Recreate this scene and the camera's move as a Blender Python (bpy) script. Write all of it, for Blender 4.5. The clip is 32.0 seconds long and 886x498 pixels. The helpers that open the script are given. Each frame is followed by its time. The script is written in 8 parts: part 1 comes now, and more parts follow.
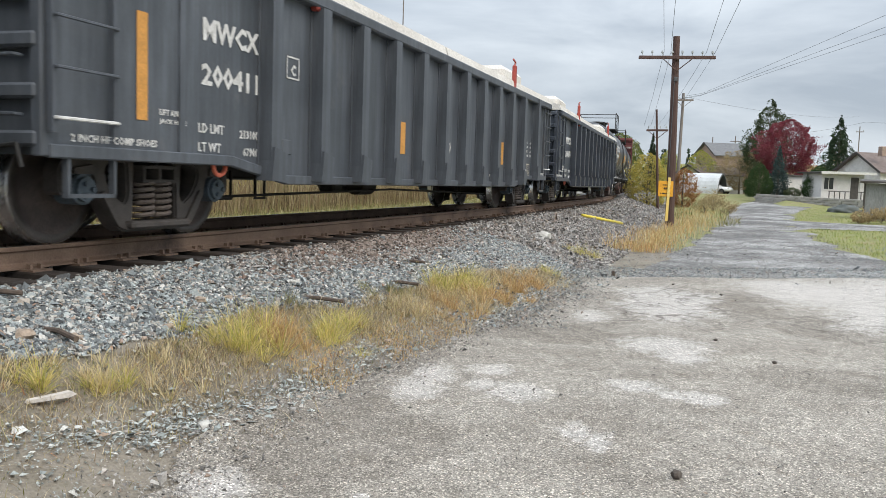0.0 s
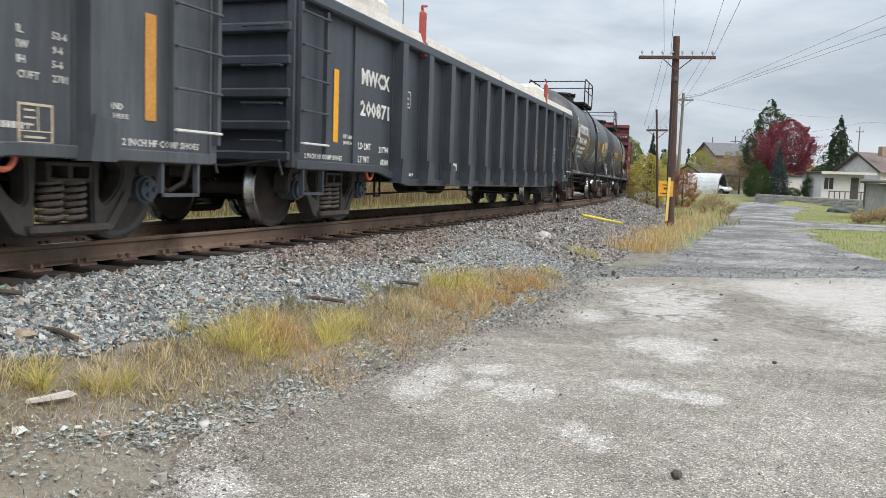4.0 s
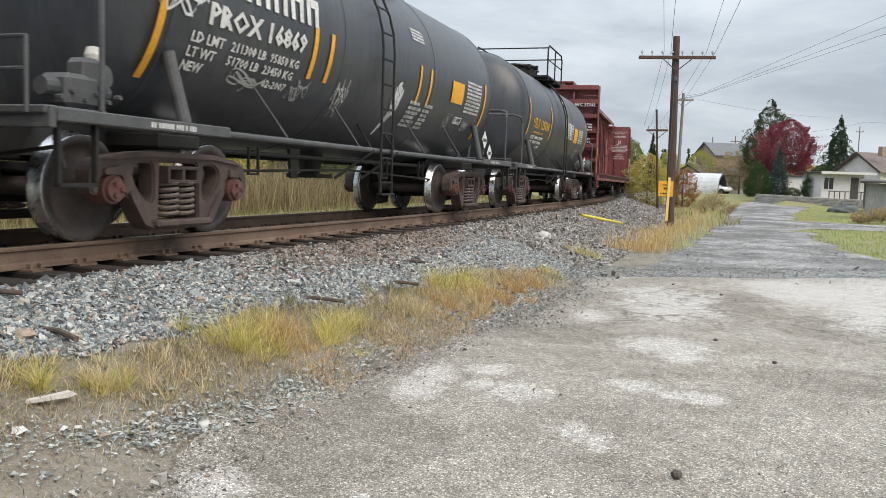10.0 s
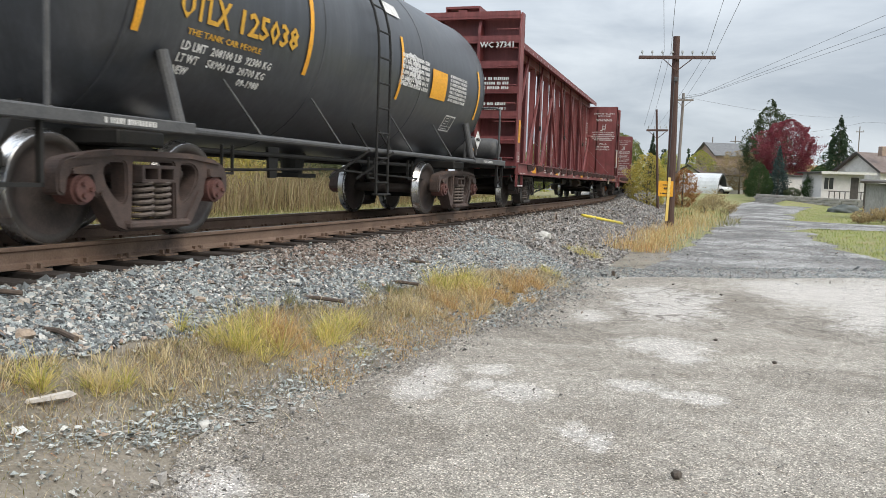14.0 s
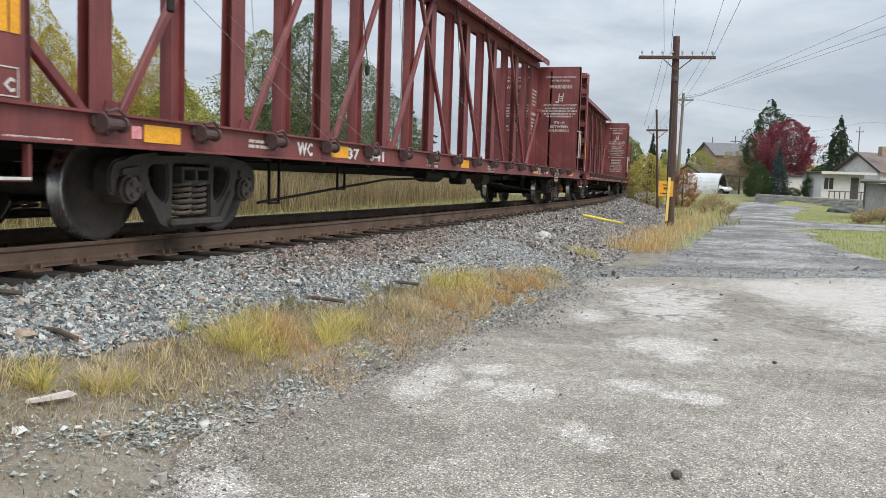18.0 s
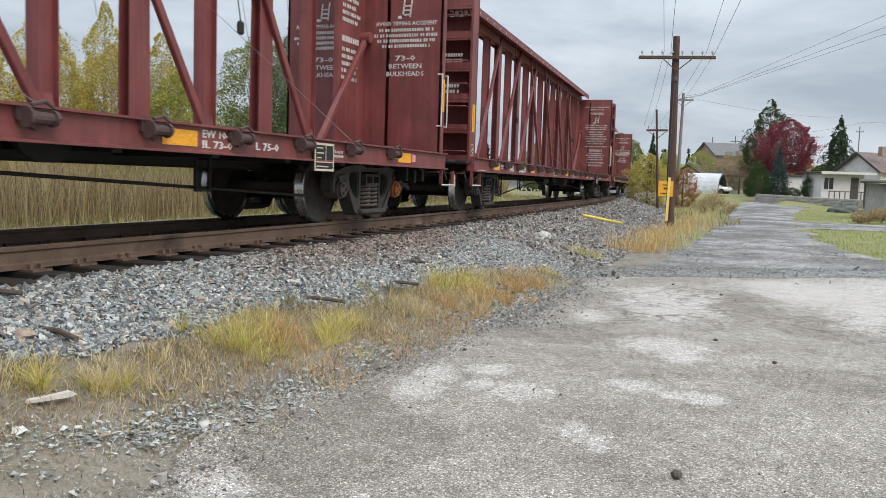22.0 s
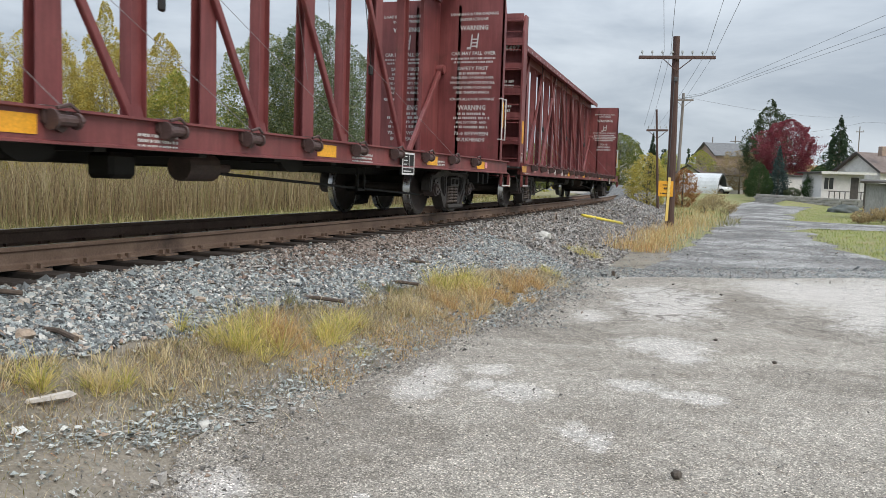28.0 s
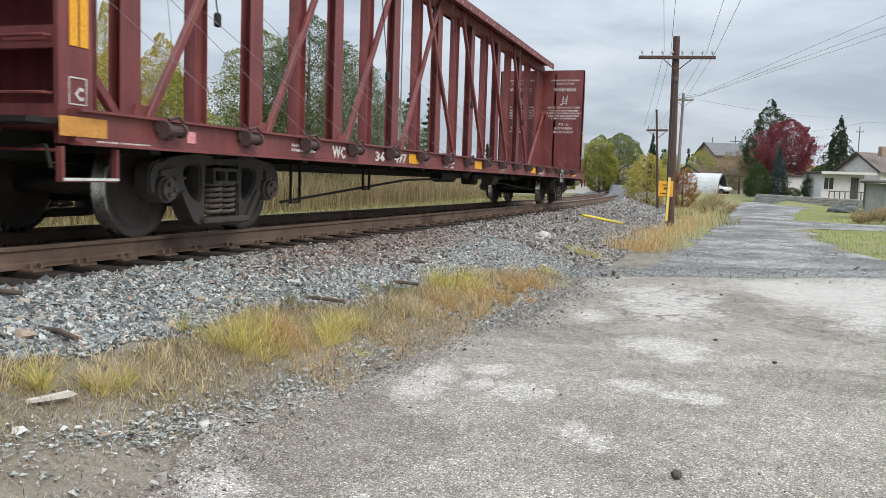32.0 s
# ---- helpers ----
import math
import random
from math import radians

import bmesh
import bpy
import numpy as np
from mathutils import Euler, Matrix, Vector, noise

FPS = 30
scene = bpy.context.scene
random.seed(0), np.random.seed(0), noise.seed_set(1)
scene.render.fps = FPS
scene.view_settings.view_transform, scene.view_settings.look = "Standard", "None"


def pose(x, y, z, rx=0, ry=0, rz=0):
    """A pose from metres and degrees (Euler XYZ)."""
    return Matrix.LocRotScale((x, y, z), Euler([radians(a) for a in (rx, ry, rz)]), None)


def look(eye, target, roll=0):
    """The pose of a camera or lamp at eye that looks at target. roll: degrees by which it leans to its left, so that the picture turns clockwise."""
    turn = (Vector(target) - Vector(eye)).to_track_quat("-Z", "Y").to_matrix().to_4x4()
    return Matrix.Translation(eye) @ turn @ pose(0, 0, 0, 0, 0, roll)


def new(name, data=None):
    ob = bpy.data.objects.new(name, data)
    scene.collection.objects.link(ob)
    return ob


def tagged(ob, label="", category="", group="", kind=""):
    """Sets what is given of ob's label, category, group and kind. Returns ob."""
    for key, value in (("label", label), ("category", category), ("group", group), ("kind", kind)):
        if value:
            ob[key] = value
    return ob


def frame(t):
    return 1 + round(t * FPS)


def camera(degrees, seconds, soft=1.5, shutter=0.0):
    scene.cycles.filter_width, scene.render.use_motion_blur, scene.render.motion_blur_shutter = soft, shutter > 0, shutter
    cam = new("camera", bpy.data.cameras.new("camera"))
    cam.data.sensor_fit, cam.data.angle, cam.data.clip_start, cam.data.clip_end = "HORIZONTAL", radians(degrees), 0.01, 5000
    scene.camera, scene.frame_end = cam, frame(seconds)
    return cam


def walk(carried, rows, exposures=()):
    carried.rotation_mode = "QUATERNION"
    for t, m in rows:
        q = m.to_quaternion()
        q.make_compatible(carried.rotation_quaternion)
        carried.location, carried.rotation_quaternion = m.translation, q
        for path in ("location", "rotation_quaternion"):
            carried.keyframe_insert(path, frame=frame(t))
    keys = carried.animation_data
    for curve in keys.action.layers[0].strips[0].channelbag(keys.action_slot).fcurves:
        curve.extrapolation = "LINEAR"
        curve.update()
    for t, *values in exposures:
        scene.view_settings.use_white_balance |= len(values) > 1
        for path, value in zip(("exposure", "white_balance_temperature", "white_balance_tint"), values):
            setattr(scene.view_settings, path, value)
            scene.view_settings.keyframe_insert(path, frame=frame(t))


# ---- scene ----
CAM_Z = 1.5
cam = camera(56.77, 32.0, soft=0.85, shutter=0.25)
eye = (0.0, 0.0, CAM_Z)
aim = (0.0, 100.0, CAM_Z - 100.0 * math.tan(radians(4.843)))
walk(cam, [(0.0, look(eye, aim, 1.873)), (32.0, look(eye, aim, 1.873))],
     [(0.0, 0.47, 6530, 10), (6.0, 0.47, 6560, 10), (9.0, 0.48, 6650, 10), (14.0, 0.48, 6640, 10), (17.0, 0.48, 6550, 10), (19.0, 0.38, 6500, 10), (25.0, 0.4, 6480, 10), (28.0, 0.35, 6490, 10), (32.0, 0.45, 6470, 10)])

# ---- daylight: thick overcast ----
world = bpy.data.worlds.new("overcast")
scene.world = world
world.use_nodes = True
wn, wl = world.node_tree.nodes, world.node_tree.links
wn.clear()
w_out = wn.new("ShaderNodeOutputWorld")
w_bg = wn.new("ShaderNodeBackground")
w_sky = wn.new("ShaderNodeTexSky")
w_sky.sky_type, w_sky.sun_disc = "NISHITA", False
w_sky.sun_elevation, w_sky.sun_rotation = radians(47.5), radians(141)
w_tc = wn.new("ShaderNodeTexCoord")
w_map = wn.new("ShaderNodeMapping")
w_map.inputs["Scale"].default_value = (1.0, 1.0, 4.4)
w_n1 = wn.new("ShaderNodeTexNoise")
w_n1.inputs["Scale"].default_value, w_n1.inputs["Detail"].default_value = 2.6, 7.0
w_n1.inputs["Roughness"].default_value = 0.55
w_n1.inputs["Distortion"].default_value = 0.35
w_ramp = wn.new("ShaderNodeValToRGB")
w_ramp.color_ramp.elements[0].position, w_ramp.color_ramp.elements[0].color = 0.36, (3.8, 4.36, 5.05, 1)
w_ramp.color_ramp.elements[1].position, w_ramp.color_ramp.elements[1].color = 0.64, (6.3, 6.9, 7.5, 1)
w_mix = wn.new("ShaderNodeMixRGB")
w_mix.inputs[0].default_value = 0.93
wl.new(w_tc.outputs["Generated"], w_map.inputs[0])
wl.new(w_map.outputs[0], w_n1.inputs["Vector"])
wl.new(w_n1.outputs[0], w_ramp.inputs[0])
wl.new(w_sky.outputs[0], w_mix.inputs[1])
wl.new(w_ramp.outputs[0], w_mix.inputs[2])
w_sep = wn.new("ShaderNodeSeparateXYZ")
wl.new(w_tc.outputs["Generated"], w_sep.inputs[0])
# brightest overhead, with a paler strip along the horizon
w_up = wn.new("ShaderNodeValToRGB")
for at, v in ((0.06, 1.13), (0.13, 1.16), (0.32, 1.5)):
    w_up.color_ramp.elements.new(at).color = (v, v, v, 1)
w_up.color_ramp.elements[0].color = (1.2, 1.2, 1.19, 1)
w_up.color_ramp.elements[-1].color = (3.4, 3.4, 3.4, 1)
wl.new(w_sep.outputs[2], w_up.inputs[0])
w_mul = wn.new("ShaderNodeVectorMath")
w_mul.operation = "SCALE"
wl.new(w_mix.outputs[0], w_mul.inputs[0])
wl.new(w_up.outputs[0], w_mul.inputs["Scale"])
wl.new(w_mul.outputs[0], w_bg.inputs[0])
wl.new(w_bg.outputs[0], w_out.inputs[0])
w_bg.inputs[1].default_value = 0.075
sun = new("sun", bpy.data.lights.new("sun", "SUN"))
sun.data.energy, sun.data.angle, sun.data.color = 1.6, radians(40), (1.0, 0.89, 0.74)
sun.matrix_basis = look((24, -30, 42), (0, 0, 0))

# ---- the line of the track: a wide arc, s metres along it ----
RAIL_Z = CAM_Z - 0.629
PSI, BEND, X0, Y0 = -0.34478, 0.00203, -3.54, 8.0


def along(s, off=0.0):
    """The point s metres along the track, off metres to its right, and its heading."""
    th = PSI + BEND * s
    return (X0 + (math.cos(th) - math.cos(PSI)) / BEND + off * math.cos(th),
            Y0 + (math.sin(th) - math.sin(PSI)) / BEND + off * math.sin(th), th)


CX, CY = X0 - math.cos(PSI) / BEND, Y0 - math.sin(PSI) / BEND
RADIUS = 1.0 / BEND


def track_frame(x, y):
    """Metres along the track and to its right of a place on the plan."""
    dx, dy = x - CX, y - CY
    return (math.atan2(dy, dx) - PSI) * RADIUS, math.hypot(dx, dy) - RADIUS


# ---- building helpers ----
def part(name, bm, material, parent=None, label="", smooth=False):
    """Links a bmesh as one mesh object, under parent if given."""
    me = bpy.data.meshes.new(name)
    bm.to_mesh(me)
    bm.free()
    return mesh_part(name, me, material, parent, label, smooth)


def mesh_part(name, me, material, parent=None, label="", smooth=False):
    for m in (material if isinstance(material, (list, tuple)) else [material]):
        if m and m.name not in me.materials:
            me.materials.append(m)
    if smooth:
        me.polygons.foreach_set("use_smooth", [True] * len(me.polygons))
    ob = new(name, me)
    if parent:
        ob.parent = parent
    if label:
        ob["label"] = label
    return ob


def empty(name, m=None):
    ob = new(name)
    ob.empty_display_size = 0.3
    if m is not None:
        ob.matrix_basis = m
    return ob


def box(bm, x, y, z, sx, sy, sz, bevel=0.0, m=None):
    """A box by its centre and sizes."""
    r = bmesh.ops.create_cube(bm, size=1.0, matrix=(m or Matrix()) @ Matrix.Translation((x, y, z)) @ Matrix.Diagonal((sx, sy, sz, 1)))
    if bevel:
        es = list({e for v in r["verts"] for e in v.link_edges})
        bmesh.ops.bevel(bm, geom=es, offset=bevel, segments=1, affect="EDGES")
    return bm


def cyl(bm, a, b, r0, r1=None, n=12, caps=True):
    """A cylinder or cone from a to b."""
    a, b = Vector(a), Vector(b)
    d = b - a
    m = Matrix.Translation((a + b) / 2) @ d.to_track_quat("Z", "Y").to_matrix().to_4x4()
    bmesh.ops.create_cone(bm, cap_ends=caps, segments=n, radius1=r0, radius2=r0 if r1 is None else r1, depth=d.length, matrix=m)
    return bm


def rod(bm, pts, r, n=6):
    """A bent rod through pts."""
    for a, b in zip(pts, pts[1:]):
        cyl(bm, a, b, r, n=n)
    for p in pts[1:-1]:
        bmesh.ops.create_icosphere(bm, subdivisions=1, radius=r * 1.02, matrix=Matrix.Translation(p))
    return bm


def prism(bm, outline, y0, y1, m=None):
    """An outline of (x, z) pulled from y0 to y1."""
    m = m or Matrix()
    a = [bm.verts.new(m @ Vector((x, y0, z))) for x, z in outline]
    b = [bm.verts.new(m @ Vector((x, y1, z))) for x, z in outline]
    n = len(a)
    fs = [bm.faces.new(a), bm.faces.new(b[::-1])]
    for i in range(n):
        fs.append(bm.faces.new((a[i], b[i], b[(i + 1) % n], a[(i + 1) % n])))
    bmesh.ops.recalc_face_normals(bm, faces=fs)
    return bm


def lathe(bm, prof, n=24, axis="Z", m=None):
    """A profile of (radius, height) turned round an axis."""
    m = m or Matrix()
    if axis == "Y":
        m = m @ Matrix.Rotation(radians(-90), 4, "X")
    if axis == "X":
        m = m @ Matrix.Rotation(radians(90), 4, "Y")
    rings = []
    for r, h in prof:
        if r < 1e-6:
            rings.append([bm.verts.new(m @ Vector((0, 0, h)))])
        else:
            rings.append([bm.verts.new(m @ Vector((r * math.cos(2 * math.pi * i / n), r * math.sin(2 * math.pi * i / n), h))) for i in range(n)])
    fs = []
    for p, q in zip(rings, rings[1:]):
        for i in range(n):
            j = (i + 1) % n
            if len(p) == 1 and len(q) == 1:
                continue
            if len(p) == 1:
                fs.append(bm.faces.new((p[0], q[i], q[j])))
            elif len(q) == 1:
                fs.append(bm.faces.new((p[i], q[0], p[j])))
            else:
                fs.append(bm.faces.new((p[i], q[i], q[j], p[j])))
    bmesh.ops.recalc_face_normals(bm, faces=fs)
    return bm


def B():
    return bmesh.new()


def pieces(name, verts, faces, material, smooth=False, parent=None):
    """Many small pieces as one mesh, from numpy arrays."""
    me = bpy.data.meshes.new(name)
    verts = np.asarray(verts, dtype=np.float32).reshape(-1, 3)
    faces = np.asarray(faces, dtype=np.int32)
    k = faces.shape[1]
    me.vertices.add(len(verts))
    me.vertices.foreach_set("co", verts.ravel())
    me.loops.add(faces.size)
    me.loops.foreach_set("vertex_index", faces.ravel())
    me.polygons.add(len(faces))
    me.polygons.foreach_set("loop_start", np.arange(0, faces.size, k, dtype=np.int32))
    me.update(calc_edges=True)
    me.validate()
    me.polygons.foreach_set("use_smooth", [smooth] * len(me.polygons))
    return mesh_part(name, me, material, parent, smooth=smooth)


# ---- materials ----
def nodes_of(name):
    m = bpy.data.materials.new(name)
    m.use_nodes = True
    nt = m.node_tree
    return m, nt.nodes, nt.links, nt.nodes["Principled BSDF"]


def noise_node(N, L, vec, scale, detail=5.0, rough=0.6):
    n = N.new("ShaderNodeTexNoise")
    n.inputs["Scale"].default_value, n.inputs["Detail"].default_value, n.inputs["Roughness"].default_value = scale, detail, rough
    L.new(vec, n.inputs["Vector"])
    return n.outputs[0]


def ramp_node(N, L, fac, stops):
    r = N.new("ShaderNodeValToRGB")
    e = r.color_ramp.elements
    while len(e) < len(stops):
        e.new(0.5)
    for el, (p, c) in zip(e, stops):
        el.position, el.color = p, (*c[:3], 1)
    L.new(fac, r.inputs[0])
    return r.outputs[0]


def mix_node(N, L, fac, a, b, mode="MIX"):
    m = N.new("ShaderNodeMixRGB")
    m.blend_type = mode
    for k, v in enumerate((fac, a, b)):
        if isinstance(v, (int, float)):
            m.inputs[k].default_value = v
        elif isinstance(v, tuple):
            m.inputs[k].default_value = (*v[:3], 1)
        else:
            L.new(v, m.inputs[k])
    return m.outputs[0]


def surface(name, a, b, scale=2.0, fine=40.0, rough=0.6, metal=0.0, bump=0.15, depth=0.01, grime=None, grime_scale=1.2, grime_at=0.55, stretch=None, per=0.0, spec=0.5, streak=0.0, grain=0.25):
    """A worn surface: two tones at a large scale, fine grain, patches of grime, streaks that ran down."""
    m, N, L, P = nodes_of(name)
    tc = N.new("ShaderNodeTexCoord").outputs["Object"]
    if stretch:
        mp = N.new("ShaderNodeMapping")
        mp.inputs["Scale"].default_value = stretch
        L.new(tc, mp.inputs[0])
        tc = mp.outputs[0]
    big = noise_node(N, L, tc, scale)
    small = noise_node(N, L, tc, fine, 3.0)
    col = ramp_node(N, L, big, [(0.32, a), (0.68, b)])
    speck = ramp_node(N, L, small, [(0.25, (1 - grain,) * 3), (0.75, (1 + 0.8 * grain,) * 3)])
    col = mix_node(N, L, 1.0, col, speck, "MULTIPLY")
    if grime:
        g = noise_node(N, L, tc, grime_scale, 8.0, 0.7)
        gf = ramp_node(N, L, g, [(grime_at, (0, 0, 0)), (grime_at + 0.16, (1, 1, 1))])
        col = mix_node(N, L, gf, col, grime)
    if streak:
        mp = N.new("ShaderNodeMapping")
        mp.inputs["Scale"].default_value = (5.0, 5.0, 0.35)
        L.new(tc, mp.inputs[0])
        sf = ramp_node(N, L, noise_node(N, L, mp.outputs[0], 1.6, 7.0, 0.7), [(0.34, (1 - streak,) * 3), (0.5, (1.0,) * 3), (0.68, (1 + 1.4 * streak,) * 3)])
        col = mix_node(N, L, 1.0, col, sf, "MULTIPLY")
    if per:
        rnd = N.new("ShaderNodeObjectInfo").outputs["Random"]
        hs = ramp_node(N, L, rnd, [(0.0, (1 - per,) * 3), (1.0, (1 + per,) * 3)])
        col = mix_node(N, L, 1.0, col, hs, "MULTIPLY")
    L.new(col, P.inputs["Base Color"])
    rr = N.new("ShaderNodeMapRange")
    rr.inputs["To Min"].default_value, rr.inputs["To Max"].default_value = max(0.05, rough - 0.12), min(1.0, rough + 0.12)
    L.new(big, rr.inputs["Value"])
    L.new(rr.outputs[0], P.inputs["Roughness"])
    P.inputs["Metallic"].default_value = metal
    P.inputs["Specular IOR Level"].default_value = spec
    if bump:
        bn = N.new("ShaderNodeBump")
        bn.inputs["Strength"].default_value, bn.inputs["Distance"].default_value = bump, depth
        L.new(small, bn.inputs["Height"])
        L.new(bn.outputs[0], P.inputs["Normal"])
    return m


def scattered(name, stops, rough=0.8, bump=0.0, spec=0.3, trans=0.0):
    """Pieces of one mesh that differ piece by piece."""
    m, N, L, P = nodes_of(name)
    rnd = N.new("ShaderNodeNewGeometry").outputs["Random Per Island"]
    col = ramp_node(N, L, rnd, stops)
    tc = N.new("ShaderNodeTexCoord").outputs["Object"]
    g = ramp_node(N, L, noise_node(N, L, tc, 90.0, 3.0), [(0.3, (0.75,) * 3), (0.7, (1.2,) * 3)])
    L.new(mix_node(N, L, 1.0, col, g, "MULTIPLY"), P.inputs["Base Color"])
    P.inputs["Roughness"].default_value = rough
    P.inputs["Specular IOR Level"].default_value = spec
    if trans:
        P.inputs["Subsurface Weight"].default_value = 0.0
        tr = N.new("ShaderNodeBsdfTranslucent")
        L.new(col, tr.inputs[0])
        mx = N.new("ShaderNodeMixShader")
        mx.inputs[0].default_value = trans
        L.new(P.outputs[0], mx.inputs[1])
        L.new(tr.outputs[0], mx.inputs[2])
        L.new(mx.outputs[0], N["Material Output"].inputs[0])
    return m


M_BLACK = surface("black_car_paint", (0.034, 0.041, 0.054), (0.052, 0.061, 0.078), 1.5, 30, 0.42, bump=0.02, grime=(0.05, 0.053, 0.058), grime_at=0.62, streak=0.18, grain=0.07)
M_OLDBLACK = surface("dusty_black_paint", (0.052, 0.06, 0.072), (0.086, 0.097, 0.114), 0.9, 30, 0.55, bump=0.02, grime=(0.11, 0.11, 0.115), grime_at=0.6, streak=0.25, grain=0.07)
M_TANK = surface("tank_black_paint", (0.037, 0.041, 0.049), (0.063, 0.067, 0.076), 1.1, 25, 0.38, bump=0.03, grime=(0.09, 0.085, 0.08), grime_at=0.6, streak=0.2, grain=0.07)
M_RED = surface("oxide_red_paint", (0.14, 0.033, 0.035), (0.214, 0.064, 0.063), 1.3, 30, 0.55, bump=0.08, grime=(0.1, 0.042, 0.036), grime_at=0.56, streak=0.2, grain=0.07)
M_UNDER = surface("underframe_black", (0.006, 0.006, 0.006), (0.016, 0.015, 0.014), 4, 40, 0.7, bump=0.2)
M_TRUCK = surface("truck_grimy_steel", (0.036, 0.032, 0.031), (0.08, 0.071, 0.066), 5, 60, 0.75, bump=0.25, grime=(0.09, 0.06, 0.045), grime_at=0.6, grime_scale=5)
M_TRUCKRED = surface("truck_rusty_steel", (0.052, 0.037, 0.034), (0.108, 0.077, 0.068), 5, 60, 0.75, bump=0.25, grime=(0.12, 0.07, 0.05), grime_at=0.56, grime_scale=5)
M_WHEEL = surface("wheel_brown_steel", (0.052, 0.041, 0.039), (0.098, 0.077, 0.07), 6, 50, 0.78, bump=0.1)
M_TREAD = surface("polished_tread", (0.45, 0.45, 0.46), (0.6, 0.6, 0.6), 10, 80, 0.28, 1.0, 0.05)
M_RAIL = surface("rusty_rail", (0.13, 0.082, 0.058), (0.21, 0.145, 0.108), 2.2, 60, 0.8, bump=0.2, grime=(0.05, 0.032, 0.025), grime_at=0.55)
M_RAILTOP = surface("worn_rail_head", (0.16, 0.14, 0.13), (0.24, 0.22, 0.2), 6, 60, 0.35, 0.8, 0.05)
M_TIE = surface("creosoted_tie", (0.018, 0.014, 0.012), (0.045, 0.034, 0.028), 3, 50, 0.85, bump=0.4, stretch=(1, 1, 1), per=0.3)
M_YELLOW = surface("yellow_reflector", (0.75, 0.34, 0.02), (0.85, 0.42, 0.03), 4, 40, 0.5, bump=0.02)
M_WHITE = surface("white_stencil", (0.55, 0.55, 0.54), (0.75, 0.75, 0.74), 8, 50, 0.6, bump=0.0, grime=(0.3, 0.3, 0.3), grime_at=0.6, grime_scale=6)
M_GOLD = surface("yellow_stencil", (0.55, 0.3, 0.03), (0.7, 0.4, 0.05), 8, 50, 0.6, bump=0.0)


# ---- lettering ----
def text_mesh(body, height, bold=0.0, width=None, depth=0.002):
    """Built-in lettering as a mesh, its lower left corner at the origin."""
    cu = bpy.data.curves.new("lettering", "FONT")
    cu.body, cu.size, cu.extrude, cu.offset, cu.resolution_u = body, 1.0, depth, bold, 1
    ob = bpy.data.objects.new("lettering", cu)
    me = bpy.data.meshes.new_from_object(ob)
    bpy.data.objects.remove(ob)
    n = len(me.vertices)
    co = np.zeros(n * 3, dtype=np.float32)
    me.vertices.foreach_get("co", co)
    co = co.reshape(-1, 3)
    lo, hi = co.min(0), co.max(0)
    co[:, :2] = (co[:, :2] - lo[:2])
    k = height / max(1e-6, hi[1] - lo[1])
    kx = width / max(1e-6, hi[0] - lo[0]) if width else k
    co[:, 0] *= kx
    co[:, 1] *= k
    me.vertices.foreach_set("co", co.ravel())
    return me


def bend_mesh(me, x, z, place):
    """Lays a flat mesh of (right, up, out) on a surface by place(x, z, out)."""
    for v in me.vertices:
        v.co = place(x + v.co.x, z + v.co.y, v.co.z)
    return me


def on_side(r):
    return lambda x, z, o: Vector((x, -r - 0.004 - o, z))


def on_tank(R, zc):
    return lambda x, z, o: Vector((x, -(R + 0.012 + o) * math.cos((z - zc) / R), zc + (R + 0.012 + o) * math.sin((z - zc) / R)))


def letter(car, body, x, z, h, place, material, bold=0.0, width=None, name="lettering"):
    me = bend_mesh(text_mesh(body, h, bold, width), x, z, place)
    return tagged(mesh_part(name, me, material, car), kind="stuff")


def bars(car, rows, place, material, seed=1, name="small_print", gap=0.03):
    """Small print that cannot be read: rows of (x, z, width, height)."""
    rnd = random.Random(seed)
    bm = B()
    for x, z, w, h in rows:
        at = 0.0
        while at < w - 0.01:
            k = min(w - at, h * rnd.uniform(0.4, 0.75))
            n = max(1, int(h / 0.05))
            for j in range(n):
                z0, z1 = z + h * j / n, z + h * (j + 1) / n
                q = [bm.verts.new(place(x + a, b, 0.002)) for a, b in ((at, z0), (at + k, z0), (at + k, z1), (at, z1))]
                bm.faces.new(q)
            at += k + h * (0.22 if rnd.random() < 0.8 else 0.7)
    return tagged(part(name, bm, material, car), kind="stuff")


def plate(car, x, z, w, h, place, material, name, n=4, out=0.003):
    """A flat sticker or painted panel, laid on a surface."""
    bm = B()
    g = [[bm.verts.new(place(x + w * i / n, z + h * j / n, out)) for j in range(n + 1)] for i in range(n + 1)]
    for i in range(n):
        for j in range(n):
            bm.faces.new((g[i][j], g[i + 1][j], g[i + 1][j + 1], g[i][j + 1]))
    return part(name, bm, material, car)


def diamond(car, x, z, s, place, material, name="hazard_placard"):
    bm = B()
    q = [bm.verts.new(place(x + a * s, z + b * s, 0.006)) for a, b in ((-0.7, 0), (0, -1), (0.7, 0), (0, 1))]
    bm.faces.new(q)
    return part(name, bm, material, car)


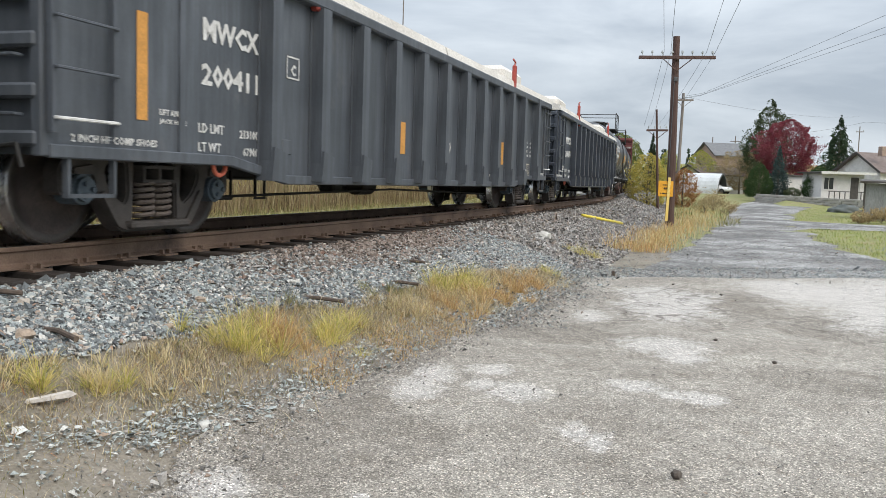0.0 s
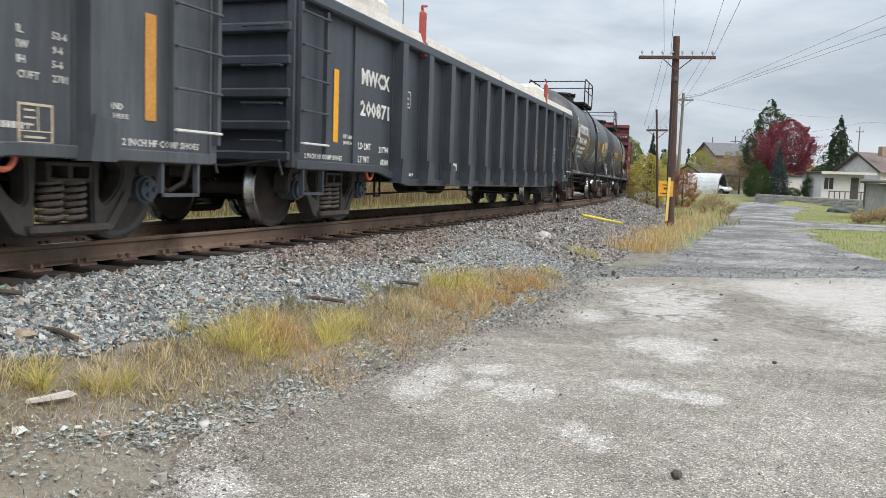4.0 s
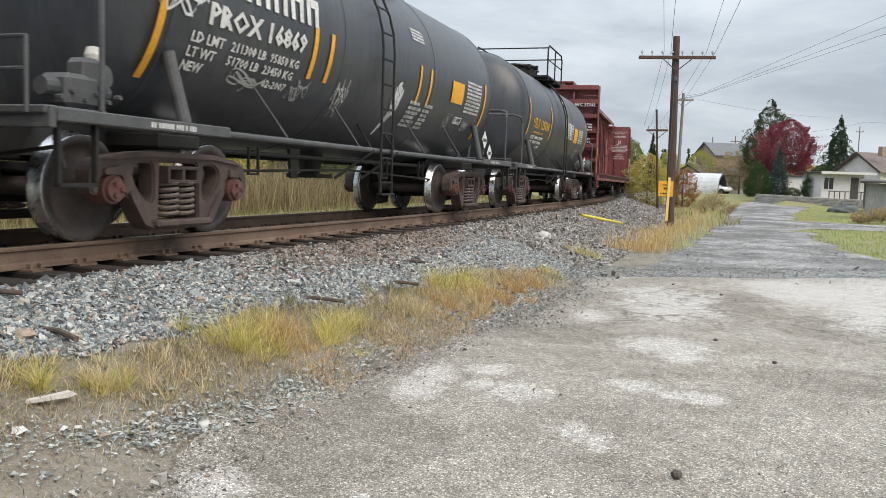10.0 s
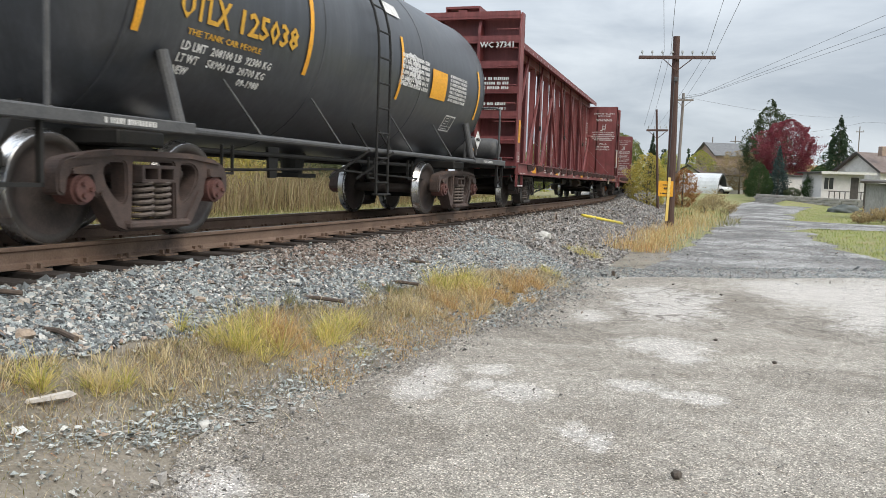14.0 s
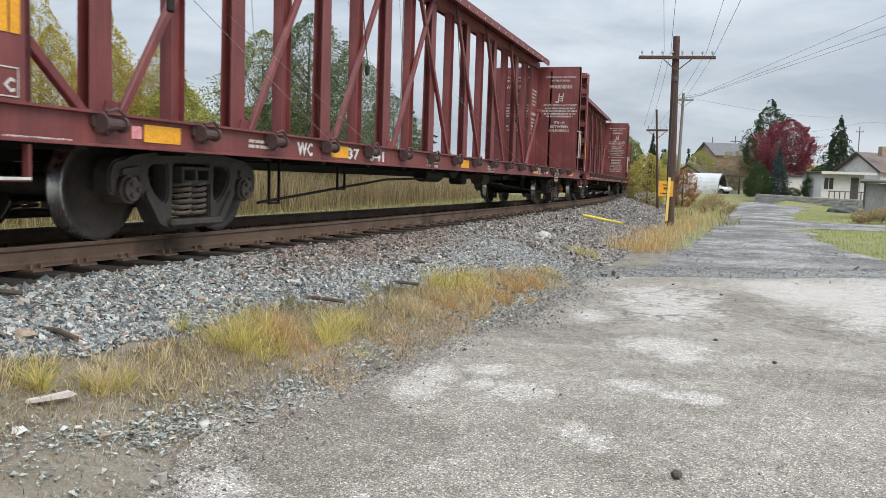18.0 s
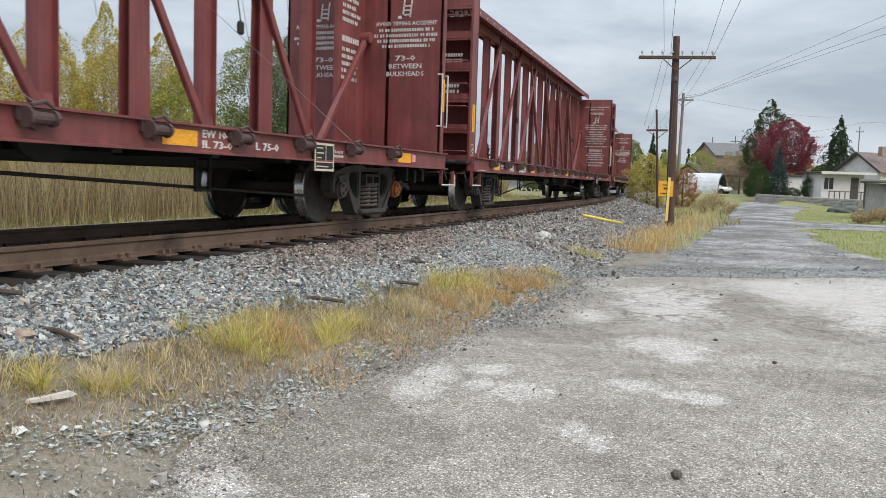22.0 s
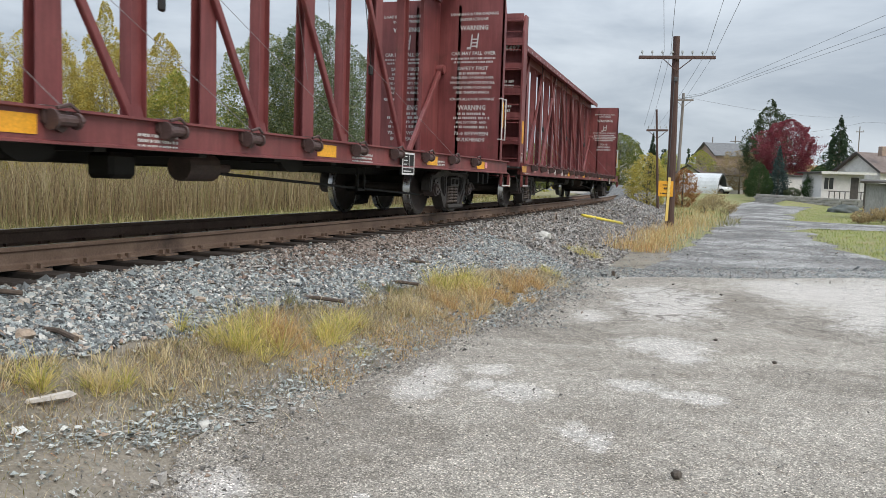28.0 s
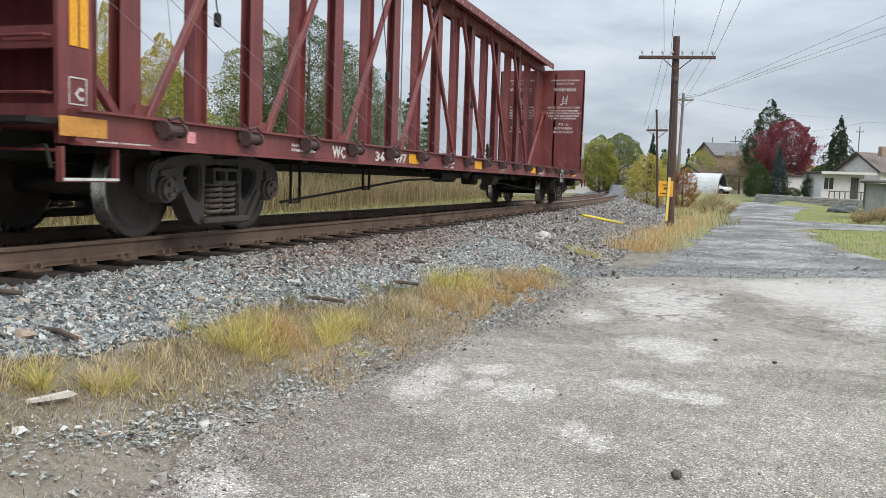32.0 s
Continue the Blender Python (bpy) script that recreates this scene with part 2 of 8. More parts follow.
def scribble(car, x, z, w, h, place, material, seed, strokes=5, thick=0.012):
    """Chalky loops of spray paint."""
    rnd = random.Random(seed)
    bm = B()
    for _ in range(strokes):
        cx, cz = x + rnd.uniform(0.2, 0.8) * w, z + rnd.uniform(0.2, 0.8) * h
        a, b = rnd.uniform(0.15, 0.5) * w, rnd.uniform(0.15, 0.5) * h
        ph, f = rnd.uniform(0, 6.28), rnd.uniform(1.3, 2.8)
        prev = None
        for k in range(23):
            u = k / 22 * 6.28
            px, pz = cx + a * math.sin(u + ph), cz + b * math.sin(f * u)
            cur = (bm.verts.new(place(px, pz - thick, 0.002)), bm.verts.new(place(px + thick * 0.6, pz + thick, 0.002)))
            if prev:
                bm.faces.new((prev[0], cur[0], cur[1], prev[1]))
            prev = cur
    return tagged(part("graffiti", bm, material, car), kind="stuff")


# ---- running gear ----
TRAIN = []
MESHES = {}


def shared(key, make):
    """One mesh for all alike pieces."""
    if key not in MESHES:
        bm = make()
        me = bpy.data.meshes.new(key)
        bm.to_mesh(me)
        bm.free()
        MESHES[key] = me
    return MESHES[key]


def wheelset_bm():
    bm = B()
    for sy in (-1, 1):
        m = Matrix.Translation((0, sy * 0.715, 0)) @ Matrix.Rotation(0 if sy < 0 else math.pi, 4, "Z")
        lathe(bm, [(0.0, -0.1), (0.1, -0.1), (0.12, -0.06), (0.15, -0.045), (0.26, -0.015), (0.36, -0.035), (0.378, -0.068), (0.448, -0.07), (0.457, -0.062), (0.462, 0.03), (0.486, 0.042), (0.486, 0.062), (0.43, 0.068), (0.385, 0.066), (0.36, 0.03), (0.14, 0.06), (0.12, 0.09), (0.0, 0.09)], 40, "Y", m)
    cyl(bm, (0, -0.98, 0), (0, 0.98, 0), 0.085, n=14)
    for f in bm.faces:
        c = f.calc_center_median()
        rr = math.hypot(c.x, c.z)
        f.material_index = 1 if 0.45 < rr < 0.475 and abs(c.y) > 0.5 else (2 if 0.38 < rr < 0.46 and abs(c.y) > 0.7 else 0)
        f.smooth = True
    return bm


def plate_with_holes(bm, outer, holes, y0, y1):
    """A cast plate: an outline of (x, z) with openings, pulled from y0 to y1."""
    edges = []
    for loop in [outer] + holes:
        vs = [bm.verts.new((x, y0, z)) for x, z in loop]
        edges += [bm.edges.new((vs[i], vs[(i + 1) % len(vs)])) for i in range(len(vs))]
    r = bmesh.ops.triangle_fill(bm, use_beauty=True, use_dissolve=False, edges=edges)
    faces = [f for f in r["geom"] if isinstance(f, bmesh.types.BMFace)]
    ex = bmesh.ops.extrude_face_region(bm, geom=faces)
    bmesh.ops.translate(bm, vec=(0, y1 - y0, 0), verts=[v for v in ex["geom"] if isinstance(v, bmesh.types.BMVert)])
    bmesh.ops.recalc_face_normals(bm, faces=bm.faces)
    return bm


def rounded(pts, r=0.03, n=3):
    """An outline with its corners rounded off."""
    out = []
    m = len(pts)
    for i in range(m):
        a, b, c = Vector(pts[i - 1]), Vector(pts[i]), Vector(pts[(i + 1) % m])
        k = min(r, (a - b).length * 0.45, (c - b).length * 0.45)
        p, q = b + (a - b).normalized() * k, b + (c - b).normalized() * k
        for j in range(n + 1):
            f = j / n
            v = p * (1 - f) ** 2 + b * 2 * f * (1 - f) + q * f * f
            out.append((v.x, v.y))
    return out


def side_frame_bm():
    bm = B()
    half = [(0.0, 0.79), (0.5, 0.79), (0.86, 0.745), (1.07, 0.7), (1.13, 0.6), (1.12, 0.42), (1.04, 0.4), (1.01, 0.57), (0.77, 0.57), (0.73, 0.4), (0.66, 0.38), (0.5, 0.15), (0.4, 0.09)]
    outer = half + [(-x, z) for x, z in reversed(half[1:])]
    win = [(0.37, 0.69), (0.56, 0.685), (0.63, 0.62), (0.6, 0.51), (0.5, 0.39), (0.4, 0.33), (0.36, 0.4)]
    mid = [(-0.29, 0.17), (0.29, 0.17), (0.27, 0.7), (-0.27, 0.7)]
    plate_with_holes(bm, rounded(outer, 0.05), [rounded(win, 0.05), rounded([(-x, z) for x, z in win], 0.05), rounded(mid, 0.03)], -0.1, 0.08)
    es = [e for e in bm.edges if len(e.link_faces) == 2 and abs(e.calc_face_angle(0.0)) > 1.0]
    bmesh.ops.bevel(bm, geom=es, offset=0.018, segments=2, affect="EDGES")
    # flanges that stand out along the top bar and the two legs
    prism(bm, rounded([(-0.98, 0.70), (-0.86, 0.75), (-0.5, 0.795), (0.5, 0.795), (0.86, 0.75), (0.98, 0.70), (0.5, 0.745), (-0.5, 0.745)], 0.02, 2), -0.125, -0.05)
    for s in (-1, 1):
        prism(bm, rounded([(s * 0.36, 0.1), (s * 0.5, 0.145), (s * 0.7, 0.43), (s * 0.63, 0.45), (s * 0.44, 0.2)], 0.02, 2), -0.125, -0.05)
        prism(bm, rounded([(s * 0.78, 0.66), (s * 1.0, 0.63), (s * 1.0, 0.58), (s * 0.78, 0.58)], 0.02, 2), -0.135, -0.02)
    box(bm, 0, -0.06, 0.15, 0.8, 0.26, 0.07, 0.02)
    return bm


def bolster_bm():
    bm = B()
    box(bm, 0, 0, 0.62, 0.44, 1.9, 0.1, 0.02)
    box(bm, 0, 0, 0.62, 0.6, 0.9, 0.24, 0.04)
    for s in (-1, 1):
        for z in (0.53, 0.655):
            box(bm, 0, s * 1.02, z, 0.46, 0.24, 0.035, 0.008)
        for x in (-0.21, 0.0, 0.21):
            box(bm, x, s * 1.02, 0.59, 0.04, 0.24, 0.12, 0.005)
        box(bm, 0, s * 0.98, 0.59, 0.4, 0.02, 0.1)
    return bm


def spring_bm():
    """A coil spring: one round bar wound up in a helix."""
    bm = B()
    prev = None
    for k in range(85):
        a = 6.2832 * k / 14
        c, z = Vector((math.cos(a), math.sin(a), 0)), 0.2 + 0.055 * k / 14
        ring = [bm.verts.new(c * (0.088 + 0.02 * math.cos(q * 1.0472)) + Vector((0, 0, z + 0.02 * math.sin(q * 1.0472)))) for q in range(6)]
        if prev:
            for q in range(6):
                bm.faces.new((prev[q], ring[q], ring[(q + 1) % 6], prev[(q + 1) % 6]))
        prev = ring
    bmesh.ops.recalc_face_normals(bm, faces=bm.faces)
    return bm


def bearing_bm():
    bm = B()
    cyl(bm, (0, -0.1, 0), (0, 0.1, 0), 0.125, n=20)
    cyl(bm, (0, -0.14, 0), (0, -0.1, 0), 0.1, n=20)
    for k in range(3):
        a = k * 2.094
        cyl(bm, (0.055 * math.cos(a), -0.165, 0.055 * math.sin(a)), (0.055 * math.cos(a), -0.14, 0.055 * math.sin(a)), 0.022, n=6)
    box(bm, 0, 0, 0.14, 0.24, 0.16, 0.06, 0.01)
    return bm


def truck(car, x, mat, cap_mat, odd=None):
    t = empty("truck")
    t.parent = car
    t.matrix_basis = pose(x, 0, 0)
    t["label"] = "two-axle cast steel truck with coil springs"
    ws = []
    for wx in (-0.89, 0.89):
        w = mesh_part("wheelset", shared("wheelset", wheelset_bm), [M_WHEEL, M_TREAD, M_RIM], t)
        w.matrix_basis = pose(wx, 0, 0.457)
        ws.append(w)
        for s in (-1, 1):
            cap = odd if odd and wx > 0 and s < 0 else cap_mat
            b = mesh_part("bearing", shared("bearing_" + cap.name, bearing_bm), cap, t)
            b.matrix_basis = pose(wx, s * 1.0, 0.457, 0, 0, 0 if s < 0 else 180)
    for s in (-1, 1):
        f = mesh_part("side_frame", shared("side_frame_" + mat.name, side_frame_bm), mat, t)
        f.matrix_basis = pose(0, s * 0.985, 0)
        for sx in (-0.115, 0.115):
            c = mesh_part("spring", shared("spring", spring_bm), M_SPRING, t)
            c.matrix_basis = pose(sx, s * 1.04, 0, 0, 0, 0 if s < 0 else 180)
    mesh_part("bolster", shared("bolster_" + mat.name, bolster_bm), mat, t)
    for s in (-1, 1):
        bm = B()
        box(bm, s * 0.42, 0, 0.36, 0.1, 1.55, 0.14, 0.02)
        for sy in (-1, 1):
            box(bm, s * 0.4, sy * 0.72, 0.42, 0.08, 0.12, 0.28, 0.015)
        part("brake_beam", bm, M_UNDER, t)
    return ws


def coupler(car, x, d):
    """A knuckle coupler at the end x of a car, pointing to d."""
    bm = B()
    box(bm, x + d * 0.0, 0, 0.84, 0.7, 0.16, 0.18, 0.02)
    box(bm, x + d * 0.42, 0.03, 0.84, 0.26, 0.26, 0.28, 0.05)
    box(bm, x + d * 0.5, -0.1, 0.84, 0.16, 0.1, 0.26, 0.03)
    box(bm, x - d * 0.2, 0, 0.84, 0.12, 0.5, 0.32, 0.02)
    part("coupler", bm, M_TRUCKRED, car, "rust-brown knuckle coupler")
    bm = B()
    pts = [(x + d * 0.05, -0.28, 0.72), (x + d * 0.12, -0.26, 0.5), (x + d * 0.3, -0.2, 0.4), (x + d * 0.48, -0.14, 0.46)]
    rod(bm, pts, 0.03, 8)
    part("air_hose", bm, M_UNDER, car)
    bm = B()
    rod(bm, [(x - d * 0.1, -0.15, 0.72), (x - d * 0.02, -0.7, 0.7), (x - d * 0.02, -1.35, 0.78), (x - d * 0.02, -1.4, 0.62)], 0.016)
    part("uncoupling_lever", bm, M_UNDER, car)


def ladder(car, x0, x1, z0, z1, n, y, mat, stile=True, last=None):
    """Grab irons: rungs between x0 and x1 (or rungs across y when x0 == x1)."""
    lad = empty("ladder")
    lad.parent = car
    for k in range(n):
        z = z0 + (z1 - z0) * k / max(1, n - 1)
        bm = B()
        rod(bm, [(x0, y + 0.07, z), (x0, y, z), (x1, y, z), (x1, y + 0.07, z)], 0.013)
        part("rung", bm, last if (last and k == 0) else mat, lad)
    if stile:
        for x in (x0, x1):
            bm = B()
            box(bm, x, y + 0.05, (z0 + z1) / 2, 0.05, 0.05, z1 - z0 + 0.2)
            part("stile", bm, mat, lad)
    return lad


def end_ladder(car, x, d, y0, y1, zs, mat):
    lad = empty("ladder")
    lad.parent = car
    for z in zs:
        bm = B()
        rod(bm, [(x - d * 0.06, y0, z), (x, y0, z), (x, y1, z), (x - d * 0.06, y1, z)], 0.013)
        part("rung", bm, mat, lad)


def stirrup(car, x0, x1, z0, z1, y, mat):
    bm = B()
    for a, b in (((x0, z0), (x0, z1)), ((x0, z1), (x1, z1)), ((x1, z1), (x1, z0))):
        box(bm, (a[0] + b[0]) / 2, y, (a[1] + b[1]) / 2, abs(a[0] - b[0]) + 0.03, 0.05, abs(a[1] - b[1]) + 0.03)
    part("step", bm, mat, car)


def brake_gear(car, x0, x1, z, mat, hangers):
    """A long brake rod with its hangers, and the cylinder, reservoir and valve."""
    bm = B()
    rod(bm, [(x0, -0.75, z + 0.02), ((x0 + x1) / 2, -0.7, z + 0.1), (x1, -0.75, z)], 0.016)
    part("brake_rod", bm, mat, car)
    for hx in hangers:
        bm = B()
        for a in (-0.1, 0.1):
            box(bm, hx + a, -0.74, z + 0.16, 0.022, 0.03, 0.3)
        box(bm, hx, -0.74, z + 0.0, 0.22, 0.03, 0.025)
        part("rod_hanger", bm, mat, car)


# ---- gondola ----
def gondola(centre, paint, fresh, label, seed):
    car = empty("gondola_car")
    H, W, TOP = 8.2, 1.44, 2.61
    side = on_side(W)
    # side sheets, deeper between the trucks
    out = [(-H, 0.7), (-6.0, 0.7), (-4.95, 0.53), (4.95, 0.53), (6.0, 0.7), (H, 0.7), (H, TOP), (-H, TOP)]
    for s in (-1, 1):
        bm = B()
        prism(bm, out, s * W, s * (W - 0.03))
        part("side_wall", bm, paint, car)
        # bottom sill angle and the top chord
        bm = B()
        for (xa, za), (xb, zb) in zip(out[:6], out[1:6]):
            ln = math.hypot(xb - xa, zb - za)
            m = Matrix.Translation(((xa + xb) / 2, s * (W + 0.02), (za + zb) / 2 + 0.04)) @ Matrix.Rotation(-math.atan2(zb - za, xb - xa), 4, "Y")
            box(bm, 0, 0, 0, ln + 0.02, 0.06, 0.1, 0.01, m)
        part("side_sill", bm, paint, car)
        bm = B()
        box(bm, 0, s * (W + 0.03), TOP - 0.05, 2 * H, 0.2, 0.14, 0.02)
        part("top_chord", bm, paint, car)
    # ribs: hollow hat sections that taper at the foot
    r0 = -5.37
    xs = [-6.72] + [r0 + 1.07 * k for k in range(11)] + [6.72]

    def rib():
        bm = B()
        w0, w1 = 0.1, 0.13
        prism(bm, [(-w0, 0.62), (w0, 0.62), (w0, TOP - 0.12), (-w0, TOP - 0.12)], -0.155, 0.0)
        prism(bm, [(-w0 - 0.03, 0.56), (w1, 0.56), (w1 + 0.05, 0.84), (-w0 + 0.02, 0.9)], -0.185, 0.0)
        for a in (-1, 1):
            box(bm, a * (w0 + 0.018), -0.008, 1.55, 0.035, 0.016, 1.9)
        return bm
    for s in (-1, 1):
        part("seam_bar", box(B(), -6.72, s * (W + 0.012), 1.6, 0.07, 0.024, 1.78), paint, car)
    for x in xs[1:]:
        for s in (-1, 1):
            rb = mesh_part("rib", shared("rib_" + paint.name, rib), paint, car)
            rb.matrix_basis = pose(x, s * W, 0.12 if abs(x) > 6 else 0, 0, 0, 0 if s < 0 else 180)
    # ends with horizontal ribs, floor, underframe
    for d in (-1, 1):
        bm = B()
        box(bm, d * (H - 0.02), 0, 1.66, 0.05, 2 * W - 0.07, 1.9)
        part("end_wall", bm, paint, car)
        for z in (0.82, 1.15, 1.5, 1.85, 2.2, 2.54):
            bm = B()
            box(bm, d * (H + 0.05), 0, z, 0.1, 2 * W - 0.02, 0.11, 0.02)
            part("end_rib", bm, paint, car)
        for s in (-1, 1):
            bm = B()
            box(bm, d * (H + 0.03), s * (W - 0.02), 1.66, 0.1, 0.1, 1.92, 0.01)
            part("corner_post", bm, paint, car)
        end_ladder(car, d * (H + 0.2), d, -1.36, -0.9, (0.98, 1.38, 1.78, 2.2), paint)
        ladder(car, *sorted((d * 7.62, d * 8.22)), 0.97, 2.37, 5, -W - 0.12, paint, True, M_WHITE)
        stirrup(car, d * 7.55, d * 8.02, 0.68, 0.42, -W, paint)
        stirrup(car, d * 7.55, d * 8.02, 0.68, 0.42, W, paint)
        coupler(car, d * (H + 0.2), d)
        bm = B()
        rod(bm, [(d * 6.05 + 0.1 * math.cos(a), -W + 0.06, 0.7 + 0.1 * math.sin(a)) for a in [math.pi * (1 + k / 9) for k in range(10)]], 0.022, 8)
        part("tow_loop", bm, M_ORANGERED, car, "orange-red painted tow loop")
    bm = B()
    box(bm, 0, 0, 0.92, 2 * H - 0.1, 2 * W - 0.06, 0.06)
    part("floor", bm, M_UNDER, car)
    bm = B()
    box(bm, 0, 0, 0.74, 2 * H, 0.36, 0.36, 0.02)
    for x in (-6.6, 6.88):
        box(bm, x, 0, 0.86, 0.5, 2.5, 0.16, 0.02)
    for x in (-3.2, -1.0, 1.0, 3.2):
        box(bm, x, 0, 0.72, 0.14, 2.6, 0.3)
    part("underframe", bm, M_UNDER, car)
    brake_gear(car, -5.4, 5.0, 0.34, M_UNDER, (-5.0, -4.3, 3.2))
    bm = B()
    cyl(bm, (-1.2, -0.5, 0.5), (-0.7, -0.5, 0.5), 0.15, n=16)
    part("brake_cylinder", bm, M_UNDER, car)
    part("air_reservoir", cyl(B(), (-0.2, 0.5, 0.52), (0.7, 0.5, 0.52), 0.18, n=16), M_UNDER, car)
    part("control_valve", box(B(), -2.0, -0.5, 0.52, 0.3, 0.25, 0.26, 0.03), M_UNDER, car)
    # light fibreglass covers with raised hoods and red clamps
    for d in (-1, 1):
        bm = B()
        prof = [(-W - 0.1, TOP + 0.02), (-W - 0.06, TOP + 0.16), (-W + 0.25, TOP + 0.24), (0, TOP + 0.34), (W - 0.25, TOP + 0.24), (W + 0.06, TOP + 0.16), (W + 0.1, TOP + 0.02)]
        a = [bm.verts.new((d * 0.03, y, z)) for y, z in prof]
        b = [bm.verts.new((d * (H + 0.08), y, z)) for y, z in prof]
        for i in range(len(prof) - 1):
            bm.faces.new((a[i], b[i], b[i + 1], a[i + 1]))
        bm.faces.new(a)
        bm.faces.new(b[::-1])
        bmesh.ops.recalc_face_normals(bm, faces=bm.faces)
        cover = part("cover", bm, M_COVER, car, "dusty white fibreglass lid")
        bm = B()
        box(bm, d * 5.75, 0, TOP + 0.36, 1.7, 2.3, 0.44, 0.1)
        part("hood", bm, M_COVER, cover)
        for s in (-1, 1):
            bm = B()
            box(bm, d * 4.5, s * (W + 0.06), TOP + 0.25, 0.16, 0.08, 0.5, 0.03)
            box(bm, d * 4.42, s * (W + 0.06), TOP - 0.05, 0.1, 0.1, 0.22, 0.02)
            rod(bm, [(d * 4.5, s * (W + 0.06), TOP + 0.45), (d * 4.55, s * (W + 0.06), TOP + 0.56), (d * 4.36, s * (W + 0.06), TOP + 0.6)], 0.02)
            part("clamp", bm, M_CLAMP, cover, "red steel cover clamp")
    # paint marks
    st = M_YELLOW if fresh else M_YELLOWOLD
    wt = M_WHITE if fresh else M_WHITEOLD
    for x in ((-4.08, -1.66, 1.5, 3.9) if fresh else (-4.05, -1.6, 1.48, 3.94)):
        plate(car, x - 0.09, 0.98, 0.18, 0.46, side, st, "reflector", 1)
    for x in (-7.22, 7.3 if fresh else 7.42):
        plate(car, x - 0.065, 1.03, 0.13, 0.86, side, st, "reflector", 1)
    shove = 0.0 if fresh else 0.09
    diamond(car, 0.5 if fresh else 0.44, 1.17, 0.2, side, M_PLACARD)
    letter(car, "MWCX", -6.5 + shove, 1.8, 0.21, side, wt, 0.035, 0.92)
    letter(car, "200871" if fresh else "200411", -6.52 + shove, 1.4, 0.21, side, wt, 0.03, 0.94)
    letter(car, "LD LMT", -6.56 + shove, 0.98, 0.085, side, wt, 0.02)
    letter(car, "217700" if fresh else "213100", -5.9 + shove, 0.96, 0.085, side, wt, 0.02)
    letter(car, "LT WT", -6.56 + shove, 0.81, 0.085, side, wt, 0.02)
    letter(car, "68300" if fresh else "67900", -5.84 + shove, 0.79, 0.085, side, wt, 0.02)
    for x0 in (-8.0, 7.08):
        letter(car, "2 INCH HF COMP SHOES", x0 + 0.02, 0.815, 0.06, side, wt, 0.02, 0.95)
        letter(car, "LIFT AND", x0 + (1.0 if x0 < 0 else -0.27), 1.09, 0.05, side, wt, 0.02, 0.3)
        letter(car, "JACK HERE", x0 + (1.0 if x0 < 0 else -0.27), 1.01, 0.05, side, wt, 0.02, 0.36)
    for k, (a, b) in enumerate((("IL", "52-6"), ("IW", "9-6"), ("IH", "5-6"), ("CUFT", "2781"))):
        letter(car, a, 5.9 if fresh else 6.12, 1.52 - 0.1 * k, 0.055, side, wt, 0.015)
        letter(car, b, 6.2 if fresh else 6.42, 1.52 - 0.1 * k, 0.055, side, wt, 0.015)
    bars(car, [(5.96, 0.88, 0.25, 0.045), (-3.3, 0.68, 0.45, 0.06), (-2.25, 0.68, 0.4, 0.05), (3.0, 0.72, 0.3, 0.05), (4.75, 0.75, 0.3, 0.05)], side, wt, seed + 5)
    if fresh:
        letter(car, "EMPTY LOAD", -5.2, 0.75, 0.055, side, wt, 0.015)
        bars(car, [(-5.2, 0.66, 0.6, 0.05)], side, wt, seed + 6)
        letter(car, "RELEASE ROD", -3.1, 0.66, 0.06, side, wt, 0.015)
        plate(car, -2.66, 0.79, 0.2, 0.12, side, M_WHITE, "stencil_panel", 1)
        plate(car, 4.6, 0.79, 0.22, 0.13, side, M_WHITE, "stencil_panel", 1)
        scribble(car, 3.12, 1.08, 0.42, 0.6, side, M_CHALK, seed + 7, 16, 0.009)
        scribble(car, 4.5, 1.18, 0.52, 0.22, side, M_WHITEOLD, seed + 8, 9, 0.008)
        scribble(car, -1.0, 0.98, 0.45, 0.5, side, M_OLIVE, seed + 9, 12, 0.006)
    else:
        scribble(car, 4.3, 0.95, 0.45, 0.34, side, M_WHITEOLD, seed + 7, 6, 0.009)
        plate(car, 4.5, 0.8, 0.3, 0.1, side, M_SALMON, "sticker", 1)
        bars(car, [(3.35, 0.785, 0.36, 0.035), (3.35, 0.735, 0.6, 0.035)], side, wt, seed + 12)
        letter(car, "RELEASE ROD", 2.05, 0.7, 0.075, side, wt, 0.025, 0.78)
    # framed marks: the square C stencil and the shop panel
    frame_mark(car, -5.05 if fresh else -4.94, 1.65, 0.27, 0.24, side, wt, "C")
    if not fresh:
        frame_mark(car, 6.12, 0.78, 0.3, 0.28, side, M_CREAM, "")
    else:
        bars(car, [(3.3, 0.765, 0.36, 0.03), (3.3, 0.72, 0.54, 0.03)], side, wt, seed + 11)
    bm = B()
    box(bm, -4.95, -W - 0.02, 0.92, 0.2, 0.03, 0.16, 0.01)
    part("card_holder", bm, paint, car)
    tagged(car, label, "gondola car", "cars of the train")
    ws = truck(car, -6.6, M_TRUCK, M_BEARBLUE) + truck(car, 6.88, M_TRUCK, M_BEARBLUE)
    TRAIN.append((car, centre, 6.6, ws))
    return car


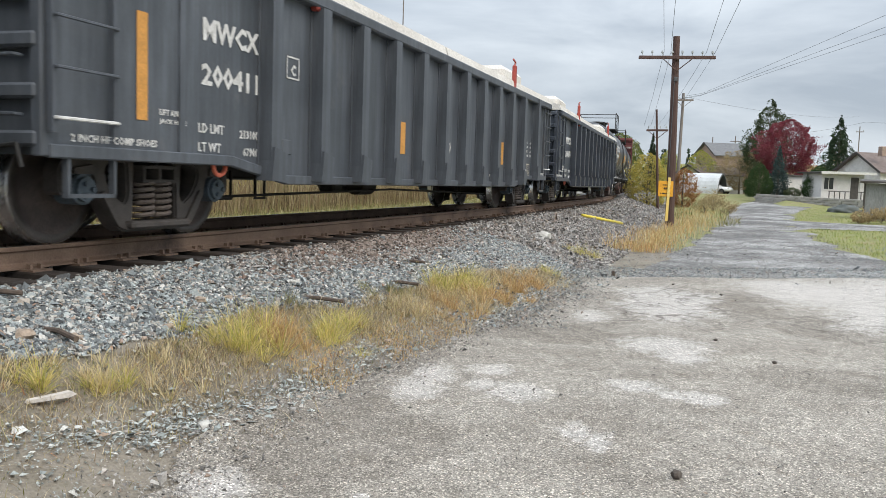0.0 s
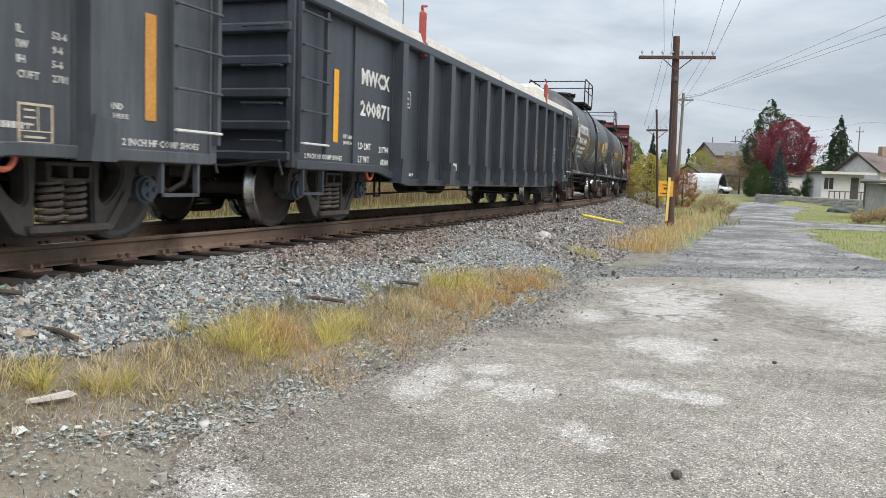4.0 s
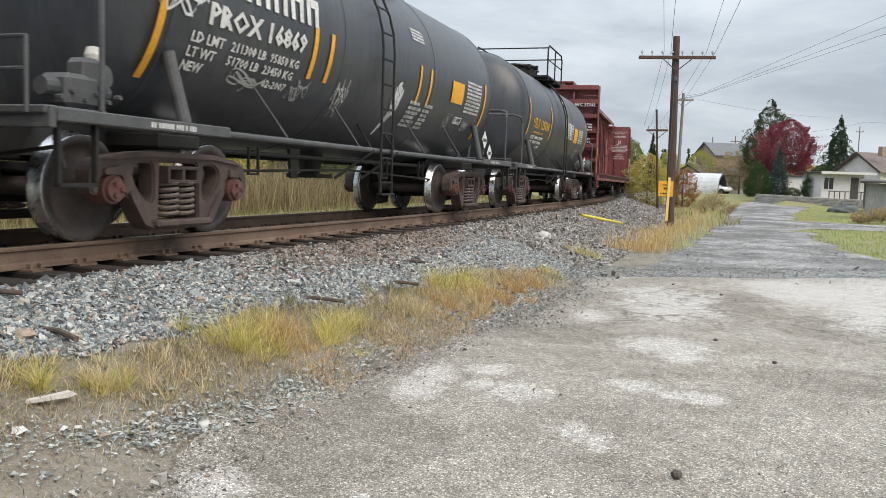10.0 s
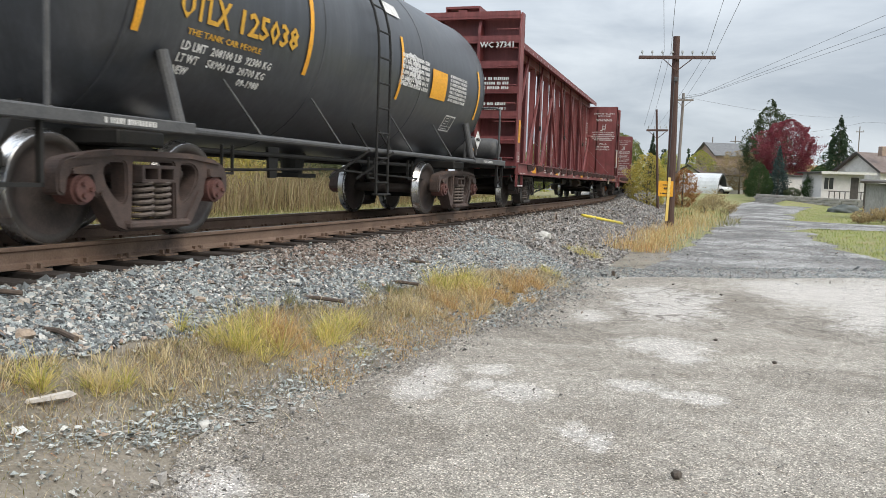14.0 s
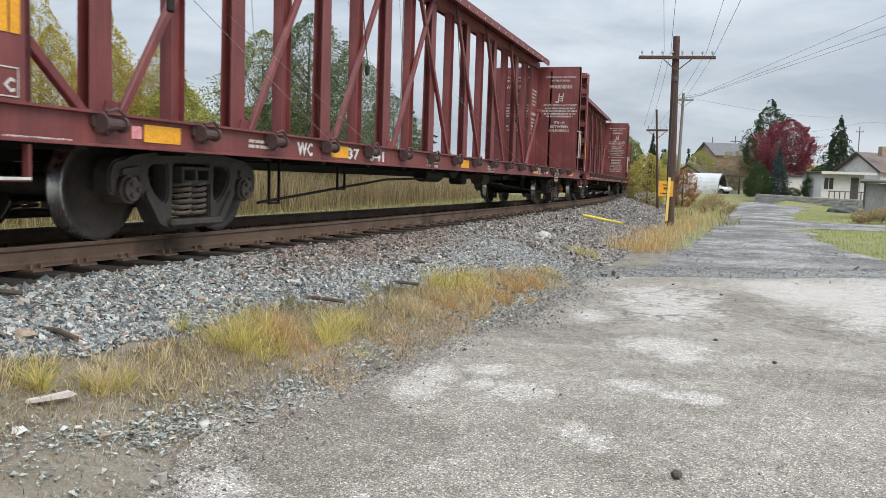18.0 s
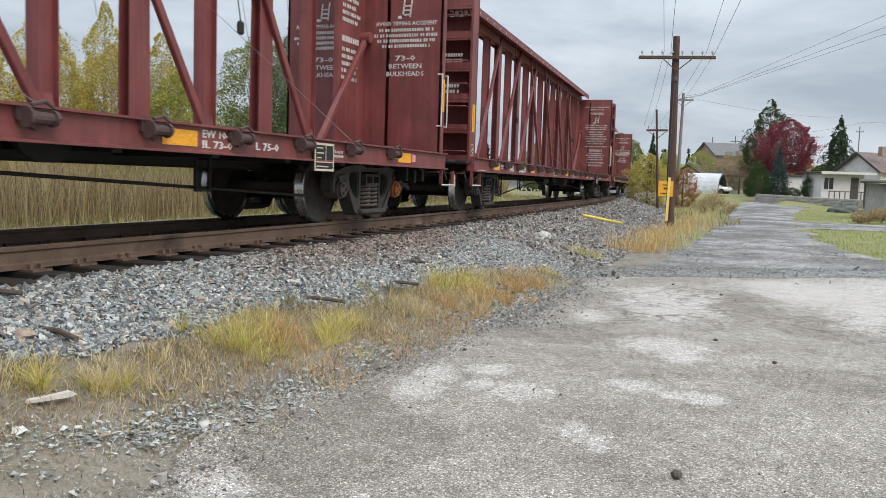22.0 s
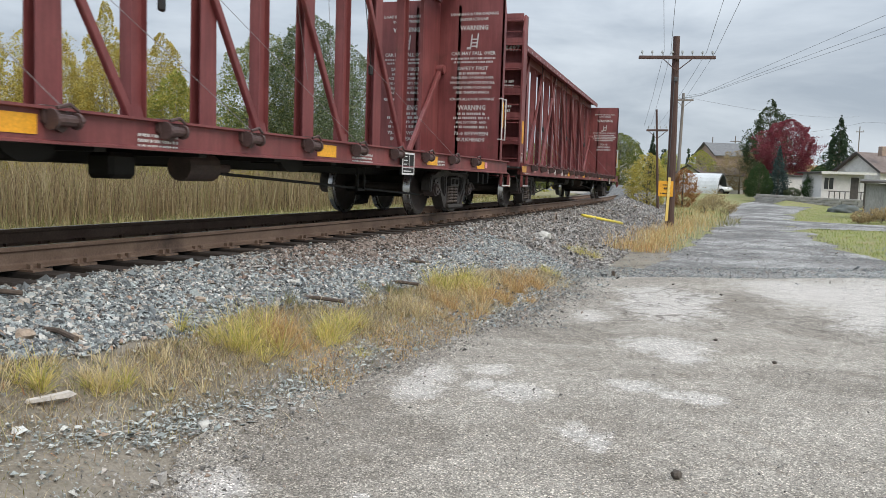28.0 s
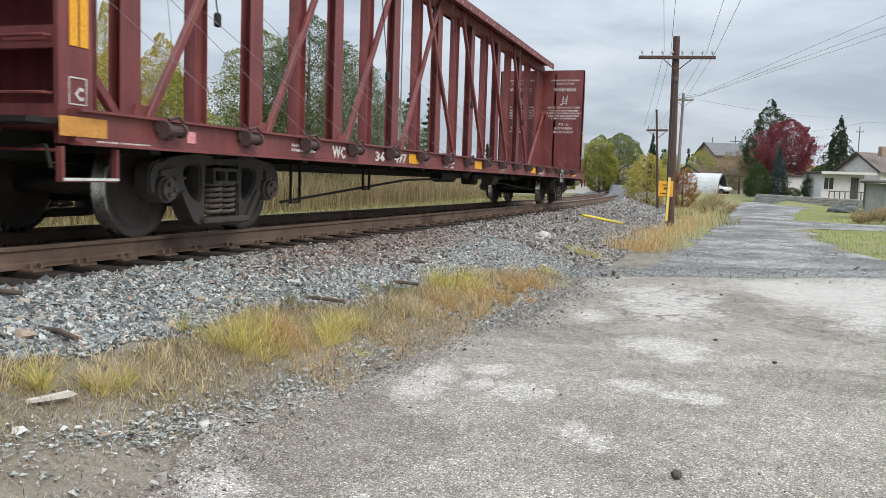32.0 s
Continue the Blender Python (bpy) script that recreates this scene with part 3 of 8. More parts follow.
def frame_mark(car, x, z, w, h, place, material, sign, bar=0.018):
    bm = B()
    for a, b, c, d in ((0, 0, w, bar), (0, h - bar, w, bar), (0, 0, bar, h), (w - bar, 0, bar, h)):
        bm.faces.new([bm.verts.new(place(x + p, z + q, 0.003)) for p, q in ((a, b), (a + c, b), (a + c, b + d), (a, b + d))])
    if not sign:
        for a, b, c, d in ((0, h * 0.3, w, bar * 0.5), (w * 0.55, h * 0.3, bar * 0.5, h * 0.7), (0.05, h * 0.8, w * 0.3, 0.014), (0.05, h * 0.62, w * 0.34, 0.014), (0.05, h * 0.45, w * 0.26, 0.014), (0.05, h * 0.14, w * 0.6, 0.016)):
            bm.faces.new([bm.verts.new(place(x + p, z + q, 0.003)) for p, q in ((a, b), (a + c, b), (a + c, b + d), (a, b + d))])
    part("frame_mark", bm, material, car)
    if sign:
        letter(car, sign, x + w * 0.33, z + h * 0.15, h * 0.5, place, material, 0.04)


M_STRIKER = surface("orange_rust_casting", (0.3, 0.09, 0.03), (0.42, 0.15, 0.05), 8, 50, 0.7, bump=0.2, grime=(0.12, 0.06, 0.035), grime_at=0.6, grime_scale=8)
M_SPRING = surface("dusty_spring_steel", (0.1, 0.08, 0.07), (0.2, 0.165, 0.145), 8, 60, 0.75, bump=0.2)
M_CREAM = surface("cream_frame", (0.5, 0.42, 0.32), (0.64, 0.55, 0.44), 8, 50, 0.6, bump=0.0)
M_PLACARD = surface("weathered_placard", (0.3, 0.28, 0.26), (0.6, 0.58, 0.55), 14, 50, 0.6, bump=0.0)
M_RIM = surface("worn_rim", (0.05, 0.044, 0.042), (0.085, 0.075, 0.07), 8, 60, 0.5, 0.3, 0.05)
M_ORANGERED = surface("orange_red_paint", (0.6, 0.12, 0.07), (0.72, 0.2, 0.12), 6, 40, 0.6, bump=0.05)
M_COVER = surface("dusty_fibreglass", (0.55, 0.52, 0.48), (0.68, 0.66, 0.62), 1.5, 30, 0.7, bump=0.05, grime=(0.4, 0.37, 0.33), grime_at=0.6)
M_CLAMP = surface("red_clamp", (0.3, 0.04, 0.03), (0.4, 0.07, 0.05), 6, 40, 0.5, bump=0.05, grime=(0.12, 0.05, 0.03), grime_at=0.58, grime_scale=8)
M_YELLOWOLD = surface("faded_orange_reflector", (0.5, 0.24, 0.05), (0.62, 0.3, 0.07), 6, 40, 0.6, bump=0.02)
M_WHITEOLD = surface("faded_white_stencil", (0.5, 0.5, 0.49), (0.66, 0.66, 0.65), 8, 50, 0.7, bump=0.0, grime=(0.2, 0.2, 0.2), grime_at=0.6, grime_scale=7)
M_SALMON = surface("salmon_sticker", (0.6, 0.25, 0.15), (0.72, 0.36, 0.24), 6, 40, 0.6, bump=0.0)
M_OLIVE = surface("olive_spray", (0.22, 0.22, 0.1), (0.34, 0.34, 0.18), 20, 80, 0.8, bump=0.0)
M_CHALK = surface("chalk_mark", (0.3, 0.3, 0.3), (0.42, 0.42, 0.42), 20, 80, 0.8, bump=0.0)
M_BEARBLUE = surface("blue_grey_bearing", (0.05, 0.07, 0.09), (0.1, 0.13, 0.16), 6, 50, 0.65, bump=0.1)
M_BEARRED = surface("red_brown_bearing", (0.1, 0.045, 0.04), (0.16, 0.075, 0.065), 6, 50, 0.7, bump=0.1)


# ---- tank car ----
def tank_shell_bm(R, zc, half, cap):
    bm = B()
    prof = [(0.0, -half - cap)]
    for k in range(1, 8):
        a = math.pi / 2 * k / 8
        prof.append((R * math.sin(a), -half - cap * math.cos(a)))
    n = 12
    prof += [(R, -half + 2 * half * i / n) for i in range(n + 1)]
    for k in range(7, 0, -1):
        a = math.pi / 2 * k / 8
        prof.append((R * math.sin(a), half + cap * math.cos(a)))
    prof.append((0.0, half + cap))
    lathe(bm, prof, 56, "X", Matrix.Translation((0, 0, zc)))
    return bm


def tank_band(car, x, z0, z1, w, place, material, slant=0.0):
    """A painted stripe that follows the shell."""
    bm = B()
    prev = None
    for k in range(13):
        z = z0 + (z1 - z0) * k / 12
        c = (bm.verts.new(place(x - w / 2 + slant * (z - z0), z, 0.0)), bm.verts.new(place(x + w / 2 + slant * (z - z0), z, 0.0)))
        if prev:
            bm.faces.new((prev[0], prev[1], c[1], c[0]))
        prev = c
    part("stripe", bm, material, car)


def tank_car(centre, marks, label, seed, shift, trucks):
    car = empty("tank_car")
    R, ZC, HALF, CAP = 1.4, 2.32, 4.85, 0.62
    EN = 6.3
    side = on_tank(R, ZC)
    part("tank", tank_shell_bm(R, ZC, HALF, CAP), M_TANK, car, smooth=True)
    for x in (-HALF, -1.6, 1.6, HALF):
        bm = B()
        lathe(bm, [(R + 0.002, -0.02), (R + 0.008, -0.012), (R + 0.008, 0.012), (R + 0.002, 0.02)], 56, "X", pose(x, 0, ZC))
        part("weld_seam", bm, M_TANK, car)
    # stub sills, end platforms, side pipes
    for d in (-1, 1):
        bm = B()
        box(bm, d * 5.1, 0, 0.84, 2.5, 0.4, 0.34, 0.02)
        box(bm, d * 4.4, 0, 0.9, 0.6, 2.2, 0.14, 0.02)
        prism(bm, [(d * 3.4, 0.72), (d * 5.4, 0.72), (d * 5.0, 1.4), (d * 3.9, 1.15)], -0.5, 0.5)
        part("stub_sill", bm, M_UNDER, car)
        bm = B()
        box(bm, d * (EN - 0.25), 0, 1.03, 0.62, 2.9, 0.06, 0.01)
        box(bm, d * EN, 0, 0.98, 0.06, 2.95, 0.16, 0.01)
        part("end_platform", bm, M_GREY, car)
        for s in (-1, 1):
            bm = B()
            box(bm, d * 5.22, s * 1.38, 1.0, 2.1, 0.22, 0.1, 0.01)
            part("side_platform", bm, M_GREY, car)
            bm = B()
            px = (4.3 if marks is marks_two else 4.74) if d < 0 else 4.2
            cyl(bm, (d * px, s * 1.4, 1.04), (d * (px + (0.06 if d < 0 else 0)), s * 1.26, 1.66), 0.06, n=12)
            part("saddle_post", bm, M_GREY, car)
            bm = B()
            rod(bm, [(d * 5.82, s * 1.46, 1.04), (d * 5.82, s * 1.46, 1.95), (d * 5.9, s * 1.44, 2.07), (d * 6.05, s * 1.3, 2.12), (d * 6.15, s * 0.4, 2.12), (d * 6.15, s * 0.3, 1.06)], 0.022, 8)
            part("handrail", bm, M_GREY, car)
            stirrup(car, d * 5.85, d * 6.22, 0.96, 0.5, s * 1.42, M_UNDER)
        bm = B()
        for z in ((1.3, 1.52) if marks is marks_one and d < 0 else (1.12,)):
            cyl(bm, (d * 6.42, -1.35, z), (d * 6.42, 1.35, z), 0.016, n=6)
        for y in (-1.35, 0, 1.35):
            cyl(bm, (d * 6.42, y, 1.0), (d * 6.42, y, z + 0.01), 0.018, n=6)
        part("end_rail", bm, M_GREY, car)
        bars(car, [(d * 5.0 - 0.3, 0.975, 0.6, 0.045)], lambda x, z, o: Vector((x, -1.492 - o, z)), M_WHITEOLD, seed + 9)
        coupler(car, d * (EN - 0.15), d)
    for s in (-1, 1):
        bm = B()
        cyl(bm, (-4.2, s * 1.45, 0.985), (4.2, s * 1.45, 0.985), 0.034, n=10)
        part("side_rail", bm, M_GREY, car)
        for x in (-3.0, -1.2, 1.2, 3.0):
            bm = B()
            cyl(bm, (x, s * 1.44, 0.99), (x - 0.3, s * 1.16, 1.55), 0.013, n=6)
            part("rail_brace", bm, M_GREY, car)
    # side ladder over the shell to the manway platform
    lad = empty("ladder")
    lad.parent = car
    for x in (-0.68 + shift, -0.3 + shift):
        bm = B()
        pts = [(x, -1.5, 0.52)] + [(x, -(R + 0.1) * math.cos(a), ZC + (R + 0.1) * math.sin(a)) for a in [radians(q) for q in range(0, 71, 10)]]
        pts.insert(1, (x, -1.5, 1.6))
        rod(bm, pts, 0.018, 6)
        part("stile", bm, M_UNDER, lad)
    for k in range(11):
        z = 0.56 + 0.33 * k
        y = -1.5 if z < ZC else -(R + 0.1) * math.cos(min(1.25, (z - ZC) / R))
        zz = z if z < ZC else ZC + (R + 0.1) * math.sin(min(1.25, (z - ZC) / R))
        bm = B()
        cyl(bm, (-0.68 + shift, y, zz), (-0.3 + shift, y, zz), 0.014, n=6)
        part("rung", bm, M_UNDER, lad)
    for x in (-0.9 + shift, -0.1 + shift):
        bm = B()
        cyl(bm, (x, -1.5, 0.98), (x - 0.35, -1.1, 0.6), 0.02, n=6)
        cyl(bm, (x, -1.48, 0.98), (x + 0.4, -1.05, 1.35), 0.015, n=6)
        part("ladder_brace", bm, M_UNDER, car)
    part("ladder_step", box(B(), -0.49 + shift, -1.5, 0.4, 0.44, 0.09, 0.025, 0.005), M_UNDER, car)
    for x in (-0.68 + shift, -0.3 + shift):
        part("step_hanger", box(B(), x, -1.5, 0.48, 0.03, 0.03, 0.16), M_UNDER, car)
    # top platform with rails, valve housing
    bm = B()
    box(bm, 0.1, -0.75, 3.62, 2.3, 0.62, 0.05)
    box(bm, 0.1, 0.75, 3.62, 2.3, 0.62, 0.05)
    for x in (-0.9, 0.1, 1.1):
        box(bm, x, 0, 3.56, 0.08, 2.1, 0.08)
    part("top_platform", bm, M_UNDER, car)
    for s in (-1, 1):
        bm = B()
        pts = [(-1.0, s * 1.04, 3.64), (-1.0, s * 1.04, 4.35), (-0.85, s * 1.04, 4.48), (1.1, s * 1.04, 4.48), (1.25, s * 1.04, 4.35), (1.25, s * 1.04, 3.64)]
        rod(bm, pts, 0.022, 8)
        for x in (0.12,):
            cyl(bm, (x, s * 1.04, 3.62), (x, s * 1.04, 4.48), 0.02, n=8)
        cyl(bm, (-1.0, s * 1.04, 4.08), (1.25, s * 1.04, 4.08), 0.016, n=6)
        part("guard_rail", bm, M_UNDER, car)
    for x in (-1.0, 1.25):
        part("guard_rail", cyl(B(), (x, -1.04, 4.4), (x, 1.04, 4.4), 0.018, n=6), M_UNDER, car)
    bm = B()
    cyl(bm, (0.1, 0, 3.66), (0.1, 0, 3.98), 0.46, n=24)
    lathe(bm, [(0.5, 0.0), (0.52, 0.04), (0.4, 0.1), (0.0, 0.14)], 24, "Z", pose(0.1, 0, 3.98))
    for k in range(8):
        a = k * 0.785
        box(bm, 0.1 + 0.5 * math.cos(a), 0.5 * math.sin(a), 4.0, 0.1, 0.08, 0.12)
    part("manway", bm, M_UNDER, car)
    for x, y in ((0.85, 0.2), (0.85, -0.25), (-0.6, 0.0)):
        bm = B()
        lathe(bm, [(0.12, 3.6), (0.12, 3.98), (0.17, 3.98), (0.17, 4.02), (0.0, 4.03)], 14, "Z", pose(x, y, 0))
        part("valve", bm, M_UNDER, car)
    # bottom outlet and brake rigging under the belly
    bm = B()
    cyl(bm, (0.1, 0, 0.98), (0.1, 0, 0.6), 0.2, 0.14, n=16)
    box(bm, 0.1, 0, 0.62, 0.5, 0.5, 0.06)
    part("bottom_outlet", bm, M_UNDER, car)
    for x in (-1.4,):
        for y in (-0.6, 0.56):
            part("skid_bracket", prism(B(), [(x - 0.13, 0.96), (x + 0.13, 0.96), (x + 0.08, 0.58), (x - 0.08, 0.58)], y, y + 0.04), M_UNDER, car)
    brake_gear(car, -3.4, 3.4, 0.62, M_UNDER, (-2.6, 1.2, 2.8))
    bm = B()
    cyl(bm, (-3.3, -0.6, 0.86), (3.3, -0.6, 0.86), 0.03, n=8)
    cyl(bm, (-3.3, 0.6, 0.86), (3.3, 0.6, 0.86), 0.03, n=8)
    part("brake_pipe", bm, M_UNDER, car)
    marks(car, side)
    # hazard placards at the ends
    for x, z in (((4.62, 1.42), (4.98, 1.18)) if marks is marks_one else ((4.66, 1.4),)):
        bm = B()
        box(bm, x, -1.34, z - 0.14, 0.03, 0.03, 0.3)
        part("placard_post", bm, M_GREY, car)
        bm = B()
        prism(bm, [(x - 0.17, z), (x, z - 0.17), (x + 0.17, z), (x, z + 0.17)], -1.37, -1.36)
        pl = part("hazard_placard", bm, M_WHITE, car, "white diamond placard with black figures")
        letter(pl, "1830", x - 0.11, z - 0.035, 0.07, lambda a, b, o: Vector((a, -1.373 - o, b)), M_UNDER, 0.02, 0.22)
    if marks is marks_one:
        # brake valves on the end platform
        bm = B()
        box(bm, -5.85, -1.18, 1.2, 0.34, 0.3, 0.26, 0.04)
        box(bm, -5.72, -1.2, 1.36, 0.2, 0.22, 0.22, 0.04)
        cyl(bm, (-6.15, -1.2, 1.22), (-5.5, -1.2, 1.22), 0.07, n=12)
        cyl(bm, (-5.62, -1.3, 1.34), (-5.62, -1.05, 1.34), 0.1, n=14)
        for k in range(6):
            cyl(bm, (-6.1 + 0.12 * k, -1.36, 1.14 + 0.05 * (k % 2)), (-6.1 + 0.12 * k, -1.3, 1.14 + 0.05 * (k % 2)), 0.02, n=6)
        part("brake_valve", bm, M_GREY, car, "dark cast brake valve with bolted covers")
        bm = B()
        lathe(bm, [(0.0, 0.07), (0.05, 0.06), (0.07, 0.0), (0.06, -0.06), (0.0, -0.07)], 14, "Z", pose(-5.62, -1.2, 1.51))
        part("vent_cap", bm, M_COVER, car, "pale round vent cap")
    else:
        wheel = empty("brake_wheel", pose(5.75, -0.75, 1.78))
        wheel.parent = car
        bm = B()
        lathe(bm, [(0.22 + 0.015 * math.cos(k * 1.0472), 0.015 * math.sin(k * 1.0472)) for k in range(7)], 24, "X")
        part("rim", bm, M_GREY, wheel)
        for k in range(5):
            a = k * 1.2566
            part("spoke", cyl(B(), (0, 0, 0), (0, 0.22 * math.cos(a), 0.22 * math.sin(a)), 0.012, n=6), M_GREY, wheel)
        part("wheel_post", cyl(B(), (5.78, -0.75, 1.04), (5.78, -0.75, 1.8), 0.03, n=8), M_GREY, car)
        bm = B()
        prism(bm, [(4.36, 1.06), (4.5, 1.06), (4.64, 1.22), (4.57, 1.25), (4.43, 1.11), (4.36, 1.11)], -1.3, -1.28)
        part("warning_tag", bm, M_YELLOWOLD, car, "bright yellow bent tag")
        bm = B()
        box(bm, 6.2, -0.28, 0.84, 0.62, 0.12, 0.17, 0.02)
        box(bm, 5.95, -0.32, 0.84, 0.1, 0.14, 0.26, 0.02)
        part("striker", bm, M_STRIKER, car, "orange rust-coloured coupler casting")
    tagged(car, label, "tank car", "cars of the train")
    ws = truck(car, trucks[0], M_TRUCKRED, M_BEARRED) + truck(car, trucks[1], M_TRUCKRED, M_BEARRED)
    TRAIN.append((car, centre, 4.4, ws))
    return car


M_GREY = surface("dark_grey_steel", (0.056, 0.058, 0.062), (0.098, 0.099, 0.102), 4, 50, 0.6, bump=0.1)


def marks_one(car, side):
    # plain blocks stand for the owner's emblem and name
    bm = B()
    x = -4.3
    for w in (0.26, 0.3, 0.3, 0.3, 0.3, 0.3):
        for (a, b, c, d) in ((0, 0, w * 0.28, 0.3), (w * 0.28, 0.2, w * 0.62, 0.1), (w * 0.6, 0.0, w * 0.28, 0.22)):
            bm.faces.new([bm.verts.new(side(x + p, 2.3 + q, 0.002)) for p, q in ((a, b), (a + c, b), (a + c, b + d), (a, b + d))])
        x += w + 0.05
    part("owner_emblem", bm, M_WHITE, car)
    bm = B()
    for a, b, c, d in ((-4.72, 2.26, 0.14, 0.4), (-4.54, 2.34, 0.12, 0.38), (-4.64, 2.68, 0.16, 0.14)):
        bm.faces.new([bm.verts.new(side(a + p, b + q, 0.002)) for p, q in ((0, 0), (c, 0.04), (c * 0.7, d), (0, d * 0.8))])
    part("owner_emblem", bm, M_WHITE, car)
    letter(car, "PROX 16869", -4.36, 1.97, 0.22, side, M_WHITE, 0.03, 1.8)
    letter(car, "LD LMT", -4.55, 1.79, 0.1, side, M_WHITE, 0.02, 0.5)
    letter(car, "LT WT", -4.55, 1.65, 0.1, side, M_WHITE, 0.02, 0.42)
    letter(car, "NEW", -4.55, 1.51, 0.1, side, M_WHITE, 0.02, 0.3)
    letter(car, "211300 LB  95850 KG", -3.93, 1.79, 0.1, side, M_WHITE, 0.015, 1.3)
    letter(car, "51700 LB  23450 KG", -3.93, 1.65, 0.1, side, M_WHITE, 0.015, 1.25)
    letter(car, "02-2007", -3.2, 1.51, 0.09, side, M_WHITE, 0.015, 0.48)
    for x in (-2.35, -1.95):
        tank_band(car, x, 1.72, 2.3, 0.09, side, M_YELLOW)
    for x in (1.0, 1.45):
        tank_band(car, x, 1.78, 2.35, 0.08, side, M_YELLOW)
    for x, sl in ((-5.1, 0.0), (4.52, 0.0)):
        tank_band(car, x + (0.1 if x < 0 else -0.1), 1.35, 2.45, 0.09, side, M_YELLOW, sl)
    plate(car, 2.49, 1.95, 0.62, 0.36, side, M_YELLOW, "stencil_panel", 5)
    bars(car, [(3.3, 1.84 + 0.065 * k, 0.85, 0.04) for k in range(9)], side, M_WHITE, 11)
    letter(car, "INTERIOR", 0.82, 1.745, 0.055, side, M_WHITEOLD, 0.02, 0.4)
    letter(car, "COATING", 1.42, 1.745, 0.055, side, M_WHITEOLD, 0.02, 0.36)
    bars(car, [(0.82, 1.665 - 0.075 * k, 0.5 - 0.06 * (k % 3), 0.05) for k in range(5)], side, M_WHITEOLD, 12)
    bars(car, [(1.42, 1.665 - 0.075 * k, 0.3 - 0.05 * (k % 2), 0.05) for k in range(5)], side, M_WHITEOLD, 13)
    bars(car, [(0.7, 2.85 - 0.05 * k, 0.5, 0.03) for k in range(4)], side, M_WHITE, 14)
    frame_mark(car, 2.98, 1.6, 0.4, 0.13, side, M_WHITE, "", 0.02)
    scribble(car, -5.0, 2.0, 0.5, 0.5, side, M_CHALKBRIGHT, 21, 8, 0.014)
    scribble(car, -3.9, 1.45, 0.6, 0.16, side, M_CHALK, 22, 5, 0.01)
    scribble(car, -2.6, 1.45, 0.3, 0.25, side, M_CHALK, 23, 5, 0.008)
    scribble(car, -1.6, 1.3, 0.36, 0.45, side, M_WHITEOLD, 24, 4, 0.009)
    scribble(car, 0.16, 1.5, 0.26, 0.45, side, M_CHALKBRIGHT, 25, 6, 0.014)
    # a pale sprayed mask shape with a drip below, beside the ladder
    bm = B()
    ring = [side(0.3 + 0.15 * math.cos(a) * (1.0 if math.sin(a) > 0 else 0.8), 1.78 + (0.24 if math.sin(a) > 0 else 0.3) * math.sin(a), 0.003) for a in [0.349 * k for k in range(18)]]
    mid = bm.verts.new(side(0.3, 1.78, 0.003))
    vs = [bm.verts.new(p) for p in ring]
    for k in range(18):
        if k not in (2, 3, 6, 12, 15):
            bm.faces.new((mid, vs[k], vs[(k + 1) % 18]))
    bm.faces.new([bm.verts.new(side(a, b, 0.003)) for a, b in ((0.2, 1.55), (0.36, 1.52), (0.24, 1.12), (0.2, 1.12))])
    tagged(part("graffiti", bm, M_CHALKBRIGHT, car), kind="stuff")
    scribble(car, 2.45, 1.5, 0.3, 0.3, side, M_CHALK, 26, 4, 0.007)
    scribble(car, 3.5, 1.45, 0.3, 0.25, side, M_CHALK, 27, 5, 0.008)


def marks_two(car, side):
    letter(car, "UTLX", -4.25, 1.97, 0.25, side, M_GOLD, 0.02, 0.74)
    letter(car, "125038", -3.33, 1.97, 0.25, side, M_GOLD, 0.02, 1.1)
    letter(car, "THE TANK CAR PEOPLE", -4.1, 1.84, 0.06, side, M_GOLD, 0.01, 1.2)
    letter(car, "LD LMT", -4.12, 1.7, 0.085, side, M_WHITE, 0.02, 0.36)
    letter(car, "LT WT", -4.12, 1.58, 0.085, side, M_WHITE, 0.02, 0.3)
    letter(car, "NEW", -4.12, 1.46, 0.085, side, M_WHITE, 0.02, 0.22)
    letter(car, "208100 LB  92300 KG", -3.68, 1.7, 0.085, side, M_WHITE, 0.015, 1.05)
    letter(car, "58900 LB  20700 KG", -3.68, 1.58, 0.085, side, M_WHITE, 0.015, 1.0)
    letter(car, "09-1988", -3.1, 1.46, 0.085, side, M_WHITE, 0.015, 0.4)
    for x in (-4.75, -1.95, 0.75, 4.5):
        tank_band(car, x, 1.75, 2.65, 0.085, side, M_YELLOW)
    plate(car, 2.0, 1.92, 0.7, 0.45, side, M_YELLOW, "stencil_panel", 5)
    bars(car, [(0.75, 1.98 + 0.08 * k, 1.1, 0.055) for k in range(6)], side, M_WHITE, 32)
    bars(car, [(2.85, 1.95 + 0.065 * k, 0.9, 0.045) for k in range(7)], side, M_WHITE, 33)
    frame_mark(car, 3.05, 1.42, 0.5, 0.3, side, M_WHITE, "", 0.025)
    scribble(car, 0.75, 1.95, 0.8, 0.5, side, M_CHALKBRIGHT, 34, 6, 0.012)
    plate(car, 0.4, 2.95, 0.5, 0.2, side, M_WHITE, "stencil_panel", 4)
    # small reservoir on the end platform
    bm = B()
    lathe(bm, [(0.0, -0.66), (0.12, -0.65), (0.19, -0.6), (0.21, -0.5), (0.21, 0.5), (0.19, 0.6), (0.12, 0.65), (0.0, 0.66)], 28, "Y", pose(5.96, -0.78, 1.29))
    lathe(bm, [(0.213, -0.03), (0.226, -0.02), (0.226, 0.02), (0.213, 0.03)], 28, "Y", pose(5.96, -0.85, 1.29))
    for k in range(7):
        a = 0.45 * k
        box(bm, 5.96 - 0.232 * math.cos(a), -0.85, 1.29 + 0.232 * math.sin(a), 0.04, 0.05, 0.04, 0.008)
    part("air_reservoir", bm, M_GREY, car, smooth=True)


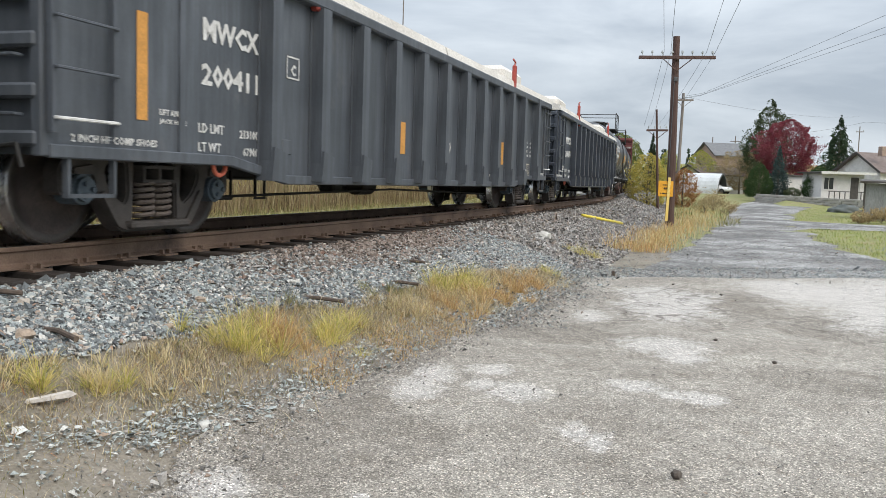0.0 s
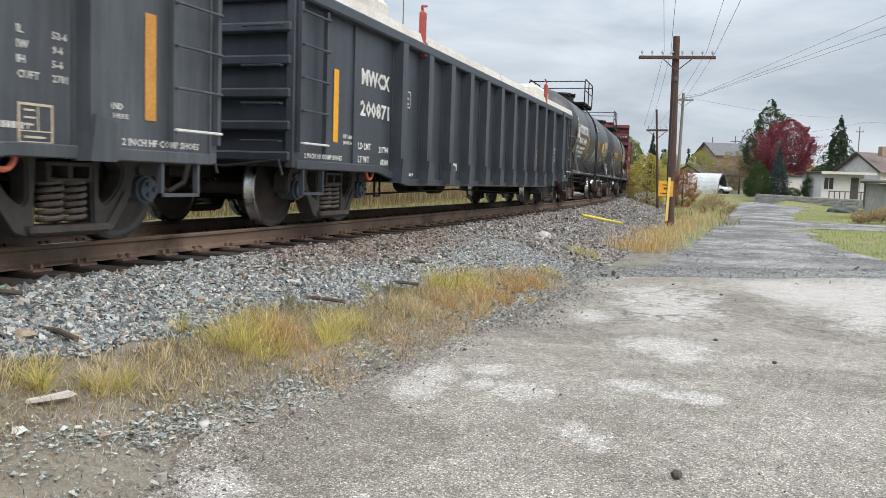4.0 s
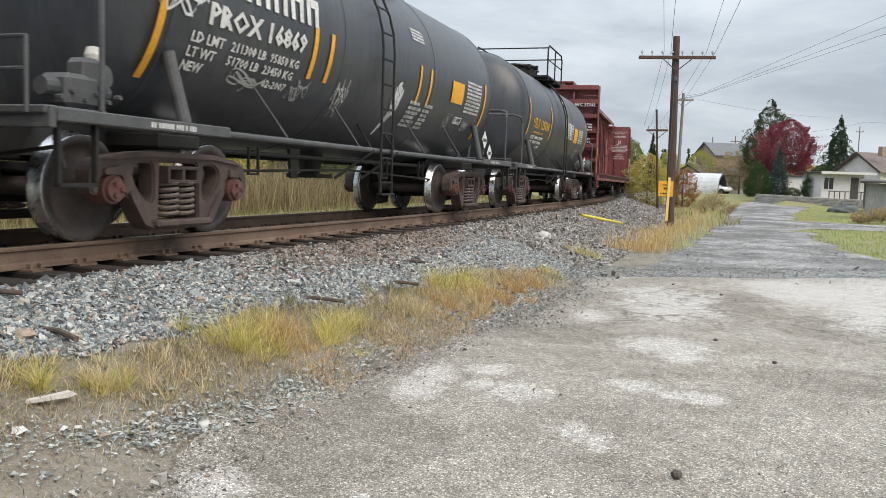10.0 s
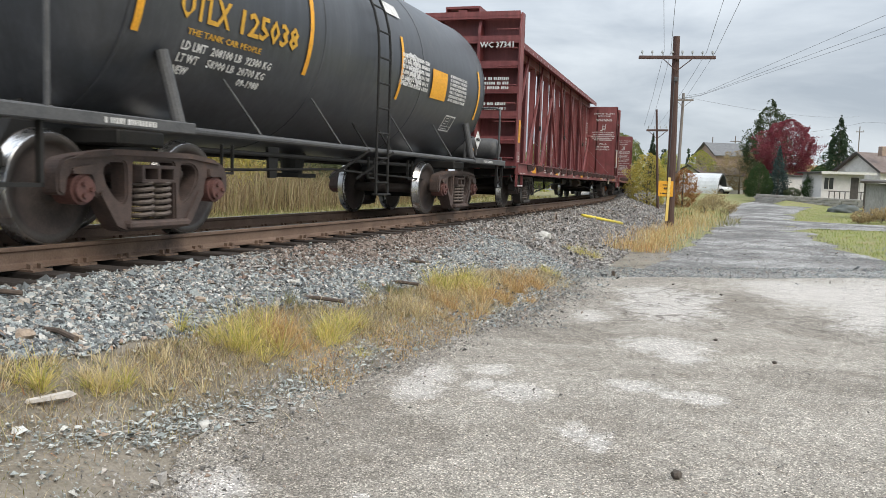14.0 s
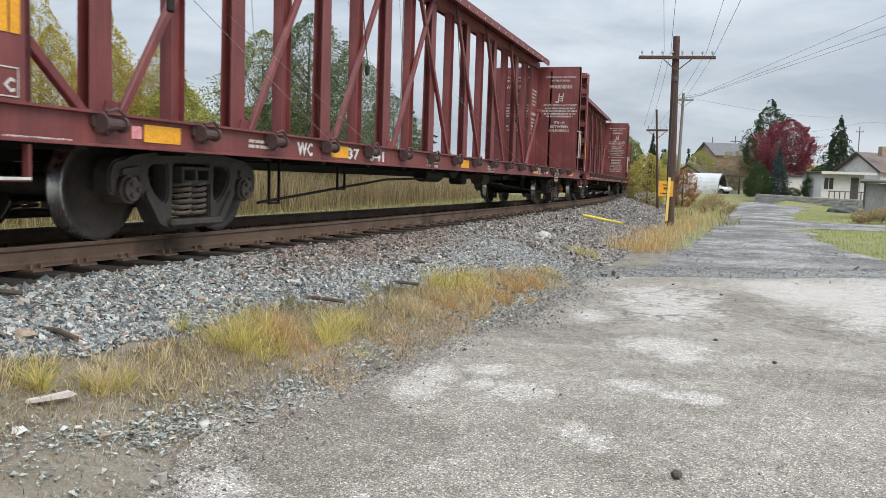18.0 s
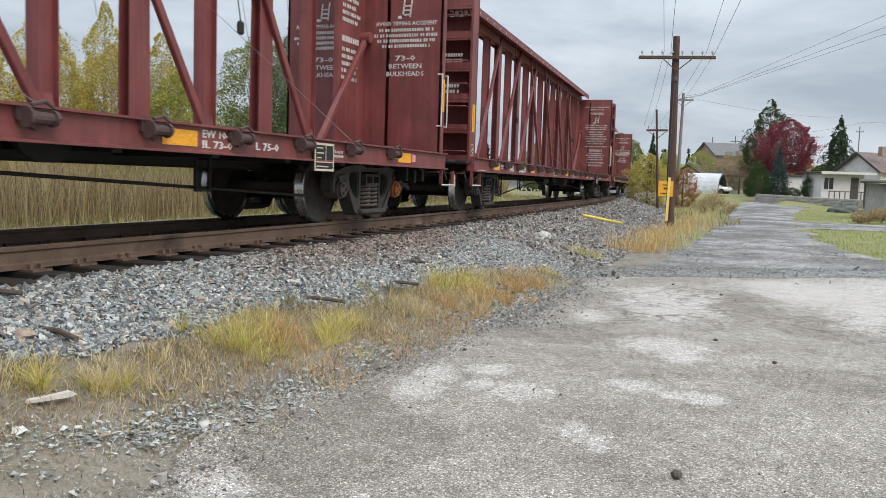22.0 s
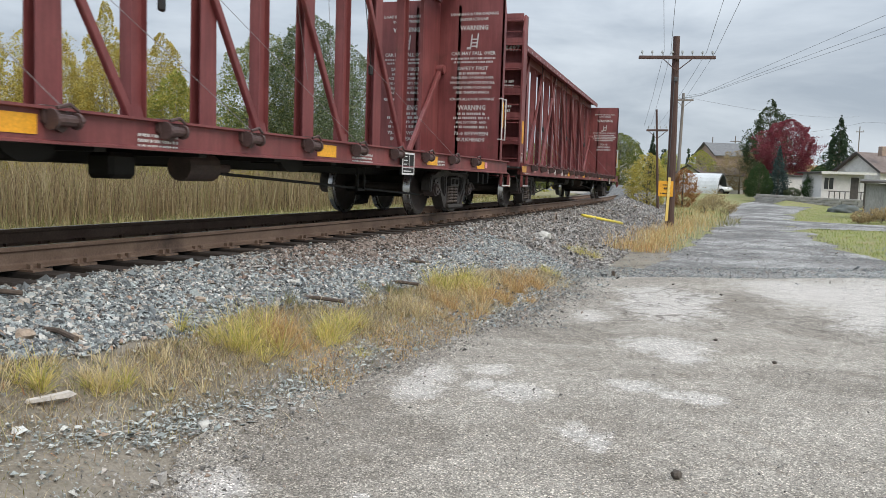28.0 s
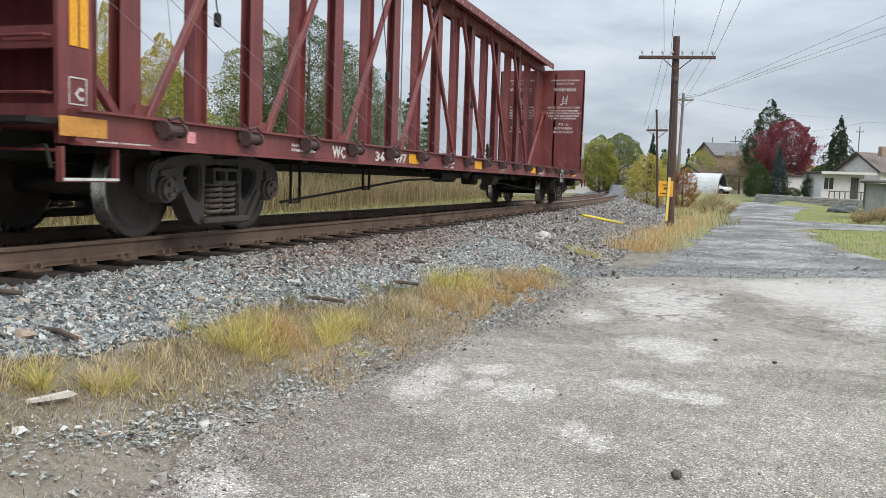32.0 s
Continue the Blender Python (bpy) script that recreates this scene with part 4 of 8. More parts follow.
M_CHALKBRIGHT = surface("white_spray", (0.55, 0.56, 0.58), (0.7, 0.71, 0.72), 20, 80, 0.8, bump=0.0)


# ---- centerbeam lumber car ----
def centerbeam(centre, name_a, name_b, label, seed, words, load, panel_x, winch_x, stripes, x_first, trucks, near=11.1):
    car = empty("centerbeam_car")
    HB, W, SILL0, SILL1, TOP = 11.4, 1.5, 0.79, 1.05, 4.45
    side = on_side(W)
    for s in (-1, 1):
        ch = [(-0.07, SILL0), (0.05, SILL0), (0.05, SILL0 + 0.018), (0.0, SILL0 + 0.03), (0.0, SILL1 - 0.03), (0.05, SILL1 - 0.02), (0.05, SILL1), (-0.07, SILL1)]
        bm = prism(B(), [(s * (W + a), b) for a, b in ch], -HB, near + 0.3, Matrix.Rotation(radians(90), 4, "Z") @ Matrix.Diagonal((1, -1, 1, 1)))
        part("side_sill", bm, M_RED, car)
    bm = B()
    box(bm, 0, 0, 0.95, 2 * HB, 2 * W - 0.14, 0.04)
    part("deck", bm, M_RED, car)
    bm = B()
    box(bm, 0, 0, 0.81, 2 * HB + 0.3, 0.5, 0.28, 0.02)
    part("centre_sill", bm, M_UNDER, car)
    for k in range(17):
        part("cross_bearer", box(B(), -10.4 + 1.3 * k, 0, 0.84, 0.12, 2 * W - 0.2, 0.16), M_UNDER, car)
    for x in trucks:
        part("body_bolster", box(B(), x, 0, 0.86, 0.6, 2.5, 0.16, 0.02), M_UNDER, car)
    for x in (-0.3, 3.6):
        bm = B()
        prism(bm, rounded([(x - 0.34, 0.95), (x + 0.34, 0.95), (x + 0.26, 0.74), (x + 0.1, 0.66), (x - 0.1, 0.66), (x - 0.26, 0.74)], 0.05), -1.0, -0.94)
        part("hanger_plate", bm, M_UNDER, car)
    # posts of the centre truss, broad plates and open channels in turn
    pitch = 1.2

    def beam_post(w0, w1, d, t):
        """An upright I-section that tapers from w0 to w1."""
        bm = B()
        rings = []
        for z, w in ((0.97, w0), (TOP - 0.02, w1)):
            q = [(-w, -d), (w, -d), (w, -d + t), (t, -d + t), (t, d - t), (w, d - t), (w, d), (-w, d), (-w, d - t), (-t, d - t), (-t, -d + t), (-w, -d + t)]
            rings.append([bm.verts.new((x, y, z)) for x, y in q])
        n = len(rings[0])
        for i in range(n):
            bm.faces.new((rings[0][i], rings[1][i], rings[1][(i + 1) % n], rings[0][(i + 1) % n]))
        bmesh.ops.recalc_face_normals(bm, faces=bm.faces)
        return bm

    def broad():
        return beam_post(0.16, 0.13, 0.075, 0.014)

    def narrow():
        bm = beam_post(0.075, 0.075, 0.12, 0.012)
        bmesh.ops.rotate(bm, cent=(0, 0, 0), matrix=Matrix.Rotation(radians(90), 3, "Z"), verts=bm.verts)
        return bm
    k, x = 0, x_first
    post_x = []
    while x < 9.4:
        lightp = (k % 2 == 0)
        p = mesh_part("post", shared("post_broad" if lightp else "post_narrow", broad if lightp else narrow), M_RED, car)
        p.matrix_basis = pose(x, 0, 0)
        post_x.append((x, lightp))
        x += pitch
        k += 1
    # diagonal braces rise from the ends towards the middle
    for i, (x, lp) in enumerate(post_x):
        left = x < 0
        if left and lp and i + 2 < len(post_x) and x + 2 * pitch < 1.0:
            a, b = x + 0.15, x + 2 * pitch - 0.1
        elif not left and not lp and i >= 2 and x - 2 * pitch > -1.0:
            a, b = x - 0.1, x - 2 * pitch + 0.1
        else:
            continue
        bm = B()
        d = Vector((b - a, 0, TOP - 1.05))
        m = Matrix.Translation(((a + b) / 2, 0, (TOP + 1.05) / 2)) @ Matrix.Rotation(math.atan2(d.x, d.z), 4, "Y")
        box(bm, 0, -0.11, 0, 0.1, 0.07, d.length, 0.01, m)
        part("brace", bm, M_RED, car)
        bm = B()
        prism(bm, [(a - 0.22, 0.97), (a + 0.22, 0.97), (a + 0.1, 1.3), (a - 0.1, 1.3)], -0.1, -0.07)
        part("gusset", bm, M_RED, car)
    # solid end panels of the truss
    for d in (-1, 1):
        bm = B()
        if d > 0:
            box(bm, 10.635, 0, 2.68, 0.93, 0.07, 3.42)
            web = on_side(0.035)
            if seed == 600:
                bars(car, [(10.3, 3.5 - 0.11 * k, 0.62 - 0.08 * (k % 3), 0.06) for k in range(5)] + [(10.3, 2.75, 0.6, 0.09)] + [(10.3, 2.6 - 0.11 * k, 0.55 - 0.06 * (k % 2), 0.06) for k in range(5)], web, M_WHITEOLD, 601)
        else:
            box(bm, -near + 0.07, 0, 2.65, 0.14, 0.1, 3.36)
        part("end_web", bm, M_RED, car)
        bm = B()
        foot = post_x[-1][0] if d > 0 else post_x[0][0]
        a, b = Vector((foot + d * 0.12, 0, 1.02)), Vector((d * 11.1, 0, 2.98))
        dd = b - a
        m = Matrix.Translation((a + b) / 2) @ Matrix.Rotation(math.atan2(dd.x, dd.z), 4, "Y")
        box(bm, 0, -0.1, 0, 0.1, 0.08, dd.length, 0.01, m)
        cyl(bm, (d * 11.0, -0.2, 2.9), (d * 11.0, 0.0, 2.9), 0.09, n=12)
        part("end_strut", bm, M_RED, car)
    bm = B()
    box(bm, 0, 0, TOP + 0.06, 2 * 11.0, 0.8, 0.05)
    box(bm, 0, -0.39, TOP - 0.01, 2 * 11.0, 0.025, 0.15)
    box(bm, 0, 0.39, TOP - 0.01, 2 * 11.0, 0.025, 0.15)
    box(bm, 0, 0, TOP - 0.1, 2 * 11.0, 0.2, 0.2)
    part("top_chord", bm, M_RED, car)
    # bolts that catch the light under the chord and on the posts
    bm = B()
    for k in range(34):
        cyl(bm, (-10.6 + 0.64 * k, -0.415, TOP - 0.03), (-10.6 + 0.64 * k, -0.38, TOP - 0.03), 0.022, n=6)
    part("bolt_row", bm, M_GALV, car)
    # bulkheads
    for d in (-1, 1):
        bh = empty("bulkhead")
        bh.parent = car
        bh["label"] = "red steel bulkhead with white loading notices"
        xi = 11.1 if d > 0 else -near
        xo = xi + d * (0.38 if d < 0 else 0.16)
        bm = B()
        prism(bm, [(xi, 0.98), (xi + d * 0.05, 0.98), (xi + d * 0.05, 4.32), (xi, 4.32)], -1.42, 1.42)
        part("inner_plate", bm, M_RED, bh)
        for s in (-1, 1):
            bm = B()
            prism(bm, [(xi, 0.8), (xo, 0.8), (xo, 3.98), (xo - d * 0.12, 4.34), (xi, 4.34)], s * 1.42, s * 1.38)
            part("side_plate", bm, M_RED, bh)
            bm = B()
            prism(bm, [(xi, 0.9), (xo, 0.9), (xo, 3.9), (xo - d * 0.12, 4.2), (xi, 4.2)], s * 0.5, s * 0.44)
            part("stiffener", bm, M_RED, bh)
        for z in (1.0, 1.55, 2.1, 2.65, 3.2, 3.75, 4.28):
            bm = B()
            box(bm, (xi + xo) / 2 + d * 0.04, 0, z, max(0.04, abs(xo - xi) - 0.1), 2.76, 0.05)
            box(bm, xo - d * 0.04, 0, z, 0.05, 2.76, 0.16)
            part("end_rib", bm, M_RED, bh)
        # notices on the inner face
        for s in (-1, 1):
            face = (lambda d, xi: (lambda y, z, o: Vector((xi - d * (0.004 + o), d * y * -1.0, z))))(d, xi)
            yy = 0.28 if s < 0 else -1.22
            notice(bh, yy, face, words, seed + d + s)
        # end ladder and grab irons
        lad = empty("ladder")
        lad.parent = bh
        for k in range(9):
            bm = B()
            z = 0.75 + 0.4 * k
            rod(bm, [(xo - d * 0.05, -1.34, z), (xo + d * 0.06, -1.34, z), (xo + d * 0.06, -0.9, z), (xo - d * 0.05, -0.9, z)], 0.013)
            part("rung", bm, M_RED, bh)
        bm = B()
        bpos = on_side(1.42)
        if d < 0:
            for k in (-0.09, 0.01):
                plate(bh, (xi + xo) / 2 + k, 1.5, 0.085, 0.5, bpos, M_YELLOW, "reflector", 1)
            frame_mark(bh, (xi + xo) / 2 - 0.1, 1.08, 0.18, 0.2, bpos, M_WHITEOLD, "C", 0.01)
        else:
            for k in (0.01, 0.085):
                plate(bh, xi + k, 1.72, 0.065, 0.52, bpos, M_YELLOW, "reflector", 1)
            for gx in (xi - 0.06, xo + 0.03):
                part("grab_rod", rod(B(), [(gx, -1.38, 1.48), (gx, -1.46, 1.48), (gx, -1.46, 2.3), (gx, -1.38, 2.3)], 0.012), M_WHITEOLD, bh)
        coupler(car, d * 11.55, d)
        stirrup(car, d * 11.0, d * 11.55, 0.76, 0.54, -W, M_RED)
        stirrup(car, d * 11.0, d * 11.55, 0.76, 0.54, W, M_RED)
        part("step_tread", box(B(), d * 11.27, -W, 0.545, 0.56, 0.06, 0.02), M_WHITEOLD, car)
        # steps at the bulkhead's foot
        bm = B()
        box(bm, d * 11.6, -0.9, 0.95, 0.4, 1.1, 0.04)
        part("end_step", bm, M_UNDER, car)
    end_face = lambda y, z, o: Vector((-11.35 - o, -y, z))
    letter(car, name_a + " " + name_b, 0.52, 3.55, 0.13, end_face, M_WHITEOLD, 0.02)
    bars(car, [(0.6, 2.85 - 0.1 * k, 0.6, 0.06) for k in range(3)] + [(0.6, 2.3 - 0.1 * k, 0.55, 0.06) for k in range(2)], end_face, M_WHITEOLD, seed)
    # winches along the sill, cables from the posts to them
    def winch():
        bm = B()
        cyl(bm, (-0.1, -0.05, -0.01), (0.1, -0.05, -0.01), 0.042, n=10)
        cyl(bm, (-0.13, -0.05, -0.01), (-0.1, -0.05, -0.01), 0.075, n=12)
        cyl(bm, (0.1, -0.05, -0.01), (0.125, -0.05, -0.01), 0.062, n=12)
        cyl(bm, (0.125, -0.05, -0.01), (0.17, -0.06, 0.0), 0.025, n=8)
        prism(bm, rounded([(-0.16, 0.09), (0.12, 0.09), (0.12, -0.02), (0.02, -0.1), (-0.16, -0.03)], 0.02, 2), -0.015, 0.03)
        rod(bm, [(-0.12, -0.1, 0.07), (-0.02, -0.12, 0.1), (0.08, -0.1, 0.06)], 0.014)
        return bm
    rnd = random.Random(seed)
    for k in range(17):
        x = winch_x + 1.205 * k
        w = mesh_part("winch", shared("winch", winch), M_WINCH, car)
        w.matrix_basis = pose(x, -W - 0.02, 0.97)
        w2 = mesh_part("winch", shared("winch", winch), M_WINCH, car)
        w2.matrix_basis = pose(x, W + 0.02, 0.97, 0, 0, 180)
        if rnd.random() < 0.5 and abs(x) < 10:
            bm = B()
            d = 1 if x > -1 else 1
            top = Vector((x - 1.3 * d + rnd.uniform(-0.15, 0.15), -0.3, rnd.uniform(2.2, 2.9)))
            cyl(bm, top, (x + 0.05, -W - 0.05, 1.02), 0.0035, n=5)
            part("tie_cable", bm, M_CABLE, car)
        if rnd.random() < 0.45:
            bm = B()
            hz = rnd.uniform(1.6, 3.2)
            cyl(bm, (x, -0.34, TOP), (x + rnd.uniform(0.3, 0.8), -0.36, hz + 0.1), 0.0035, n=5)
            q = (x + 0.5, -0.36, hz)
            part("tie_cable", bm, M_CABLE, car)
    for x in (-8.6, -3.6, 1.4, 6.5):
        bm = B()
        box(bm, x + 0.6, -0.36, 2.35, 0.1, 0.06, 0.16, 0.02)
        cyl(bm, (x + 0.6, -0.36, 2.43), (x + 0.15, -0.33, TOP - 0.05), 0.008, n=5)
        part("chain_hook", bm, M_UNDER, car)
    # paint marks on the sill
    for k, x in enumerate(stripes):
        plate(car, x - 0.235, 0.85, 0.47, 0.14, side, M_YELLOWOLD if seed == 800 and k == 0 else M_YELLOW, "reflector", 1)
    plate(car, -10.12 if seed == 800 else stripes[0] - 0.38, 0.87, 0.12, 0.1, side, M_PINK, "reflector", 1)
    plate(car, stripes[-1] + 0.27, 0.87, 0.13, 0.11, side, M_PINK, "reflector", 1)
    ha, xa = (0.15, -7.33) if len(name_a) < 3 else (0.14, -8.57)
    letter(car, name_a, xa, 0.84, ha, side, M_WHITE, 0.03)
    if len(name_a) < 3:
        letter(car, name_b[:2], -6.05, 0.84, 0.14, side, M_WHITE, 0.03, 0.32)
        letter(car, name_b[2:], -5.38, 0.84, 0.14, side, M_WHITE, 0.03, 0.46)
    else:
        letter(car, name_b, -7.65, 0.84, ha, side, M_WHITE, 0.03, 0.72)
    letter(car, "LD LMT", -3.2, 0.89, 0.05, side, M_WHITE, 0.01)
    letter(car, "LT WT", -3.2, 0.81, 0.05, side, M_WHITE, 0.01)
    letter(car, load[0], -2.85, 0.89, 0.05, side, M_WHITE, 0.01)
    letter(car, load[1], -2.85, 0.81, 0.05, side, M_WHITE, 0.01)
    bars(car, [(-8.3 if len(name_a) < 3 else -9.35, 0.93 - 0.05 * k, 0.55 if len(name_a) < 3 else 0.2, 0.03) for k in range(2)] + [(0.3, 0.9 - 0.045 * k, 0.5, 0.025) for k in range(3)] + ([(4.2, 0.9 - 0.045 * k, 0.6, 0.025) for k in range(3)] if seed != 600 else []) + [(7.2, 0.9 - 0.05 * k, 0.4, 0.03) for k in range(2)] + [(9.0, 0.9, 0.3, 0.03), (-11.2, 0.81, 0.6, 0.02)], side, M_WHITE, seed + 1)
    if seed == 600:
        letter(car, "EW 10-5", 4.86, 0.935, 0.075, side, M_WHITE, 0.02, 0.46)
        letter(car, "IL 73-0", 4.86, 0.84, 0.075, side, M_WHITE, 0.02, 0.46)
        letter(car, "L 75-0", 5.72, 0.86, 0.08, side, M_WHITE, 0.02, 0.42)
    # hoses and the cream uncoupling handle at the far end
    part("train_hose", rod(B(), [(trucks[1] + 0.9, -1.0, 0.64), (10.5, -1.0, 0.6), (10.85, -0.95, 0.5), (11.2, -0.85, 0.46), (11.5, -0.7, 0.52), (11.75, -0.5, 0.62)], 0.024, 8), M_TRUCKRED, car)
    part("uncoupling_handle", rod(B(), [(11.55, -1.48, 0.74), (11.62, -1.5, 0.7), (11.64, -1.5, 0.52)], 0.022, 8), M_CREAM, car)
    for k in range(3):
        part("end_bracket", box(B(), 10.1 + 0.32 * k, -1.2, 0.69 - 0.03 * (k % 2), 0.08, 0.2, 0.2, 0.01), M_UNDER, car)
    # shop panel that hangs below the sill
    bm = B()
    box(bm, panel_x, -W - 0.03, 0.84, 0.46, 0.03, 0.32)
    part("shop_panel", bm, M_UNDER, car, "black panel in a white frame")
    frame_mark(car, panel_x - 0.23, 0.68, 0.46, 0.32, on_side(W + 0.045), M_CREAM if seed == 600 else M_WHITE, "", 0.026)
    # brake gear and tanks below
    bm = B()
    rod(bm, [(trucks[0] + 1.4, -0.95, 0.3), (-3.4, -0.9, 0.6), (-1.4, -0.85, 0.64)], 0.017)
    part("brake_rod", bm, M_UNDER, car)
    part("brake_rod", rod(B(), [(2.2, -0.85, 0.62), (trucks[1] - 1.3, -0.95, 0.36)], 0.017), M_UNDER, car)
    for hx, hz in ((trucks[0] + 1.75, 0.3), (-5.1, 0.46), (5.6, 0.45)):
        bm = B()
        for a in (-0.11, 0.11):
            box(bm, hx + a, -0.95, (hz + 0.8) / 2, 0.022, 0.03, 0.8 - hz)
        box(bm, hx, -0.95, hz - 0.01, 0.24, 0.03, 0.025)
        part("rod_hanger", bm, M_UNDER, car)
    bm = B()
    cyl(bm, (1.6, -0.9, 0.67), (2.1, -0.9, 0.67), 0.14, n=18)
    cyl(bm, (2.1, -0.9, 0.67), (2.4, -0.9, 0.67), 0.05, n=8)
    part("brake_cylinder", bm, M_TRUCKRED, car)
    part("air_reservoir", cyl(B(), (-1.6, -0.8, 0.71), (-0.7, -0.8, 0.71), 0.13, n=18), M_UNDER, car)
    part("control_valve", box(B(), 0.9, -0.7, 0.66, 0.34, 0.3, 0.24, 0.04), M_UNDER, car)
    tagged(car, label, "lumber car", "cars of the train")
    ws = truck(car, trucks[0], M_TRUCK, M_BEARGREY) + truck(car, trucks[1], M_TRUCK, M_BEARGREY, M_STRIKER if seed == 600 else None)
    TRAIN.append((car, centre, 9.05, ws))
    return car


def notice(bh, y, face, words, seed):
    """White loading instructions: the large words can be read, the rest cannot."""
    z = 4.05
    for kind, text, h, w in words:
        h, w = h * 1.12, w * 1.2
        if kind == "t":
            me = text_mesh(text, h, 0.02, w)
            for v in me.vertices:
                v.co = face(y + 0.5 - w / 2 + v.co.x, z - h + v.co.y, v.co.z)
            mesh_part("lettering", me, M_WHITEOLD, bh)
            z -= h + 0.045
        elif kind == "b":
            bars(bh, [(y + 0.5 - w / 2, z - h, w, h)], face, M_WHITEOLD, seed, "small_print")
            z -= h + 0.035
        elif kind == "s":
            bm = B()
            for a, b, c, d in ((0.42, 0.0, 0.03, 0.3), (0.55, 0.02, 0.03, 0.3), (0.42, 0.05, 0.16, 0.025), (0.42, 0.12, 0.16, 0.025), (0.42, 0.19, 0.16, 0.025), (0.35, 0.0, 0.1, 0.05)):
                bm.faces.new([bm.verts.new(face(y + a + p + 0.1 * (b + q), z - 0.34 + b + q, 0.002)) for p, q in ((0, 0), (c, 0), (c, d), (0, d))])
            part("picture_sign", bm, M_WHITEOLD, bh)
            z -= 0.38
        else:
            z -= h


M_PINK = surface("pink_tag", (0.7, 0.25, 0.28), (0.8, 0.4, 0.42), 6, 40, 0.6, bump=0.0)
M_WINCH = surface("dark_red_winch", (0.055, 0.034, 0.032), (0.1, 0.058, 0.053), 6, 50, 0.6, bump=0.2)
M_CABLE = surface("steel_cable", (0.2, 0.18, 0.18), (0.32, 0.3, 0.3), 20, 80, 0.5, 0.6, 0.0)
M_GALV = surface("bright_bolt", (0.6, 0.6, 0.6), (0.75, 0.75, 0.75), 20, 80, 0.4, 0.7, 0.0)
M_BEARGREY = surface("grey_brown_bearing", (0.07, 0.055, 0.052), (0.12, 0.095, 0.09), 6, 50, 0.7, bump=0.1)

W_OLD = [("t", "LOADING AND UNLOADING", 0.055, 0.8), ("t", "INSTRUCTIONS", 0.055, 0.5), ("g", "", 0.05, 0), ("t", "WARNING", 0.11, 0.62), ("g", "", 0.06, 0), ("s", "", 0, 0),
         ("t", "AVOID TIPPING ACCIDENT", 0.06, 0.9), ("b", "", 0.045, 0.8), ("b", "", 0.045, 0.95), ("b", "", 0.045, 0.85), ("b", "", 0.045, 0.7), ("g", "", 0.08, 0),
         ("t", "73-0", 0.08, 0.3), ("t", "BETWEEN", 0.07, 0.48), ("t", "BULKHEADS", 0.07, 0.55)]
W_NEW = [("t", "LOADING & UNLOADING", 0.055, 0.85), ("t", "INSTRUCTIONS", 0.055, 0.5), ("g", "", 0.04, 0), ("t", "WARNING", 0.09, 0.5), ("s", "", 0, 0),
         ("t", "CAR MAY FALL OVER", 0.07, 0.8), ("b", "", 0.035, 0.8), ("b", "", 0.035, 0.7), ("g", "", 0.03, 0), ("t", "SAFETY FIRST", 0.065, 0.55), ("b", "", 0.04, 0.5),
         ("t", "PLACE END OF CHAIN OVER", 0.05, 0.75), ("t", "HOOK ON OPPOSITE SIDE SILL", 0.05, 0.8), ("t", "CABLE OVER POST HOOK", 0.05, 0.7), ("t", "AND TIGHTEN WINCH", 0.05, 0.6), ("g", "", 0.03, 0),
         ("t", "REMOVE ALL LOOSE DUNNAGE", 0.05, 0.8), ("g", "", 0.04, 0), ("t", "WARNING", 0.1, 0.5), ("b", "", 0.045, 0.5), ("b", "", 0.045, 0.65), ("t", "ARE SECURED AND", 0.05, 0.55), ("b", "", 0.045, 0.6), ("g", "", 0.03, 0), ("t", "73-0 BETWEEN", 0.07, 0.62), ("t", "BULKHEADS", 0.07, 0.5)]

gondola(-67.2, M_OLDBLACK, False, "dusty black steel gondola car with white covers", 100)
gondola(-49.25, M_OLDBLACK, False, "dusty faded black gondola car with orange reflectors, white covers", 200)
gondola(-31.38, M_BLACK, True, "clean black ribbed gondola car with yellow reflectors, white covers", 300)
tank_car(-15.95, marks_one, "black cylindrical tank car with white lettering and graffiti", 400, 0.0, (-4.4, 4.58))
tank_car(-2.85, marks_two, "black cylindrical tank car with yellow lettering", 500, 0.38, (-4.22, 4.45))
centerbeam(15.75, "WC", "37341", "empty oxide-red centerbeam lumber car with bulkheads", 600, W_OLD, ("224600", "61600"), 7.05, -10.27, (-9.6, -6.28, -1.2, 4.55, 9.5), -8.69, (-8.62, 9.24), 10.88)
centerbeam(39.85, "AOK", "28293", "empty oxide-red centerbeam lumber car with chain winches", 700, W_NEW, ("222300", "63700"), 5.93, -10.17, (-9.72, -6.12, -0.95, 3.52, 7.02, 9.57), -8.8, (-8.87, 9.2))
centerbeam(64.1, "WC", "36497", "empty worn oxide-red centerbeam lumber car, last of the train", 800, W_OLD, ("224600", "61400"), 7.1, -10.4, (-11.33, -4.6, -1.2, 3.6, 9.3), -9.1, (-8.96, 9.08))


# ---- ground: one sheet, with the raised bed of the track ----
def step(pts, a):
    for (x0, z0), (x1, z1) in zip(pts, pts[1:]):
        if a <= x1:
            return z0 + (z1 - z0) * (a - x0) / (x1 - x0)
    return pts[-1][1]


BED_TOP = RAIL_Z - 0.235


